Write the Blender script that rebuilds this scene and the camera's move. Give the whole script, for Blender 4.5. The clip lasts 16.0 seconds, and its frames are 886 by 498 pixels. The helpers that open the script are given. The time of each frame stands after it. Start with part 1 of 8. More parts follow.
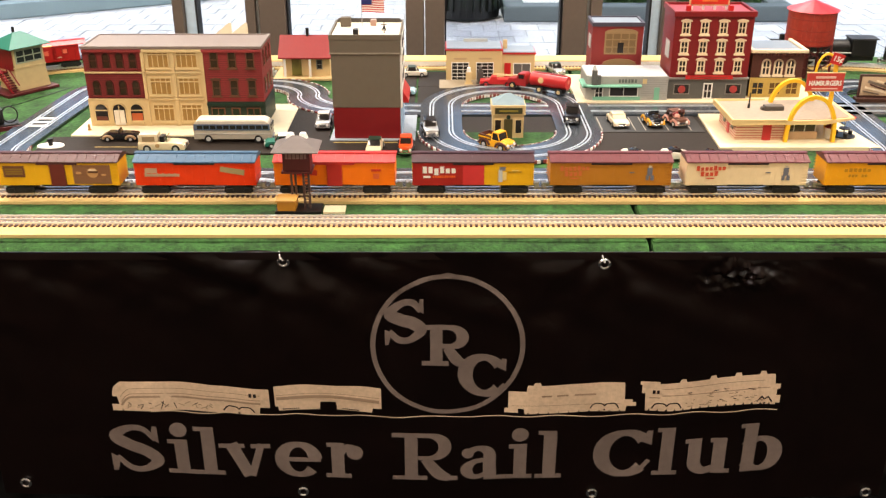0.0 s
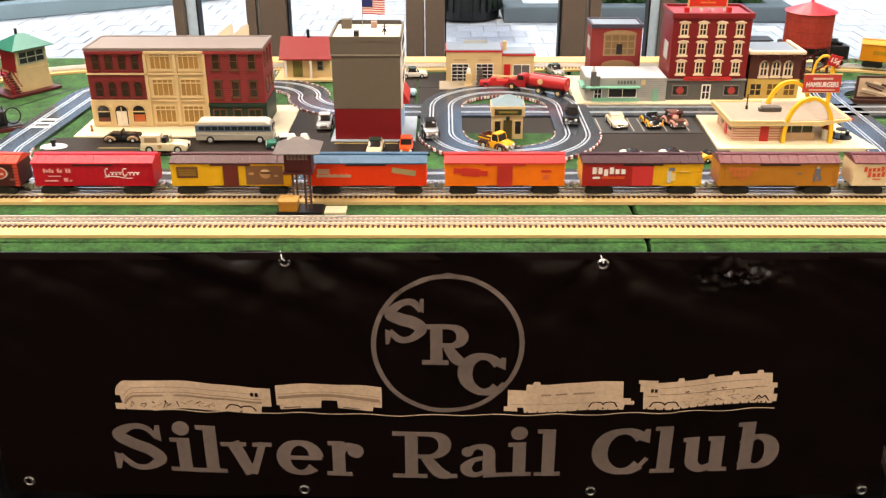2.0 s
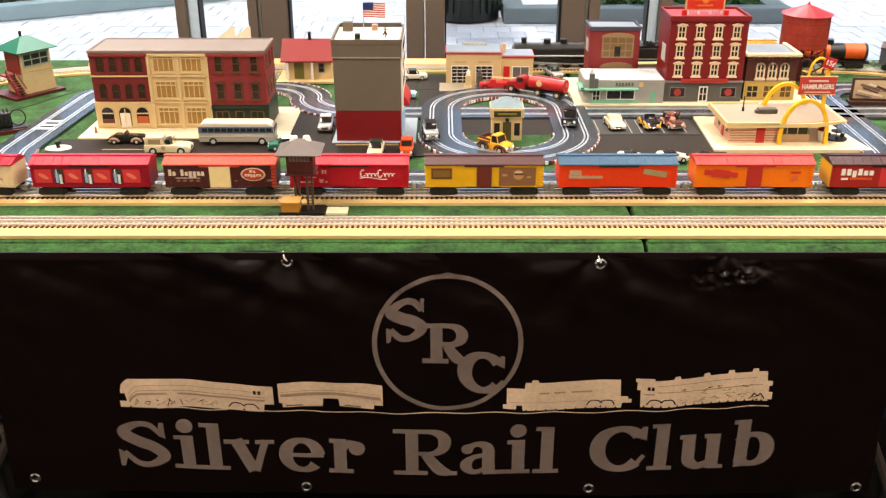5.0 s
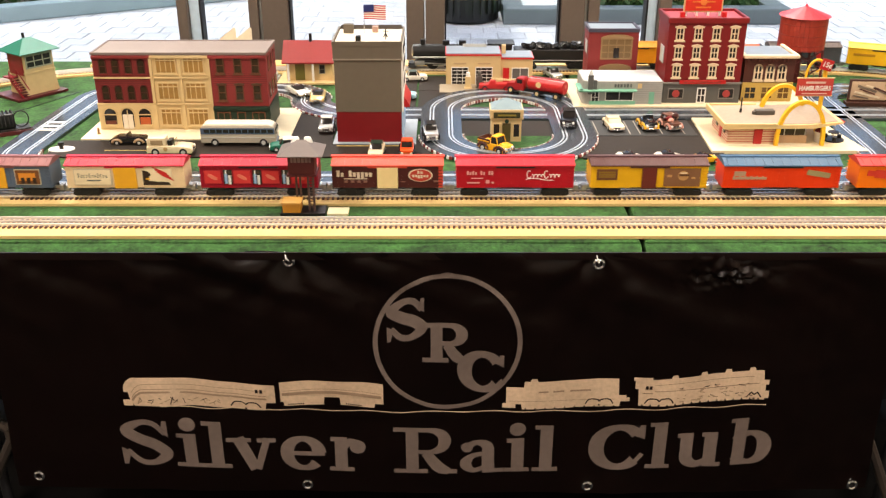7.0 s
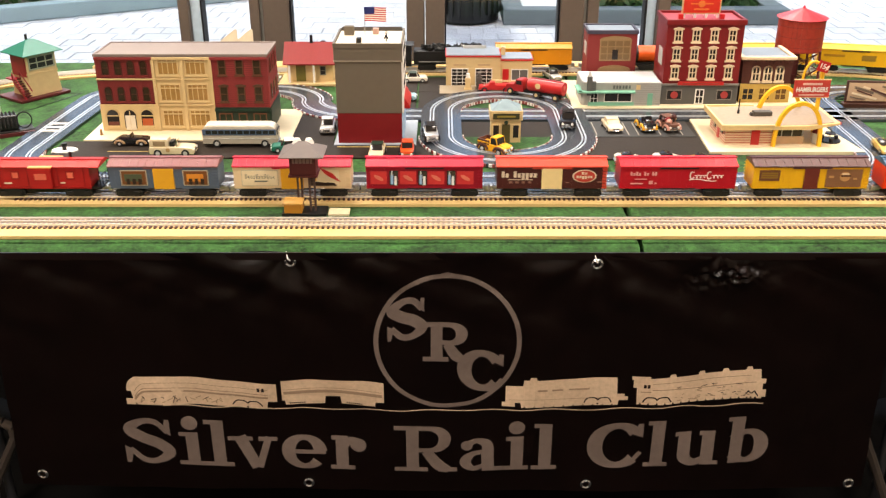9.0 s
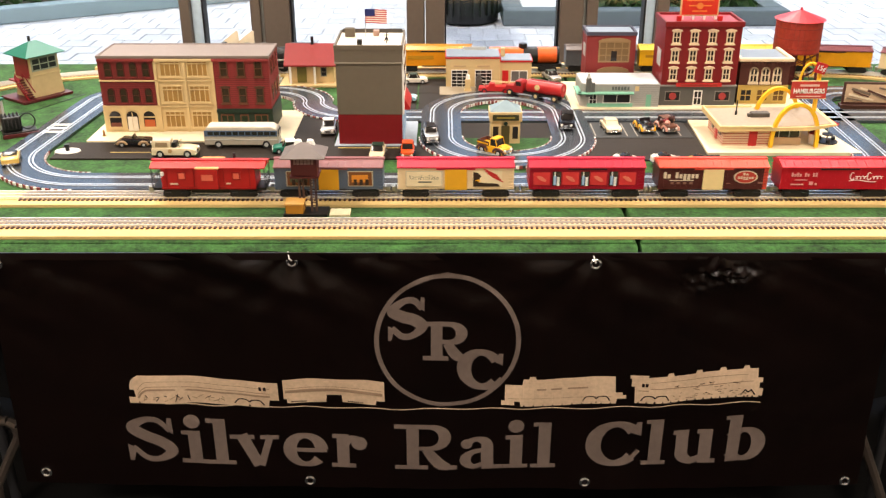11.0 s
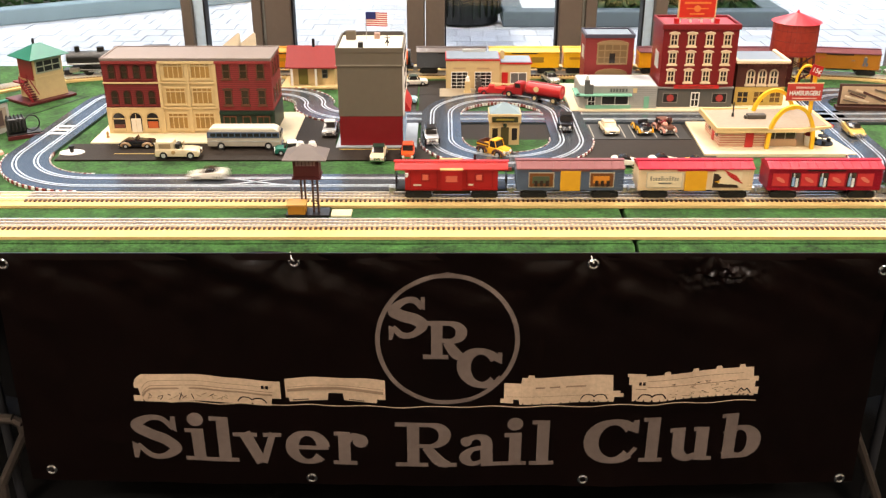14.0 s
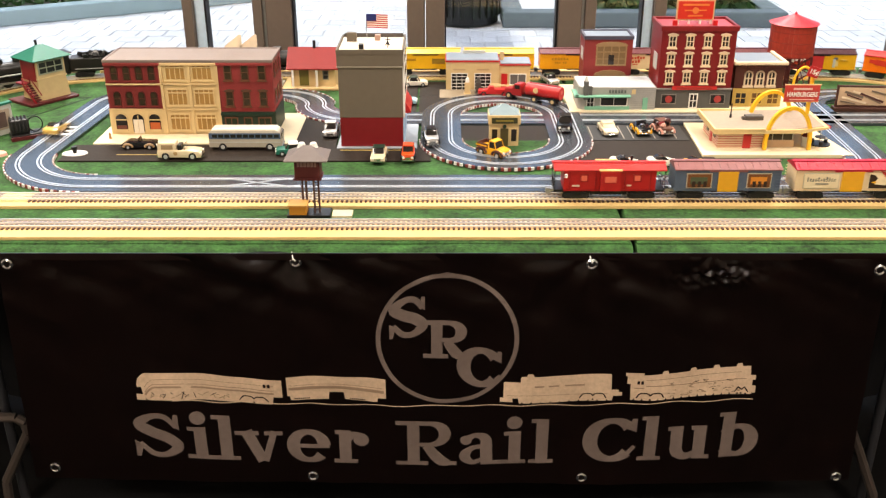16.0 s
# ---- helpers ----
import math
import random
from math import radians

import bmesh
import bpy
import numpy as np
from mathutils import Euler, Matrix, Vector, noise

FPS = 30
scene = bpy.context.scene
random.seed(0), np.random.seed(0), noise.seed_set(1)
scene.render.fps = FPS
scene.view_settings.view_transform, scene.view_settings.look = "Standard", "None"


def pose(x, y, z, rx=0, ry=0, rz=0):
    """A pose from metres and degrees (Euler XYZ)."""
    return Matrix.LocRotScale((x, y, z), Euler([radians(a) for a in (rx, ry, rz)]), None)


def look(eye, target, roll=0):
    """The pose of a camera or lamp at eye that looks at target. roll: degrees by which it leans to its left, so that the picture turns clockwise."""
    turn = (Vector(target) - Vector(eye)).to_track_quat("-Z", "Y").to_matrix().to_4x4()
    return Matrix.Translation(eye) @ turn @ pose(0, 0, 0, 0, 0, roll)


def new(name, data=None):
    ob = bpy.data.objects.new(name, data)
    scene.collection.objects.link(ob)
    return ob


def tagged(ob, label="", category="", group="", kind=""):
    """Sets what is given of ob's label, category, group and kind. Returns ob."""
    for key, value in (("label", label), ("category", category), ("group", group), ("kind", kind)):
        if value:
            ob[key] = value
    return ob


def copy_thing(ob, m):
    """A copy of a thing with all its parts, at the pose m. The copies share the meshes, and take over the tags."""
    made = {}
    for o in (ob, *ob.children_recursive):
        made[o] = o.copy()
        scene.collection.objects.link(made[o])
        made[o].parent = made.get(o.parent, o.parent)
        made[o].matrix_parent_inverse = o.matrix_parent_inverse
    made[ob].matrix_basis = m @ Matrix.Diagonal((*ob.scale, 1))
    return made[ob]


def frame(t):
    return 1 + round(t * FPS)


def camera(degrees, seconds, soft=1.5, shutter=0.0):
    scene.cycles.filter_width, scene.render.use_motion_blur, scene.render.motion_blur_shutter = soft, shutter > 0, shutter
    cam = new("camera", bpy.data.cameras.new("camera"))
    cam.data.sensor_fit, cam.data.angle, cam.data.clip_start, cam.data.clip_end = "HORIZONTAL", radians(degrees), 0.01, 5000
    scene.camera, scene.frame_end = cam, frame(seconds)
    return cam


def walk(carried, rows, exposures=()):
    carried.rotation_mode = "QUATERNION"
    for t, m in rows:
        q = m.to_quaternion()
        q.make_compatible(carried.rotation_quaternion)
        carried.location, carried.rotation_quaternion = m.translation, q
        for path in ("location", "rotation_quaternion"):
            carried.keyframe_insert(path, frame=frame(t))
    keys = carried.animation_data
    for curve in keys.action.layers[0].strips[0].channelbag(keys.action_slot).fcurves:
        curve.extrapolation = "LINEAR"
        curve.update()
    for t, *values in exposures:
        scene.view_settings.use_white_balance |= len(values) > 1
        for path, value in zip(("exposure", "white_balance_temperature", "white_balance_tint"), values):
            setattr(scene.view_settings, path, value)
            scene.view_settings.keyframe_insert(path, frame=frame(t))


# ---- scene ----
SECONDS = 16.0
EYE, TILT = (0.0, -1.716, 1.51), radians(24.8)
cam = camera(49.51, SECONDS, soft=1.3, shutter=0.4)
AXIS = Vector((0, math.cos(TILT), -math.sin(TILT)))


def eye_row(t, back, lift=0.0, tilt=0.0):
    """Camera row: drawn back along its axis, lifted, tilted by degrees."""
    e = Vector(EYE) - AXIS * back + Vector((0, 0, lift))
    return t, Matrix.Translation(e) @ pose(0, 0, 0, 90 - 24.8 + tilt, 0, 0)


walk(cam, [eye_row(0.0, -0.072, 0, -0.04), eye_row(2.0, -0.055, 0, -0.03), eye_row(4.0, -0.037, 0, -0.02), eye_row(6.0, -0.0185, 0, -0.01), eye_row(8.0, 0.0),
           eye_row(10.0, 0.0185, 0, 0.01), eye_row(12.0, 0.037, 0, 0.02), eye_row(14.0, 0.055, 0, 0.03), eye_row(16.0, 0.073, 0, 0.04)])

# ---- light ----
world = bpy.data.worlds.new("sky")
scene.world = world
world.use_nodes = True
_n = world.node_tree.nodes
_sky = _n.new("ShaderNodeTexSky")
_sky.sky_type, _sky.sun_disc = "NISHITA", False
_sky.sun_elevation, _sky.sun_rotation = radians(42), radians(200)
_sky.dust_density, _sky.air_density = 3.0, 1.0
world.node_tree.links.new(_sky.outputs[0], _n["Background"].inputs["Color"])
_n["Background"].inputs["Strength"].default_value = 0.25
sun = new("sun", bpy.data.lights.new("sun", "SUN"))
sun.data.energy, sun.data.angle, sun.data.color = 2.5, radians(15), (1.0, 0.96, 0.9)
sun.matrix_basis = look((0, 30, 30), (4, 6, 0))
scene.view_settings.exposure = 0.66
LAMP_POWER = 38.0
LAMP_COLOUR = (1.0, 0.875, 0.765)

# ---- materials ----
MATS = {}


def mat(name, col, rough=0.5, metal=0.0, grain=60.0, vary=0.12, bump=0.0, spot=6.0, coat=0.0, per=0.0, emit=0.0, spec=0.38):
    """A painted, moulded or natural surface: colour varied at two scales, with fine relief."""
    if name in MATS:
        return MATS[name]
    m = bpy.data.materials.new(name)
    m.use_nodes = True
    nt = m.node_tree
    nd, ln = nt.nodes, nt.links
    b = nd["Principled BSDF"]
    col = tuple(v ** 1.14 for v in col)
    b.inputs["Roughness"].default_value, b.inputs["Metallic"].default_value = rough, metal
    b.inputs["Specular IOR Level"].default_value = spec
    b.inputs["Coat Weight"].default_value = coat
    tc = nd.new("ShaderNodeTexCoord")
    n1, n2 = nd.new("ShaderNodeTexNoise"), nd.new("ShaderNodeTexNoise")
    n1.inputs["Scale"].default_value, n2.inputs["Scale"].default_value = grain, spot
    n1.inputs["Detail"].default_value, n2.inputs["Detail"].default_value = 4.0, 3.0
    ln.new(tc.outputs["Object"], n1.inputs["Vector"]), ln.new(tc.outputs["Object"], n2.inputs["Vector"])
    add = nd.new("ShaderNodeMath")
    add.operation = "ADD"
    ln.new(n1.outputs["Fac"], add.inputs[0]), ln.new(n2.outputs["Fac"], add.inputs[1])
    last = add.outputs[0]
    if per:
        inf, mul = nd.new("ShaderNodeObjectInfo"), nd.new("ShaderNodeMath")
        mul.operation, mul.inputs[1].default_value, mul.inputs[2].default_value = "MULTIPLY_ADD", per, -per / 2
        ln.new(inf.outputs["Random"], mul.inputs[0])
        a2 = nd.new("ShaderNodeMath")
        ln.new(last, a2.inputs[0]), ln.new(mul.outputs[0], a2.inputs[1])
        last = a2.outputs[0]
    mr = nd.new("ShaderNodeMapRange")
    mr.inputs["From Min"].default_value, mr.inputs["From Max"].default_value = 0.55, 1.45
    mr.inputs["To Min"].default_value, mr.inputs["To Max"].default_value = 1 - vary, 1 + vary
    mr.clamp = False
    ln.new(last, mr.inputs["Value"])
    mx = nd.new("ShaderNodeMix")
    mx.data_type, mx.blend_type = "RGBA", "MULTIPLY"
    mx.inputs["Factor"].default_value = 1.0
    mx.inputs[6].default_value = (*col, 1)
    ln.new(mr.outputs[0], mx.inputs[7])
    ln.new(mx.outputs[2], b.inputs["Base Color"])
    if bump:
        bp = nd.new("ShaderNodeBump")
        bp.inputs["Strength"].default_value, bp.inputs["Distance"].default_value = bump, 0.002
        ln.new(n1.outputs["Fac"], bp.inputs["Height"])
        ln.new(bp.outputs[0], b.inputs["Normal"])
    if emit:
        b.inputs["Emission Color"].default_value = (*col, 1)
        b.inputs["Emission Strength"].default_value = emit
    MATS[name] = m
    return m


def glass(name="clear_glass"):
    if name in MATS:
        return MATS[name]
    m = bpy.data.materials.new(name)
    m.use_nodes = True
    nd, ln = m.node_tree.nodes, m.node_tree.links
    nd.remove(nd["Principled BSDF"])
    tr, gl, mx, fr = (nd.new("ShaderNode" + k) for k in ("BsdfTransparent", "BsdfGlossy", "MixShader", "Fresnel"))
    tr.inputs[0].default_value = (0.93, 0.96, 0.97, 1)
    gl.inputs["Roughness"].default_value = 0.02
    ln.new(fr.outputs[0], mx.inputs[0]), ln.new(tr.outputs[0], mx.inputs[1]), ln.new(gl.outputs[0], mx.inputs[2])
    ln.new(mx.outputs[0], nd["Material Output"].inputs[0])
    MATS[name] = m
    return m


FELT = mat("green_felt", (0.038, 0.104, 0.026), 0.95, grain=120, vary=1.0, bump=1.0, spot=22)
SAND = mat("sand_board", (0.67, 0.49, 0.22), 0.7, grain=220, vary=0.10, bump=0.2, spot=5)
RAIL = mat("tin_rail", (0.90, 0.88, 0.84), 0.18, 0.5, grain=120, vary=0.15)
TIE = mat("brown_tie", (0.085, 0.034, 0.024), 0.5, per=0.6)
ROAD = mat("slot_road_plastic", (0.058, 0.066, 0.078), 0.2, grain=300, vary=0.15, bump=0.1, spec=0.75)
SLOTRAIL = mat("slot_rail", (0.72, 0.75, 0.79), 0.32, 0.75)
ASPHALT = mat("dark_mat", (0.033, 0.024, 0.018), 0.75, grain=260, vary=0.25, bump=0.3, spec=0.2)
CURB_R = mat("kerb_red", (0.25, 0.05, 0.04), 0.5)
CURB_W = mat("kerb_white", (0.78, 0.76, 0.72), 0.5)
CREAM = mat("cream_plastic", (0.63, 0.475, 0.25), 0.5, vary=0.06, spot=14)
PLATE = mat("cream_plate", (0.72, 0.62, 0.43), 0.55, vary=0.08)
BRICK_D = mat("dark_red_brick", (0.24, 0.030, 0.027), 0.6, grain=500, vary=0.3, bump=0.4)
BRICK_R = mat("red_brick", (0.28, 0.038, 0.036), 0.6, grain=500, vary=0.3, bump=0.4)
RED = mat("red_plastic", (0.50, 0.025, 0.025), 0.38, vary=0.08)
DRED = mat("deep_red", (0.22, 0.012, 0.016), 0.42, vary=0.1)
TAUPE = mat("taupe_plastic", (0.165, 0.135, 0.098), 0.6, vary=0.06)
GREYROOF = mat("brown_grey_roof", (0.245, 0.195, 0.17), 0.6, grain=200, vary=0.12)
SLATE = mat("blue_grey_roof", (0.24, 0.28, 0.33), 0.5, vary=0.08)
DKPANE = mat("dark_window_pane", (0.035, 0.03, 0.028), 0.12, vary=0.3)
WARMPANE = mat("amber_window_pane", (0.36, 0.215, 0.065), 0.3, vary=0.35, grain=40)
WHITE = mat("white_paint", (0.78, 0.75, 0.70), 0.5, vary=0.06)
LGREY = mat("light_grey_plastic", (0.50, 0.50, 0.47), 0.5)
MINT = mat("mint_green", (0.20, 0.42, 0.30), 0.45)
TEAL = mat("teal_roof", (0.016, 0.155, 0.105), 0.5)
DGREEN = mat("dark_green", (0.014, 0.038, 0.022), 0.5)
YELLOW = mat("yellow_plastic", (0.75, 0.40, 0.015), 0.4, vary=0.06)
GOLD = mat("arch_yellow", (0.83, 0.50, 0.03), 0.4, vary=0.05)
ORANGE = mat("orange_plastic", (0.72, 0.13, 0.02), 0.4, vary=0.06)
BLACK = mat("black_plastic", (0.014, 0.013, 0.013), 0.4, vary=0.3)
TYRE = mat("black_rubber", (0.018, 0.017, 0.017), 0.75)
CHROME = mat("chrome", (0.75, 0.75, 0.75), 0.15, 1.0)
BROWN = mat("brown_roof", (0.10, 0.035, 0.03), 0.45, vary=0.12)
VINYL = mat("black_vinyl", (0.0132, 0.0044, 0.0027), 0.29, grain=22, vary=0.3, bump=0.5, spot=3, spec=0.6)
INK = mat("grey_print", (0.220, 0.171, 0.147), 0.38, grain=90, vary=0.12, spot=4)
CREAMINK = mat("cream_print", (0.70, 0.525, 0.37), 0.5, grain=120, vary=0.2, spot=14)
BRONZE = mat("bronze_mullion", (0.185, 0.145, 0.118), 0.45, 0.2, vary=0.08)
EDGEBLUE = mat("pale_blue_frame", (0.58, 0.70, 0.80), 0.4)
FLOOR = mat("dark_carpet", (0.006, 0.0055, 0.006), 0.9, grain=160, vary=0.4, bump=0.4)
PAVE = mat("pale_paver", (0.63, 0.62, 0.61), 0.85, grain=25, vary=0.22, bump=0.3, per=0.6, spot=1.2)
JOINT = mat("paver_joint", (0.47, 0.46, 0.45), 0.9, grain=25, vary=0.2)
GASKET = mat("black_gasket", (0.012, 0.012, 0.016), 0.6)
ALU = mat("grey_track", (0.34, 0.34, 0.32), 0.4, 0.3)
# kerb concrete again, with the shade on its backlit front put into the colour
CONC_SHADED = mat("shaded_concrete", (0.15, 0.175, 0.185), 0.8, grain=40, vary=0.15)
CONC = mat("blue_grey_concrete", (0.28, 0.35, 0.37), 0.8, grain=40, vary=0.12)
WALLP = mat("wall_paint", (0.55, 0.50, 0.43), 0.8, vary=0.05)
CEIL = mat("ceiling_white", (0.75, 0.74, 0.70), 0.9, vary=0.04)
STEEL = mat("steel", (0.45, 0.45, 0.45), 0.35, 0.9)
LAMPGLOW = mat("lamp_diffuser", (1.0, 0.88, 0.7), 0.6, emit=6.0)
LEAF = mat("hedge_leaf", (0.045, 0.10, 0.025), 0.6, grain=30, vary=0.5)


# ---- mesh helpers ----
def box(bm, x0, x1, y0, y1, z0, z1, bevel=0.0, m=None):
    r = bmesh.ops.create_cube(bm, size=1)
    t = Matrix.LocRotScale(((x0 + x1) / 2, (y0 + y1) / 2, (z0 + z1) / 2), None, (x1 - x0, y1 - y0, z1 - z0))
    bmesh.ops.transform(bm, matrix=(m @ t) if m else t, verts=r["verts"])
    if bevel:
        es = list({e for v in r["verts"] for e in v.link_edges})
        bmesh.ops.bevel(bm, geom=es, offset=bevel, segments=2, affect="EDGES", profile=0.5)
    return bm


def cyl(bm, x, y, z0, z1, r, r2=None, seg=16, m=None):
    g = bmesh.ops.create_cone(bm, cap_ends=True, segments=seg, radius1=r, radius2=r if r2 is None else r2, depth=z1 - z0)
    t = Matrix.Translation((x, y, (z0 + z1) / 2))
    bmesh.ops.transform(bm, matrix=(m @ t) if m else t, verts=g["verts"])
    return bm


def rod(bm, a, b, r, seg=8, r2=None):
    a, b = Vector(a), Vector(b)
    q = (b - a).to_track_quat("Z", "Y").to_matrix().to_4x4()
    return cyl(bm, 0, 0, 0, (b - a).length, r, r2, seg, Matrix.Translation(a) @ q)


def prism(bm, pts, a, b, axis="y", m=None):
    """Extrude an outline from a to b. axis y: outline in x, z; axis x: in y, z; axis z: in x, y."""
    put = {"y": lambda p, d: (p[0], d, p[1]), "x": lambda p, d: (d, p[0], p[1]), "z": lambda p, d: (p[0], p[1], d)}[axis]
    v0 = [bm.verts.new(put(p, a)) for p in pts]
    v1 = [bm.verts.new(put(p, b)) for p in pts]
    n = len(pts)
    fs = [bm.faces.new(v0), bm.faces.new(v1[::-1])]
    fs += [bm.faces.new((v0[i], v1[i], v1[(i + 1) % n], v0[(i + 1) % n])) for i in range(n)]
    bmesh.ops.recalc_face_normals(bm, faces=fs)
    if m:
        bmesh.ops.transform(bm, matrix=m, verts=v0 + v1)
    return bm


def B():
    return bmesh.new()


def mesh_of(name, bm, material, smooth=False):
    me = bpy.data.meshes.new(name)
    bm.to_mesh(me)
    bm.free()
    me.materials.append(material)
    if smooth:
        me.shade_smooth()
        me.set_sharp_from_angle(angle=radians(40))
    return me


def part(name, bm, material, parent, label="", smooth=False):
    ob = new(name, mesh_of(name, bm, material, smooth))
    ob.parent = parent
    return tagged(ob, label)


def thing(name, label, category, m=None, group="", kind=""):
    ob = new(name)
    ob.empty_display_size = 0.05
    ob.matrix_basis = m or Matrix()
    return tagged(ob, label, category, group, kind)


def single(name, bm, material, label, category, m=None, group="", kind="", smooth=False):
    ob = new(name, mesh_of(name, bm, material, smooth))
    ob.matrix_basis = m or Matrix()
    return tagged(ob, label, category, group, kind)


def setting(name, bm, material, label, category):
    return single(name, bm, material, label, category, kind="structure")


def lettering(name, words, size, material, parent, m, bold=0.0, wide=1.0, label="", shear=0.0):
    """Raised letters in the built-in font, as a mesh part; m sets its local pose (text runs along local x, up local y)."""
    cu = bpy.data.curves.new(name, "FONT")
    cu.body, cu.size, cu.offset, cu.extrude, cu.shear = words, size, bold, 0.0004, shear
    cu.align_x, cu.align_y, cu.resolution_u = "CENTER", "CENTER", 3
    tmp = new(name + "_outline", cu)
    me = bpy.data.meshes.new_from_object(tmp.evaluated_get(bpy.context.evaluated_depsgraph_get()))
    bpy.data.objects.remove(tmp)
    me.transform(Matrix.Diagonal((wide, 1, 1, 1)))
    me.materials.clear()
    me.materials.append(material)
    ob = new(name, me)
    ob.parent, ob.matrix_basis = parent, m
    return tagged(ob, label)


def arc(cx, cy, r, a0, a1, n=16):
    return [(cx + r * math.cos(radians(a0 + (a1 - a0) * i / n)), cy + r * math.sin(radians(a0 + (a1 - a0) * i / n))) for i in range(n + 1)]


def normals(pts, closed):
    n, out = len(pts), []
    for i in range(n):
        a = pts[i - 1] if closed or i else pts[i]
        b = pts[(i + 1) % n] if closed or i < n - 1 else pts[i]
        d = Vector((b[0] - a[0], b[1] - a[1])).normalized()
        out.append(Vector((-d.y, d.x)))
    return out


def ribbon(bm, pts, o0, o1, z0, z1, closed=False):
    """A flat band along a line, between two offsets to its left, from z0 up to z1."""
    ns, n = normals(pts, closed), len(pts)
    rows = []
    for p, k in zip(pts, ns):
        rows.append([bm.verts.new((p[0] + k.x * o, p[1] + k.y * o, z)) for o, z in ((o0, z0), (o0, z1), (o1, z1), (o1, z0))])
    for i in range(n if closed else n - 1):
        a, b = rows[i], rows[(i + 1) % n]
        for j in range(4):
            bm.faces.new((a[j], a[(j + 1) % 4], b[(j + 1) % 4], b[j]))
    if not closed:
        bm.faces.new(rows[0]), bm.faces.new(rows[-1])
    bmesh.ops.recalc_face_normals(bm, faces=bm.faces)
    return bm


class Path:
    """A line walked by length: at(s) gives place and heading."""

    def __init__(self, pts, closed=True):
        self.p = [Vector((*q, 0)) for q in pts]
        if closed:
            self.p.append(self.p[0].copy())
        self.s = [0.0]
        for a, b in zip(self.p, self.p[1:]):
            self.s.append(self.s[-1] + (b - a).length)
        self.total = self.s[-1]

    def at(self, s, side=0.0):
        s %= self.total
        i = min(max(int(np.searchsorted(self.s, s, side="right")) - 1, 0), len(self.p) - 2)
        d = self.p[i + 1] - self.p[i]
        u = (s - self.s[i]) / max(d.length, 1e-9)
        q = self.p[i] + d * u
        h = math.atan2(d.y, d.x)
        return q.x - math.sin(h) * side, q.y + math.cos(h) * side, h


# ---- room ----
TOP = 0.76
WIN_Y = 1.85


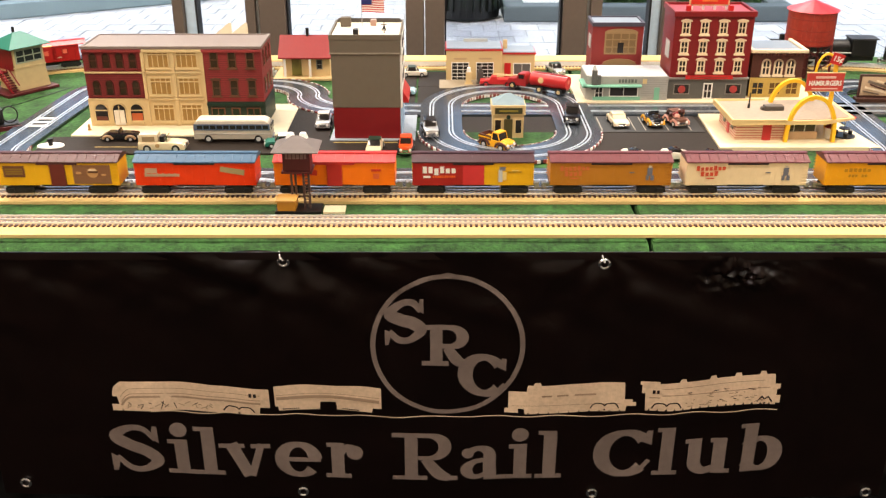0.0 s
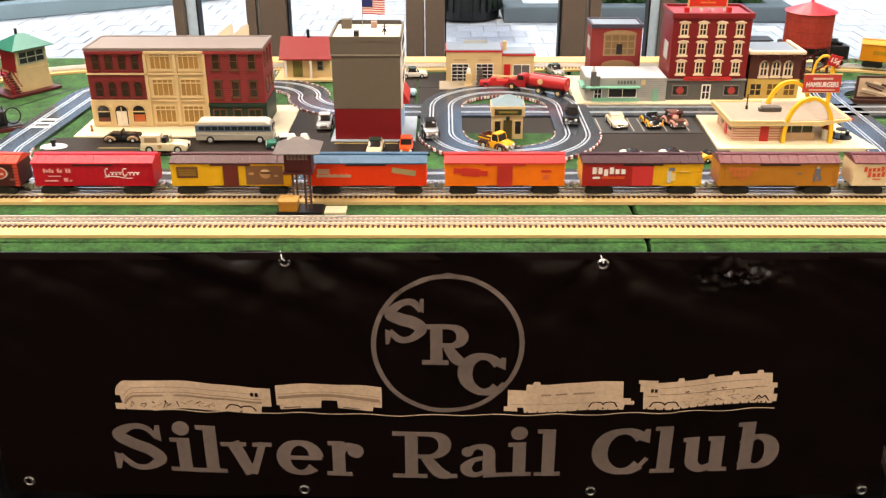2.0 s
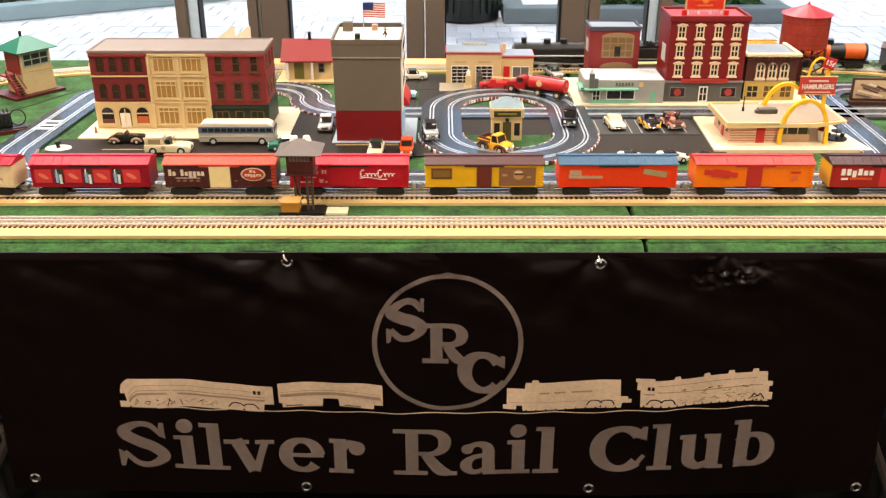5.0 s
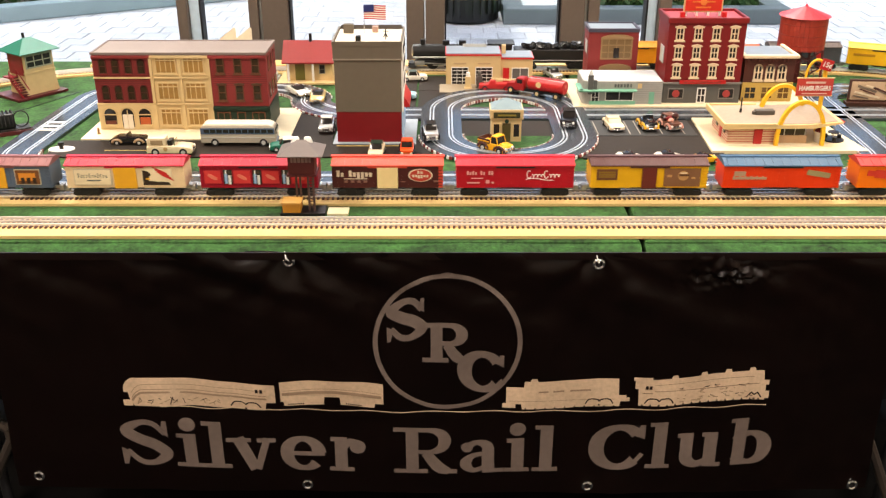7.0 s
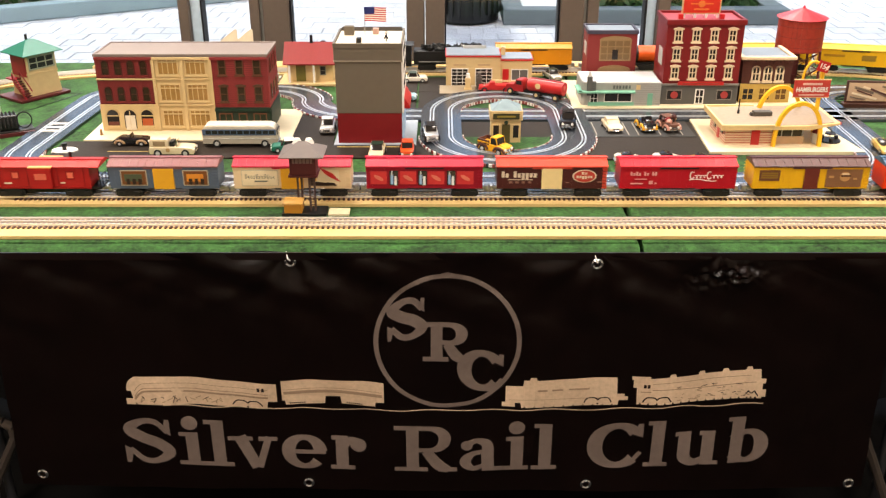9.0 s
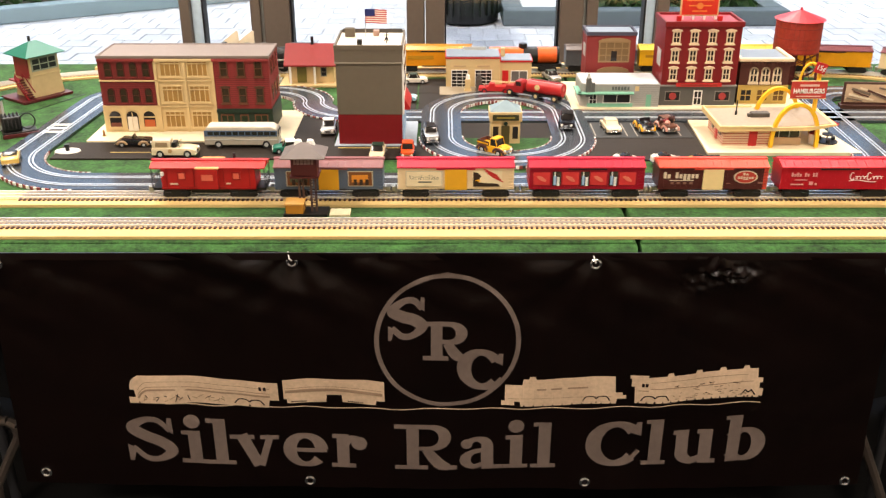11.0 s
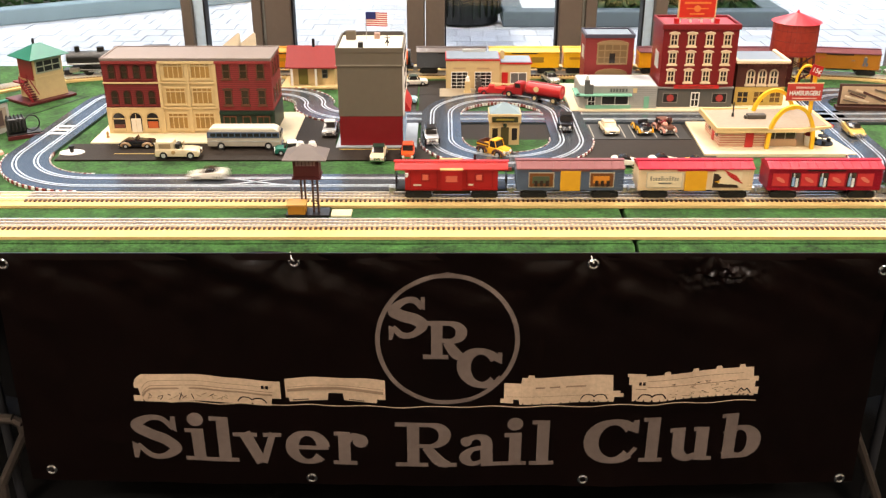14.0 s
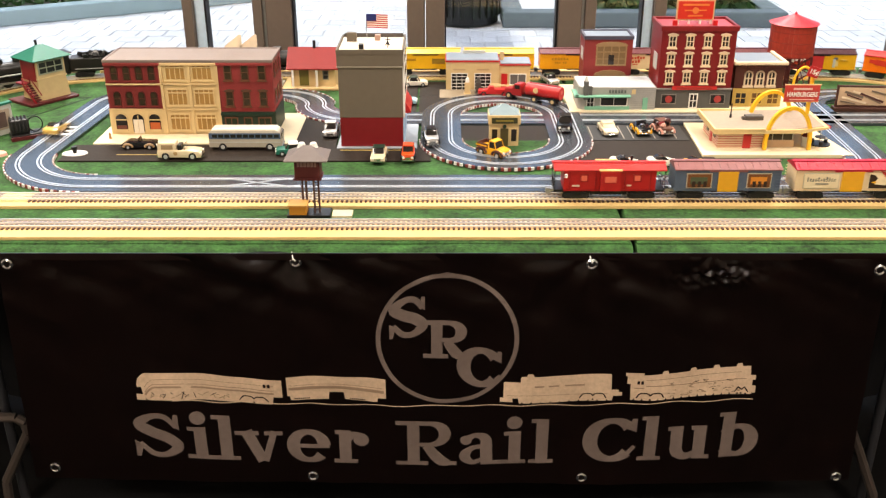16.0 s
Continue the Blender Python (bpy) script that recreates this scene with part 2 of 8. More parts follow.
def build_room():
    setting("floor", box(B(), -4.2, 4.2, -5.2, WIN_Y + 0.05, -0.1, 0.0), FLOOR, "dark carpeted floor under the display tables", "floor")
    setting("ceiling", box(B(), -4.2, 4.2, -5.2, WIN_Y + 0.2, 3.2, 3.3), CEIL, "plain white ceiling above the room", "ceiling")
    setting("wall_south", box(B(), -4.2, 4.2, -5.3, -5.2, 0, 3.2), WALLP, "plain beige painted wall", "wall")
    setting("wall_west", box(B(), -4.3, -4.2, -5.3, WIN_Y + 0.1, 0, 3.2), WALLP, "plain beige painted wall", "wall")
    setting("wall_east", box(B(), 4.2, 4.3, -5.3, WIN_Y + 0.1, 0, 3.2), WALLP, "plain beige painted wall", "wall")
    win = thing("window_1", "floor-to-ceiling bronze storefront glazing behind the layout", "window", kind="structure")
    posts = [(-4.2, -4.1), (-2.35, -2.25), (-0.962, -0.925), (-0.703, -0.668), (-0.655, -0.560), (-0.133, -0.068), (-0.064, 0.006), (0.427, 0.512), (0.525, 0.566), (0.780, 0.825), (1.70, 1.80), (4.1, 4.2)]
    for a, b in posts:
        part("mullion", box(B(), a, b, WIN_Y - 0.05, WIN_Y + 0.06, 0.0, 3.2, 0.004), BRONZE, win)
    for a, b in ((-0.9245, -0.885), (0.744, 0.7795)):
        part("frame_edge", box(B(), a, b, WIN_Y - 0.02, WIN_Y + 0.04, 0.0, 3.2, 0.003), EDGEBLUE, win, "pale blue-grey metal frame edge")
    for a, b in ((-0.6675, -0.6555), (0.5125, 0.5245)):
        part("frame_track", box(B(), a, b, WIN_Y - 0.035, WIN_Y + 0.05, 0.0, 3.2, 0.002), ALU, win, "grey metal track between the door stiles")
    for a, b in ((-0.8845, -0.878), (-0.5595, -0.553), (0.0065, 0.012), (0.419, 0.4265), (0.737, 0.7435)):
        part("gasket", box(B(), a, b, WIN_Y - 0.03, WIN_Y + 0.03, 0.22, 3.08), GASKET, win, "black rubber glazing gasket")
    part("bottom_rail", box(B(), -4.1, 4.1, WIN_Y - 0.045, WIN_Y + 0.055, 0.0, 0.22), BRONZE, win)
    part("top_rail", box(B(), -4.1, 4.1, WIN_Y - 0.045, WIN_Y + 0.055, 3.08, 3.2), BRONZE, win)
    edges = sorted([p for q in posts for p in q])[1:-1]
    for a, b in zip(edges[::2], edges[1::2]):
        if b - a > 0.03:
            p = part("pane", box(B(), a, b, WIN_Y - 0.004, WIN_Y + 0.004, 0.22, 3.08), glass(), win)
            p.visible_shadow = False
    for i, (x, y) in enumerate(((-1.5, -0.6), (1.5, -0.6), (-1.5, 0.9), (1.5, 0.9), (-1.5, -3.0), (1.5, -3.0))):
        lamp = thing("ceiling_light", "square recessed warm ceiling light", "ceiling light", pose(x, y, 3.2), "ceiling lights")
        bm = B()
        for k in ((-0.32, -0.3, -0.32, 0.32), (0.3, 0.32, -0.32, 0.32), (-0.3, 0.3, -0.32, -0.3), (-0.3, 0.3, 0.3, 0.32)):
            box(bm, *k, -0.03, 0.0)
        part("frame", bm, WHITE, lamp)
        part("diffuser", box(B(), -0.3, 0.3, -0.3, 0.3, -0.012, -0.002), LAMPGLOW, lamp)
        li = new("lamp_glow", bpy.data.lights.new("lamp_glow", "AREA"))
        li.data.energy, li.data.color, li.data.size = LAMP_POWER, LAMP_COLOUR, 0.6
        li.location, li.parent = (0, 0, -0.04), lamp


def build_outside():
    g = setting("ground", box(B(), -60, 60, WIN_Y + 0.1, 120, -0.12, -0.026), JOINT, "pale paved plaza outside the windows", "pavement")
    rng = random.Random(4)
    shared = mesh_of("paver", box(B(), -0.0955, 0.0955, -0.0955, 0.0955, 0, 0.006, 0.002), PAVE)
    verts, faces, count = [], [], 0
    for r in range(48):
        for c in range(-36, 37):
            x, y, z = c * 0.2 + (r % 2) * 0.1, 4.3 + r * 0.2, -0.026 + rng.uniform(-0.0015, 0.0015)
            if 5.0 < y < 7.0 and abs(x) < 2.9 and count < 300:
                p = new("paver", shared)
                p.parent, p.location = g, (x, y, z)
                count += 1
            else:
                k = len(verts)
                verts += [(x + i * 0.0955, y + j * 0.0955, z + h) for h in (0.0, 0.006) for i, j in ((-1, -1), (1, -1), (1, 1), (-1, 1))]
                faces += [(k + 4, k + 5, k + 6, k + 7)] + [(k + i, k + (i + 1) % 4, k + 4 + (i + 1) % 4, k + 4 + i) for i in range(4)]
    me = bpy.data.meshes.new("pavers")
    me.from_pydata(verts, [], faces)
    me.materials.append(mat("pale_paver_field", (0.63, 0.62, 0.61), 0.85, grain=25, vary=0.28, bump=0.3, spot=1.2))
    rest = new("pavers", me)
    rest.parent = g
    tagged(rest, "square pale grey pavers", kind="stuff")

    def planter(x, y, L, D, h, turn, label, kerb=CONC, slab=0.0):
        """A kerbed bed: thin concrete walls round soil, filled with leaves."""
        t = thing("planter", label, "planter", pose(x, y, -0.02, 0, 0, turn))
        bm = B()
        for k in ((0, L, 0, 0.16), (0, L, D - 0.16, D), (0, 0.16, 0.16, D - 0.16), (L - 0.16, L, 0.16, D - 0.16)):
            box(bm, *k, 0, h, 0.012)
        part("kerb", bm, kerb, t, "smooth concrete kerb")
        part("soil", box(B(), 0.16, L - 0.16, 0.16, D - 0.16, 0, h - 0.05), mat("soil", (0.05, 0.035, 0.025), 0.9), t)
        if slab:
            part("slab", box(B(), 0.16, slab, 0.16, D - 0.16, h - 0.05, h - 0.004, 0.004), PAVE, t, "pale stone slab over part of the bed")
        bm, r = B(), random.Random(int(L * 10) + 77)
        for _ in range(3600):
            q = Vector((r.uniform(max(0.2, slab + 0.06), L - 0.2), r.uniform(0.2, min(D - 0.2, 1.6)), h + r.uniform(-0.06, 0.2)))
            d = Vector((r.uniform(-1, 1), r.uniform(-1, 1), r.uniform(0.1, 1))).normalized() * r.uniform(0.04, 0.09)
            s = d.cross(Vector((r.uniform(-1, 1), r.uniform(-1, 1), 0.3))).normalized() * 0.024
            bm.faces.new([bm.verts.new(q - s), bm.verts.new(q + d * 0.6), bm.verts.new(q + s), bm.verts.new(q - d)])
        tagged(part("leaf_cover", bm, LEAF, t, "green groundcover leaves"), kind="stuff")
    planter(-4.3, 5.22, 5.5, 2.4, 0.12, 30, "low blue-grey concrete planter with green groundcover")
    planter(0.46, 5.68, 2.2, 2.4, 0.12, 0, "low concrete planter with kerb coloured as shaded and green groundcover", CONC_SHADED, 0.66)
    bin_ = thing("litter_bin", "large dark ribbed outdoor litter bin on the plaza", "litter bin", pose(0.18, 5.9, -0.02))
    bm = B()
    for i in range(28):
        a = i / 28 * 2 * math.pi
        box(bm, -0.014, 0.014, -0.008, 0.008, 0.08, 0.88, m=Matrix.Translation((0.27 * math.cos(a), 0.27 * math.sin(a), 0)) @ pose(0, 0, 0, 0, 0, math.degrees(a) + 90))
    part("slats", bm, BLACK, bin_)
    part("liner", cyl(B(), 0, 0, 0.02, 0.86, 0.255, seg=28), BLACK, bin_)
    part("rim", cyl(B(), 0, 0, 0.86, 0.92, 0.3, 0.27, 28), BLACK, bin_)
    setting("wall_far", box(B(), -40, 40, 26, 26.4, -0.02, 7), mat("far_wall", (0.5, 0.48, 0.45), 0.8), "pale building wall across the plaza", "wall")


def build_table():
    tb = thing("display_table", "green felt-covered folding display table carrying the train layout", "table")
    for a, b in ((-2.1, 0.373), (0.381, 2.1)):
        part("tabletop", box(B(), a, b, -0.06, 1.345, TOP - 0.05, TOP, 0.006), FELT, tb, "green felt tabletop")
        # rolled felt lip along the front
        bm, n = B(), 160
        prof = [(-0.055, TOP - 0.004), (-0.078, TOP - 0.006), (-0.092, TOP - 0.018), (-0.095, TOP - 0.04), (-0.088, TOP - 0.07), (-0.06, TOP - 0.072)]
        rows = []
        for i in range(n + 1):
            x = a + (b - a) * i / n
            near = min(abs(x - 0.377) / 0.05, 1.0)
            w = 0.004 * noise.noise((x * 6, 0, 0)) + 0.0015 * noise.noise((x * 31, 2, 0))
            rows.append([bm.verts.new((x, y + w - 0.0 + (1 - near) * 0.012, z + w * 0.6)) for y, z in prof])
        for r0, r1 in zip(rows, rows[1:]):
            for j in range(len(prof)):
                k = (j + 1) % len(prof)
                bm.faces.new((r0[j], r0[k], r1[k], r1[j]))
        bm.faces.new(rows[0]), bm.faces.new(rows[-1])
        bmesh.ops.recalc_face_normals(bm, faces=bm.faces)
        part("felt_lip", bm, FELT, tb, "rolled green felt front edge", True)
    for x in (-1.9, -1.0, 1.0, 1.9):
        for y in (0.06, 1.25):
            part("leg", cyl(B(), x, y, 0, TOP - 0.05, 0.011), mat("dark_leg", (0.05, 0.05, 0.055), 0.5), tb)
    # black sheet added in place of the deep shade under the table
    sk = B()
    ribbon(sk, [(-2.08 + 0.04 * i, 0.52 + 0.012 * math.sin(i * 1.3)) for i in range(105)], -0.002, 0.002, 0.02, TOP - 0.06)
    part("skirt", sk, mat("shade_black", (0.006, 0.006, 0.008), 0.95), tb, "black sheet added to darken the space under the table")
    tube = mat("dull_tube", (0.16, 0.13, 0.11), 0.4, 0.5)
    for pts in ([(-1.30, 0.03, 0.30), (-0.965, 0.03, 0.285), (-0.948, 0.03, 0.272), (-0.946, 0.03, 0.244), (-1.02, 0.03, 0.108), (-1.028, 0.03, 0.0)], [(0.90, 0.03, 0.70), (0.930, 0.03, 0.25), (0.955, 0.03, 0.197), (1.013, 0.03, 0.067), (1.02, 0.03, 0.0)]):
        bm = B()
        for p, q in zip(pts, pts[1:]):
            rod(bm, p, q, 0.011)
        part("brace", bm, tube, tb, "bent dull steel folding leg", True)


def road_band(name, pts, closed, label, w=0.052, lanes=(-0.024, 0.024), kerb=()):
    t = thing(name, label, "slot car track", kind="structure")
    part("roadway", ribbon(B(), pts, -w, w, TOP + 0.001, TOP + 0.008, closed), ROAD, t)
    for o in lanes:
        part("slot_rails", ribbon(ribbon(B(), pts, o - 0.0060, o - 0.0022, TOP + 0.008, TOP + 0.0092, closed), pts, o + 0.0022, o + 0.0060, TOP + 0.008, TOP + 0.0092, closed), SLOTRAIL, t, "pale metal slot rails")
    return t


def kerb_run(parent, pts, o, step=0.0082):
    """Red and white kerb blocks along the edge of a bend."""
    p = Path(pts, False)
    n = int(p.total / step)
    red, white = B(), B()
    for i in range(n):
        x, y, h = p.at((i + 0.5) * step, o)
        box(red if i % 2 else white, -step * 0.47, step * 0.47, -0.0016, 0.0016, TOP + 0.001, TOP + 0.0086, m=Matrix.Translation((x, y, 0)) @ Matrix.Rotation(h, 4, "Z"))
    part("kerb_red", red, CURB_R, parent, "red kerb blocks")
    part("kerb_white", white, CURB_W, parent, "white kerb blocks")


LOOP = ([(0.83 - i * 0.1, 0.25) for i in range(17)] + arc(-0.80, 0.45, 0.2, 270, 180) + [(-0.99, 0.6), (-0.98, 0.75)] + arc(-0.85, 0.88, 0.12, 180, 90)
        + [(-0.75, 1.0), (-0.6, 1.0)] + arc(-0.50, 0.86, 0.14, 90, 10) + arc(-0.225, 0.89, 0.14, 187, 270)[1:] + [(-0.1 + 0.145 * i, 0.75) for i in range(11)]
        + arc(1.35, 0.87, 0.12, -90, 90)[1:] + [(1.25, 0.99)] + arc(1.16, 0.87, 0.12, 90, 180) + [(1.037, 0.7), (1.033, 0.55)] + arc(0.83, 0.45, 0.2, 0, -90)[:-1])
OVAL = arc(0.16, 0.77, 0.165, 0, 180, 24) + arc(0.16, 0.56, 0.165, 180, 360, 24)
TRACK_Y0, TRACK_Y1, BOARD = 0.159, 1.205, 0.007
RAIL_Z = TOP + BOARD + 0.007
R_END = (TRACK_Y1 - TRACK_Y0) / 2
YC = (TRACK_Y1 + TRACK_Y0) / 2
EAST_X = 1.1365
TRAINLINE = ([(-0.94 + 0.1 * i, TRACK_Y0) for i in range(21)] + arc(EAST_X, YC, R_END, -90, 90, 36) + [(1.06 - 0.1 * i, TRACK_Y1) for i in range(20)] + arc(-0.94, YC, R_END, 90, 270, 36)[:-1])


def build_roads():
    t = road_band("slot_track", LOOP, True, "dark plastic slot-car road with pale metal rails")
    kerb_run(t, arc(-0.80, 0.45, 0.2, 270, 180), -0.0548)
    kerb_run(t, arc(-0.80, 0.45, 0.2, 270, 180), 0.0548)
    kerb_run(t, arc(-0.50, 0.86, 0.14, 90, 10), 0.0548)
    kerb_run(t, arc(-0.50, 0.86, 0.14, 90, 10), -0.0548)
    kerb_run(t, arc(-0.225, 0.89, 0.14, 187, 270), -0.0548)
    kerb_run(t, arc(0.83, 0.45, 0.2, 0, -90), -0.0548)
    o = road_band("slot_oval", OVAL, True, "oval dark plastic slot-car road around the kiosk")
    o.location.z = 0.0015
    kerb_run(o, arc(0.16, 0.56, 0.165, 180, 360, 24), -0.0548)
    kerb_run(o, arc(0.16, 0.77, 0.165, 0, 60, 10), -0.0548)
    kerb_run(o, arc(0.16, 0.77, 0.165, 0, 180, 24), 0.0548)
    kerb_run(o, arc(0.16, 0.56, 0.165, 180, 360, 24), 0.0548)
    for x0, x1, y0, y1, lab in ((-0.93, -0.03, 0.325, 0.53, "street"), (0.325, 0.66, 0.40, 0.69, "parking lot"), (-0.40, -0.27, 0.53, 0.80, "side street"), (-0.07, 0.13, 0.98, 1.14, "back street"),
                                (-0.13, -0.075, 0.80, 1.14, "alley beside the tall building"), (-0.068, 0.06, 0.81, 0.978, "station approach"), (0.04, 0.29, 0.56, 0.69, "kiosk forecourt")):
        d = 0.085 if lab == "street" else 0.0
        setting("pavement_mat", box(B(), x0, x1, y0 + d, y1, TOP + 0.0005, TOP + 0.004), ASPHALT, "dark grey asphalt mat used as " + lab, "pavement")
    bm = box(B(), 0.36, 0.63, 0.562, 0.69, TOP + 0.004, TOP + 0.0055)
    setting("parking_pad", bm, mat("darker_mat", (0.028, 0.025, 0.022), 0.6), "black parking pad with painted bays", "pavement")
    bm = B()
    for x in (0.385, 0.465, 0.49, 0.545, 0.60):
        box(bm, x - 0.0012, x + 0.0012, 0.575, 0.68, TOP + 0.0055, TOP + 0.006)
    setting("bay_lines", bm, mat("worn_line", (0.34, 0.30, 0.25), 0.6), "white painted parking bay lines", "road marking")
    bm = box(box(B(), -0.80, -0.62, 0.452, 0.455, TOP + 0.004, TOP + 0.0046), -0.255, -0.10, 0.485, 0.489, TOP + 0.004, TOP + 0.0046)
    setting("street_lines", bm, mat("road_yellow", (0.5, 0.36, 0.12), 0.6), "faded yellow painted street line", "road marking")


def build_track():
    def board(name, pts, closed, w0, w1):
        t = thing(name, "three-rail tinplate toy train track on a sand-coloured board", "toy track", kind="structure")
        part("board", ribbon(B(), pts, w0, w1, TOP + 0.0006, TOP + BOARD, closed), SAND, t, "sand-coloured roadbed board")
        for o in (-0.0165, 0.0, 0.0165):
            part("rail", ribbon(B(), pts, o - 0.0014, o + 0.0014, TOP + BOARD + 0.0022, RAIL_Z, closed), RAIL, t)
        return t

    def ties(t, p, s0, s1, step, as_parts):
        shared = mesh_of("tie", box(B(), -0.0024, 0.0024, -0.026, 0.026, 0, 0.0026), TIE)
        bm, s, n = B(), s0, 0
        while s < s1:
            x, y, h = p.at(s)
            m = Matrix.Translation((x, y, TOP + BOARD)) @ Matrix.Rotation(h, 4, "Z")
            if as_parts and n < 280 and abs(x) < 1.05:
                ob = new("tie", shared)
                ob.parent, ob.matrix_basis = t, m
                n += 1
            else:
                bm.verts.ensure_lookup_table()
                vs = [bm.verts.new(m @ Vector(c)) for c in ((-0.0024, -0.026, 0.0026), (0.0024, -0.026, 0.0026), (0.0024, 0.026, 0.0026), (-0.0024, 0.026, 0.0026),
                                                          (-0.0024, -0.026, 0.0), (0.0024, -0.026, 0.0))]
                bm.faces.new(vs[:4]), bm.faces.new((vs[0], vs[4], vs[5], vs[1]))
            s += step
        tagged(part("ties", bm, TIE, t, "dark brown ties"), kind="stuff")

    near = [(-2.1 + 0.2 * i, 0.011) for i in range(22)]
    t = board("front_track", near, False, -0.060, 0.033)
    ties(t, Path(near, False), 0.0, 4.2, 0.0102, True)
    t = board("train_loop", TRAINLINE, True, -0.046, 0.036)
    p = Path(TRAINLINE)
    ties(t, p, 0.05, p.total - 0.02, 0.0102, True)
    setting("back_board", box(B(), -1.1, 1.15, TRACK_Y1 + 0.048, TRACK_Y1 + 0.115, TOP + 0.0006, TOP + 0.01), SAND, "sand-coloured second roadbed board behind the train loop", "roadbed")


build_room()
build_outside()
build_table()
build_roads()
build_track()


# ---- train ----
LINE = Path(TRAINLINE)
SPEED = 0.1684
# distance of each vehicle's middle ahead of the caboose's
AHEAD = [0.0, 0.250, 0.514, 0.786, 1.048, 1.308, 1.581, 1.851, 2.126, 2.399, 2.671, 2.939, 3.213, 3.484, 3.737, 3.985, 4.248, 4.551, 4.828, 5.128]
S_CABOOSE_16 = 0.3546 + 0.94


TRUCK = mat("truck_black", (0.010, 0.009, 0.009), 0.6, vary=0.3)


def truck(parent, x, name="truck"):
    tk = part(name, box(B(), x - 0.010, x + 0.010, -0.02, 0.02, 0.012, 0.022), TRUCK, parent, "black sprung truck")
    for y in (-0.0235, 0.0235):
        bm = prism(B(), [(x - 0.029, 0.007), (x - 0.024, 0.003), (x + 0.024, 0.003), (x + 0.029, 0.007), (x + 0.027, 0.017), (x + 0.012, 0.021), (x - 0.012, 0.021), (x - 0.027, 0.017)], y - 0.003, y + 0.003, "y")
        for dx in (-0.017, 0.017):
            box(bm, x + dx - 0.006, x + dx + 0.006, y - 0.0045, y + 0.0045, 0.004, 0.015, 0.001)
        part("side_frame", bm, TRUCK, tk)
    for dx in (-0.017, 0.017):
        w = B()
        for y in (-0.0165, 0.0165):
            cyl(w, 0, 0, -0.003, 0.003, 0.0088, seg=14, m=Matrix.Translation((x + dx, y, 0.0088)) @ pose(0, 0, 0, 90))
        rod(w, (x + dx, -0.016, 0.0088), (x + dx, 0.016, 0.0088), 0.002)
        part("wheelset", w, TRUCK, tk)


def couplers(parent, L):
    for s in (-1, 1):
        bm = box(B(), s * (L / 2 - 0.004) - 0.012, s * (L / 2 - 0.004) + 0.012, -0.004, 0.004, 0.011, 0.017)
        box(bm, s * (L / 2 + 0.009) - 0.005, s * (L / 2 + 0.009) + 0.005, -0.008, 0.008, 0.007, 0.021, 0.002)
        part("coupler", bm, STEEL, parent)


def mark(parent, name, x0, x1, z0, z1, material, y=-0.0297, d=0.0006, label=""):
    """A thin printed panel on a car's near side, and its twin on the far side."""
    part(name, box(B(), x0, x1, y - d, y, z0, z1), material, parent, label)
    part(name, box(B(), -x1, -x0, -y, -y + d, z0, z1), material, parent, label)


def word_blocks(parent, x0, x1, z0, z1, material, sizes, y=-0.0297, d=0.0006, slant=0.0):
    """Unlettered word mark: a row of plain blocks, tall and short, on both sides. sizes: block heights from 0 to 1; 0 is a gap, below 0 hangs down."""
    n, step = len(sizes), (x1 - x0) / len(sizes)
    for sd in (1, -1):
        bm = B()
        for i, v in enumerate(sizes):
            if not v:
                continue
            a = x0 + i * step + step * 0.1
            b, h = a + step * 0.7, z1 - z0
            lo, hi = (z0, z0 + h * v) if v > 0 else (z0 + h * v * 0.4, z0 + h * 0.7)
            k = slant * (i - n / 2) * step
            if sd > 0:
                box(bm, a, b, y - d, y, lo + k, hi + k)
            else:
                box(bm, -b, -a, -y, -y + d, lo + k, hi + k)
        tagged(part("word_mark", bm, material, parent), kind="stuff")


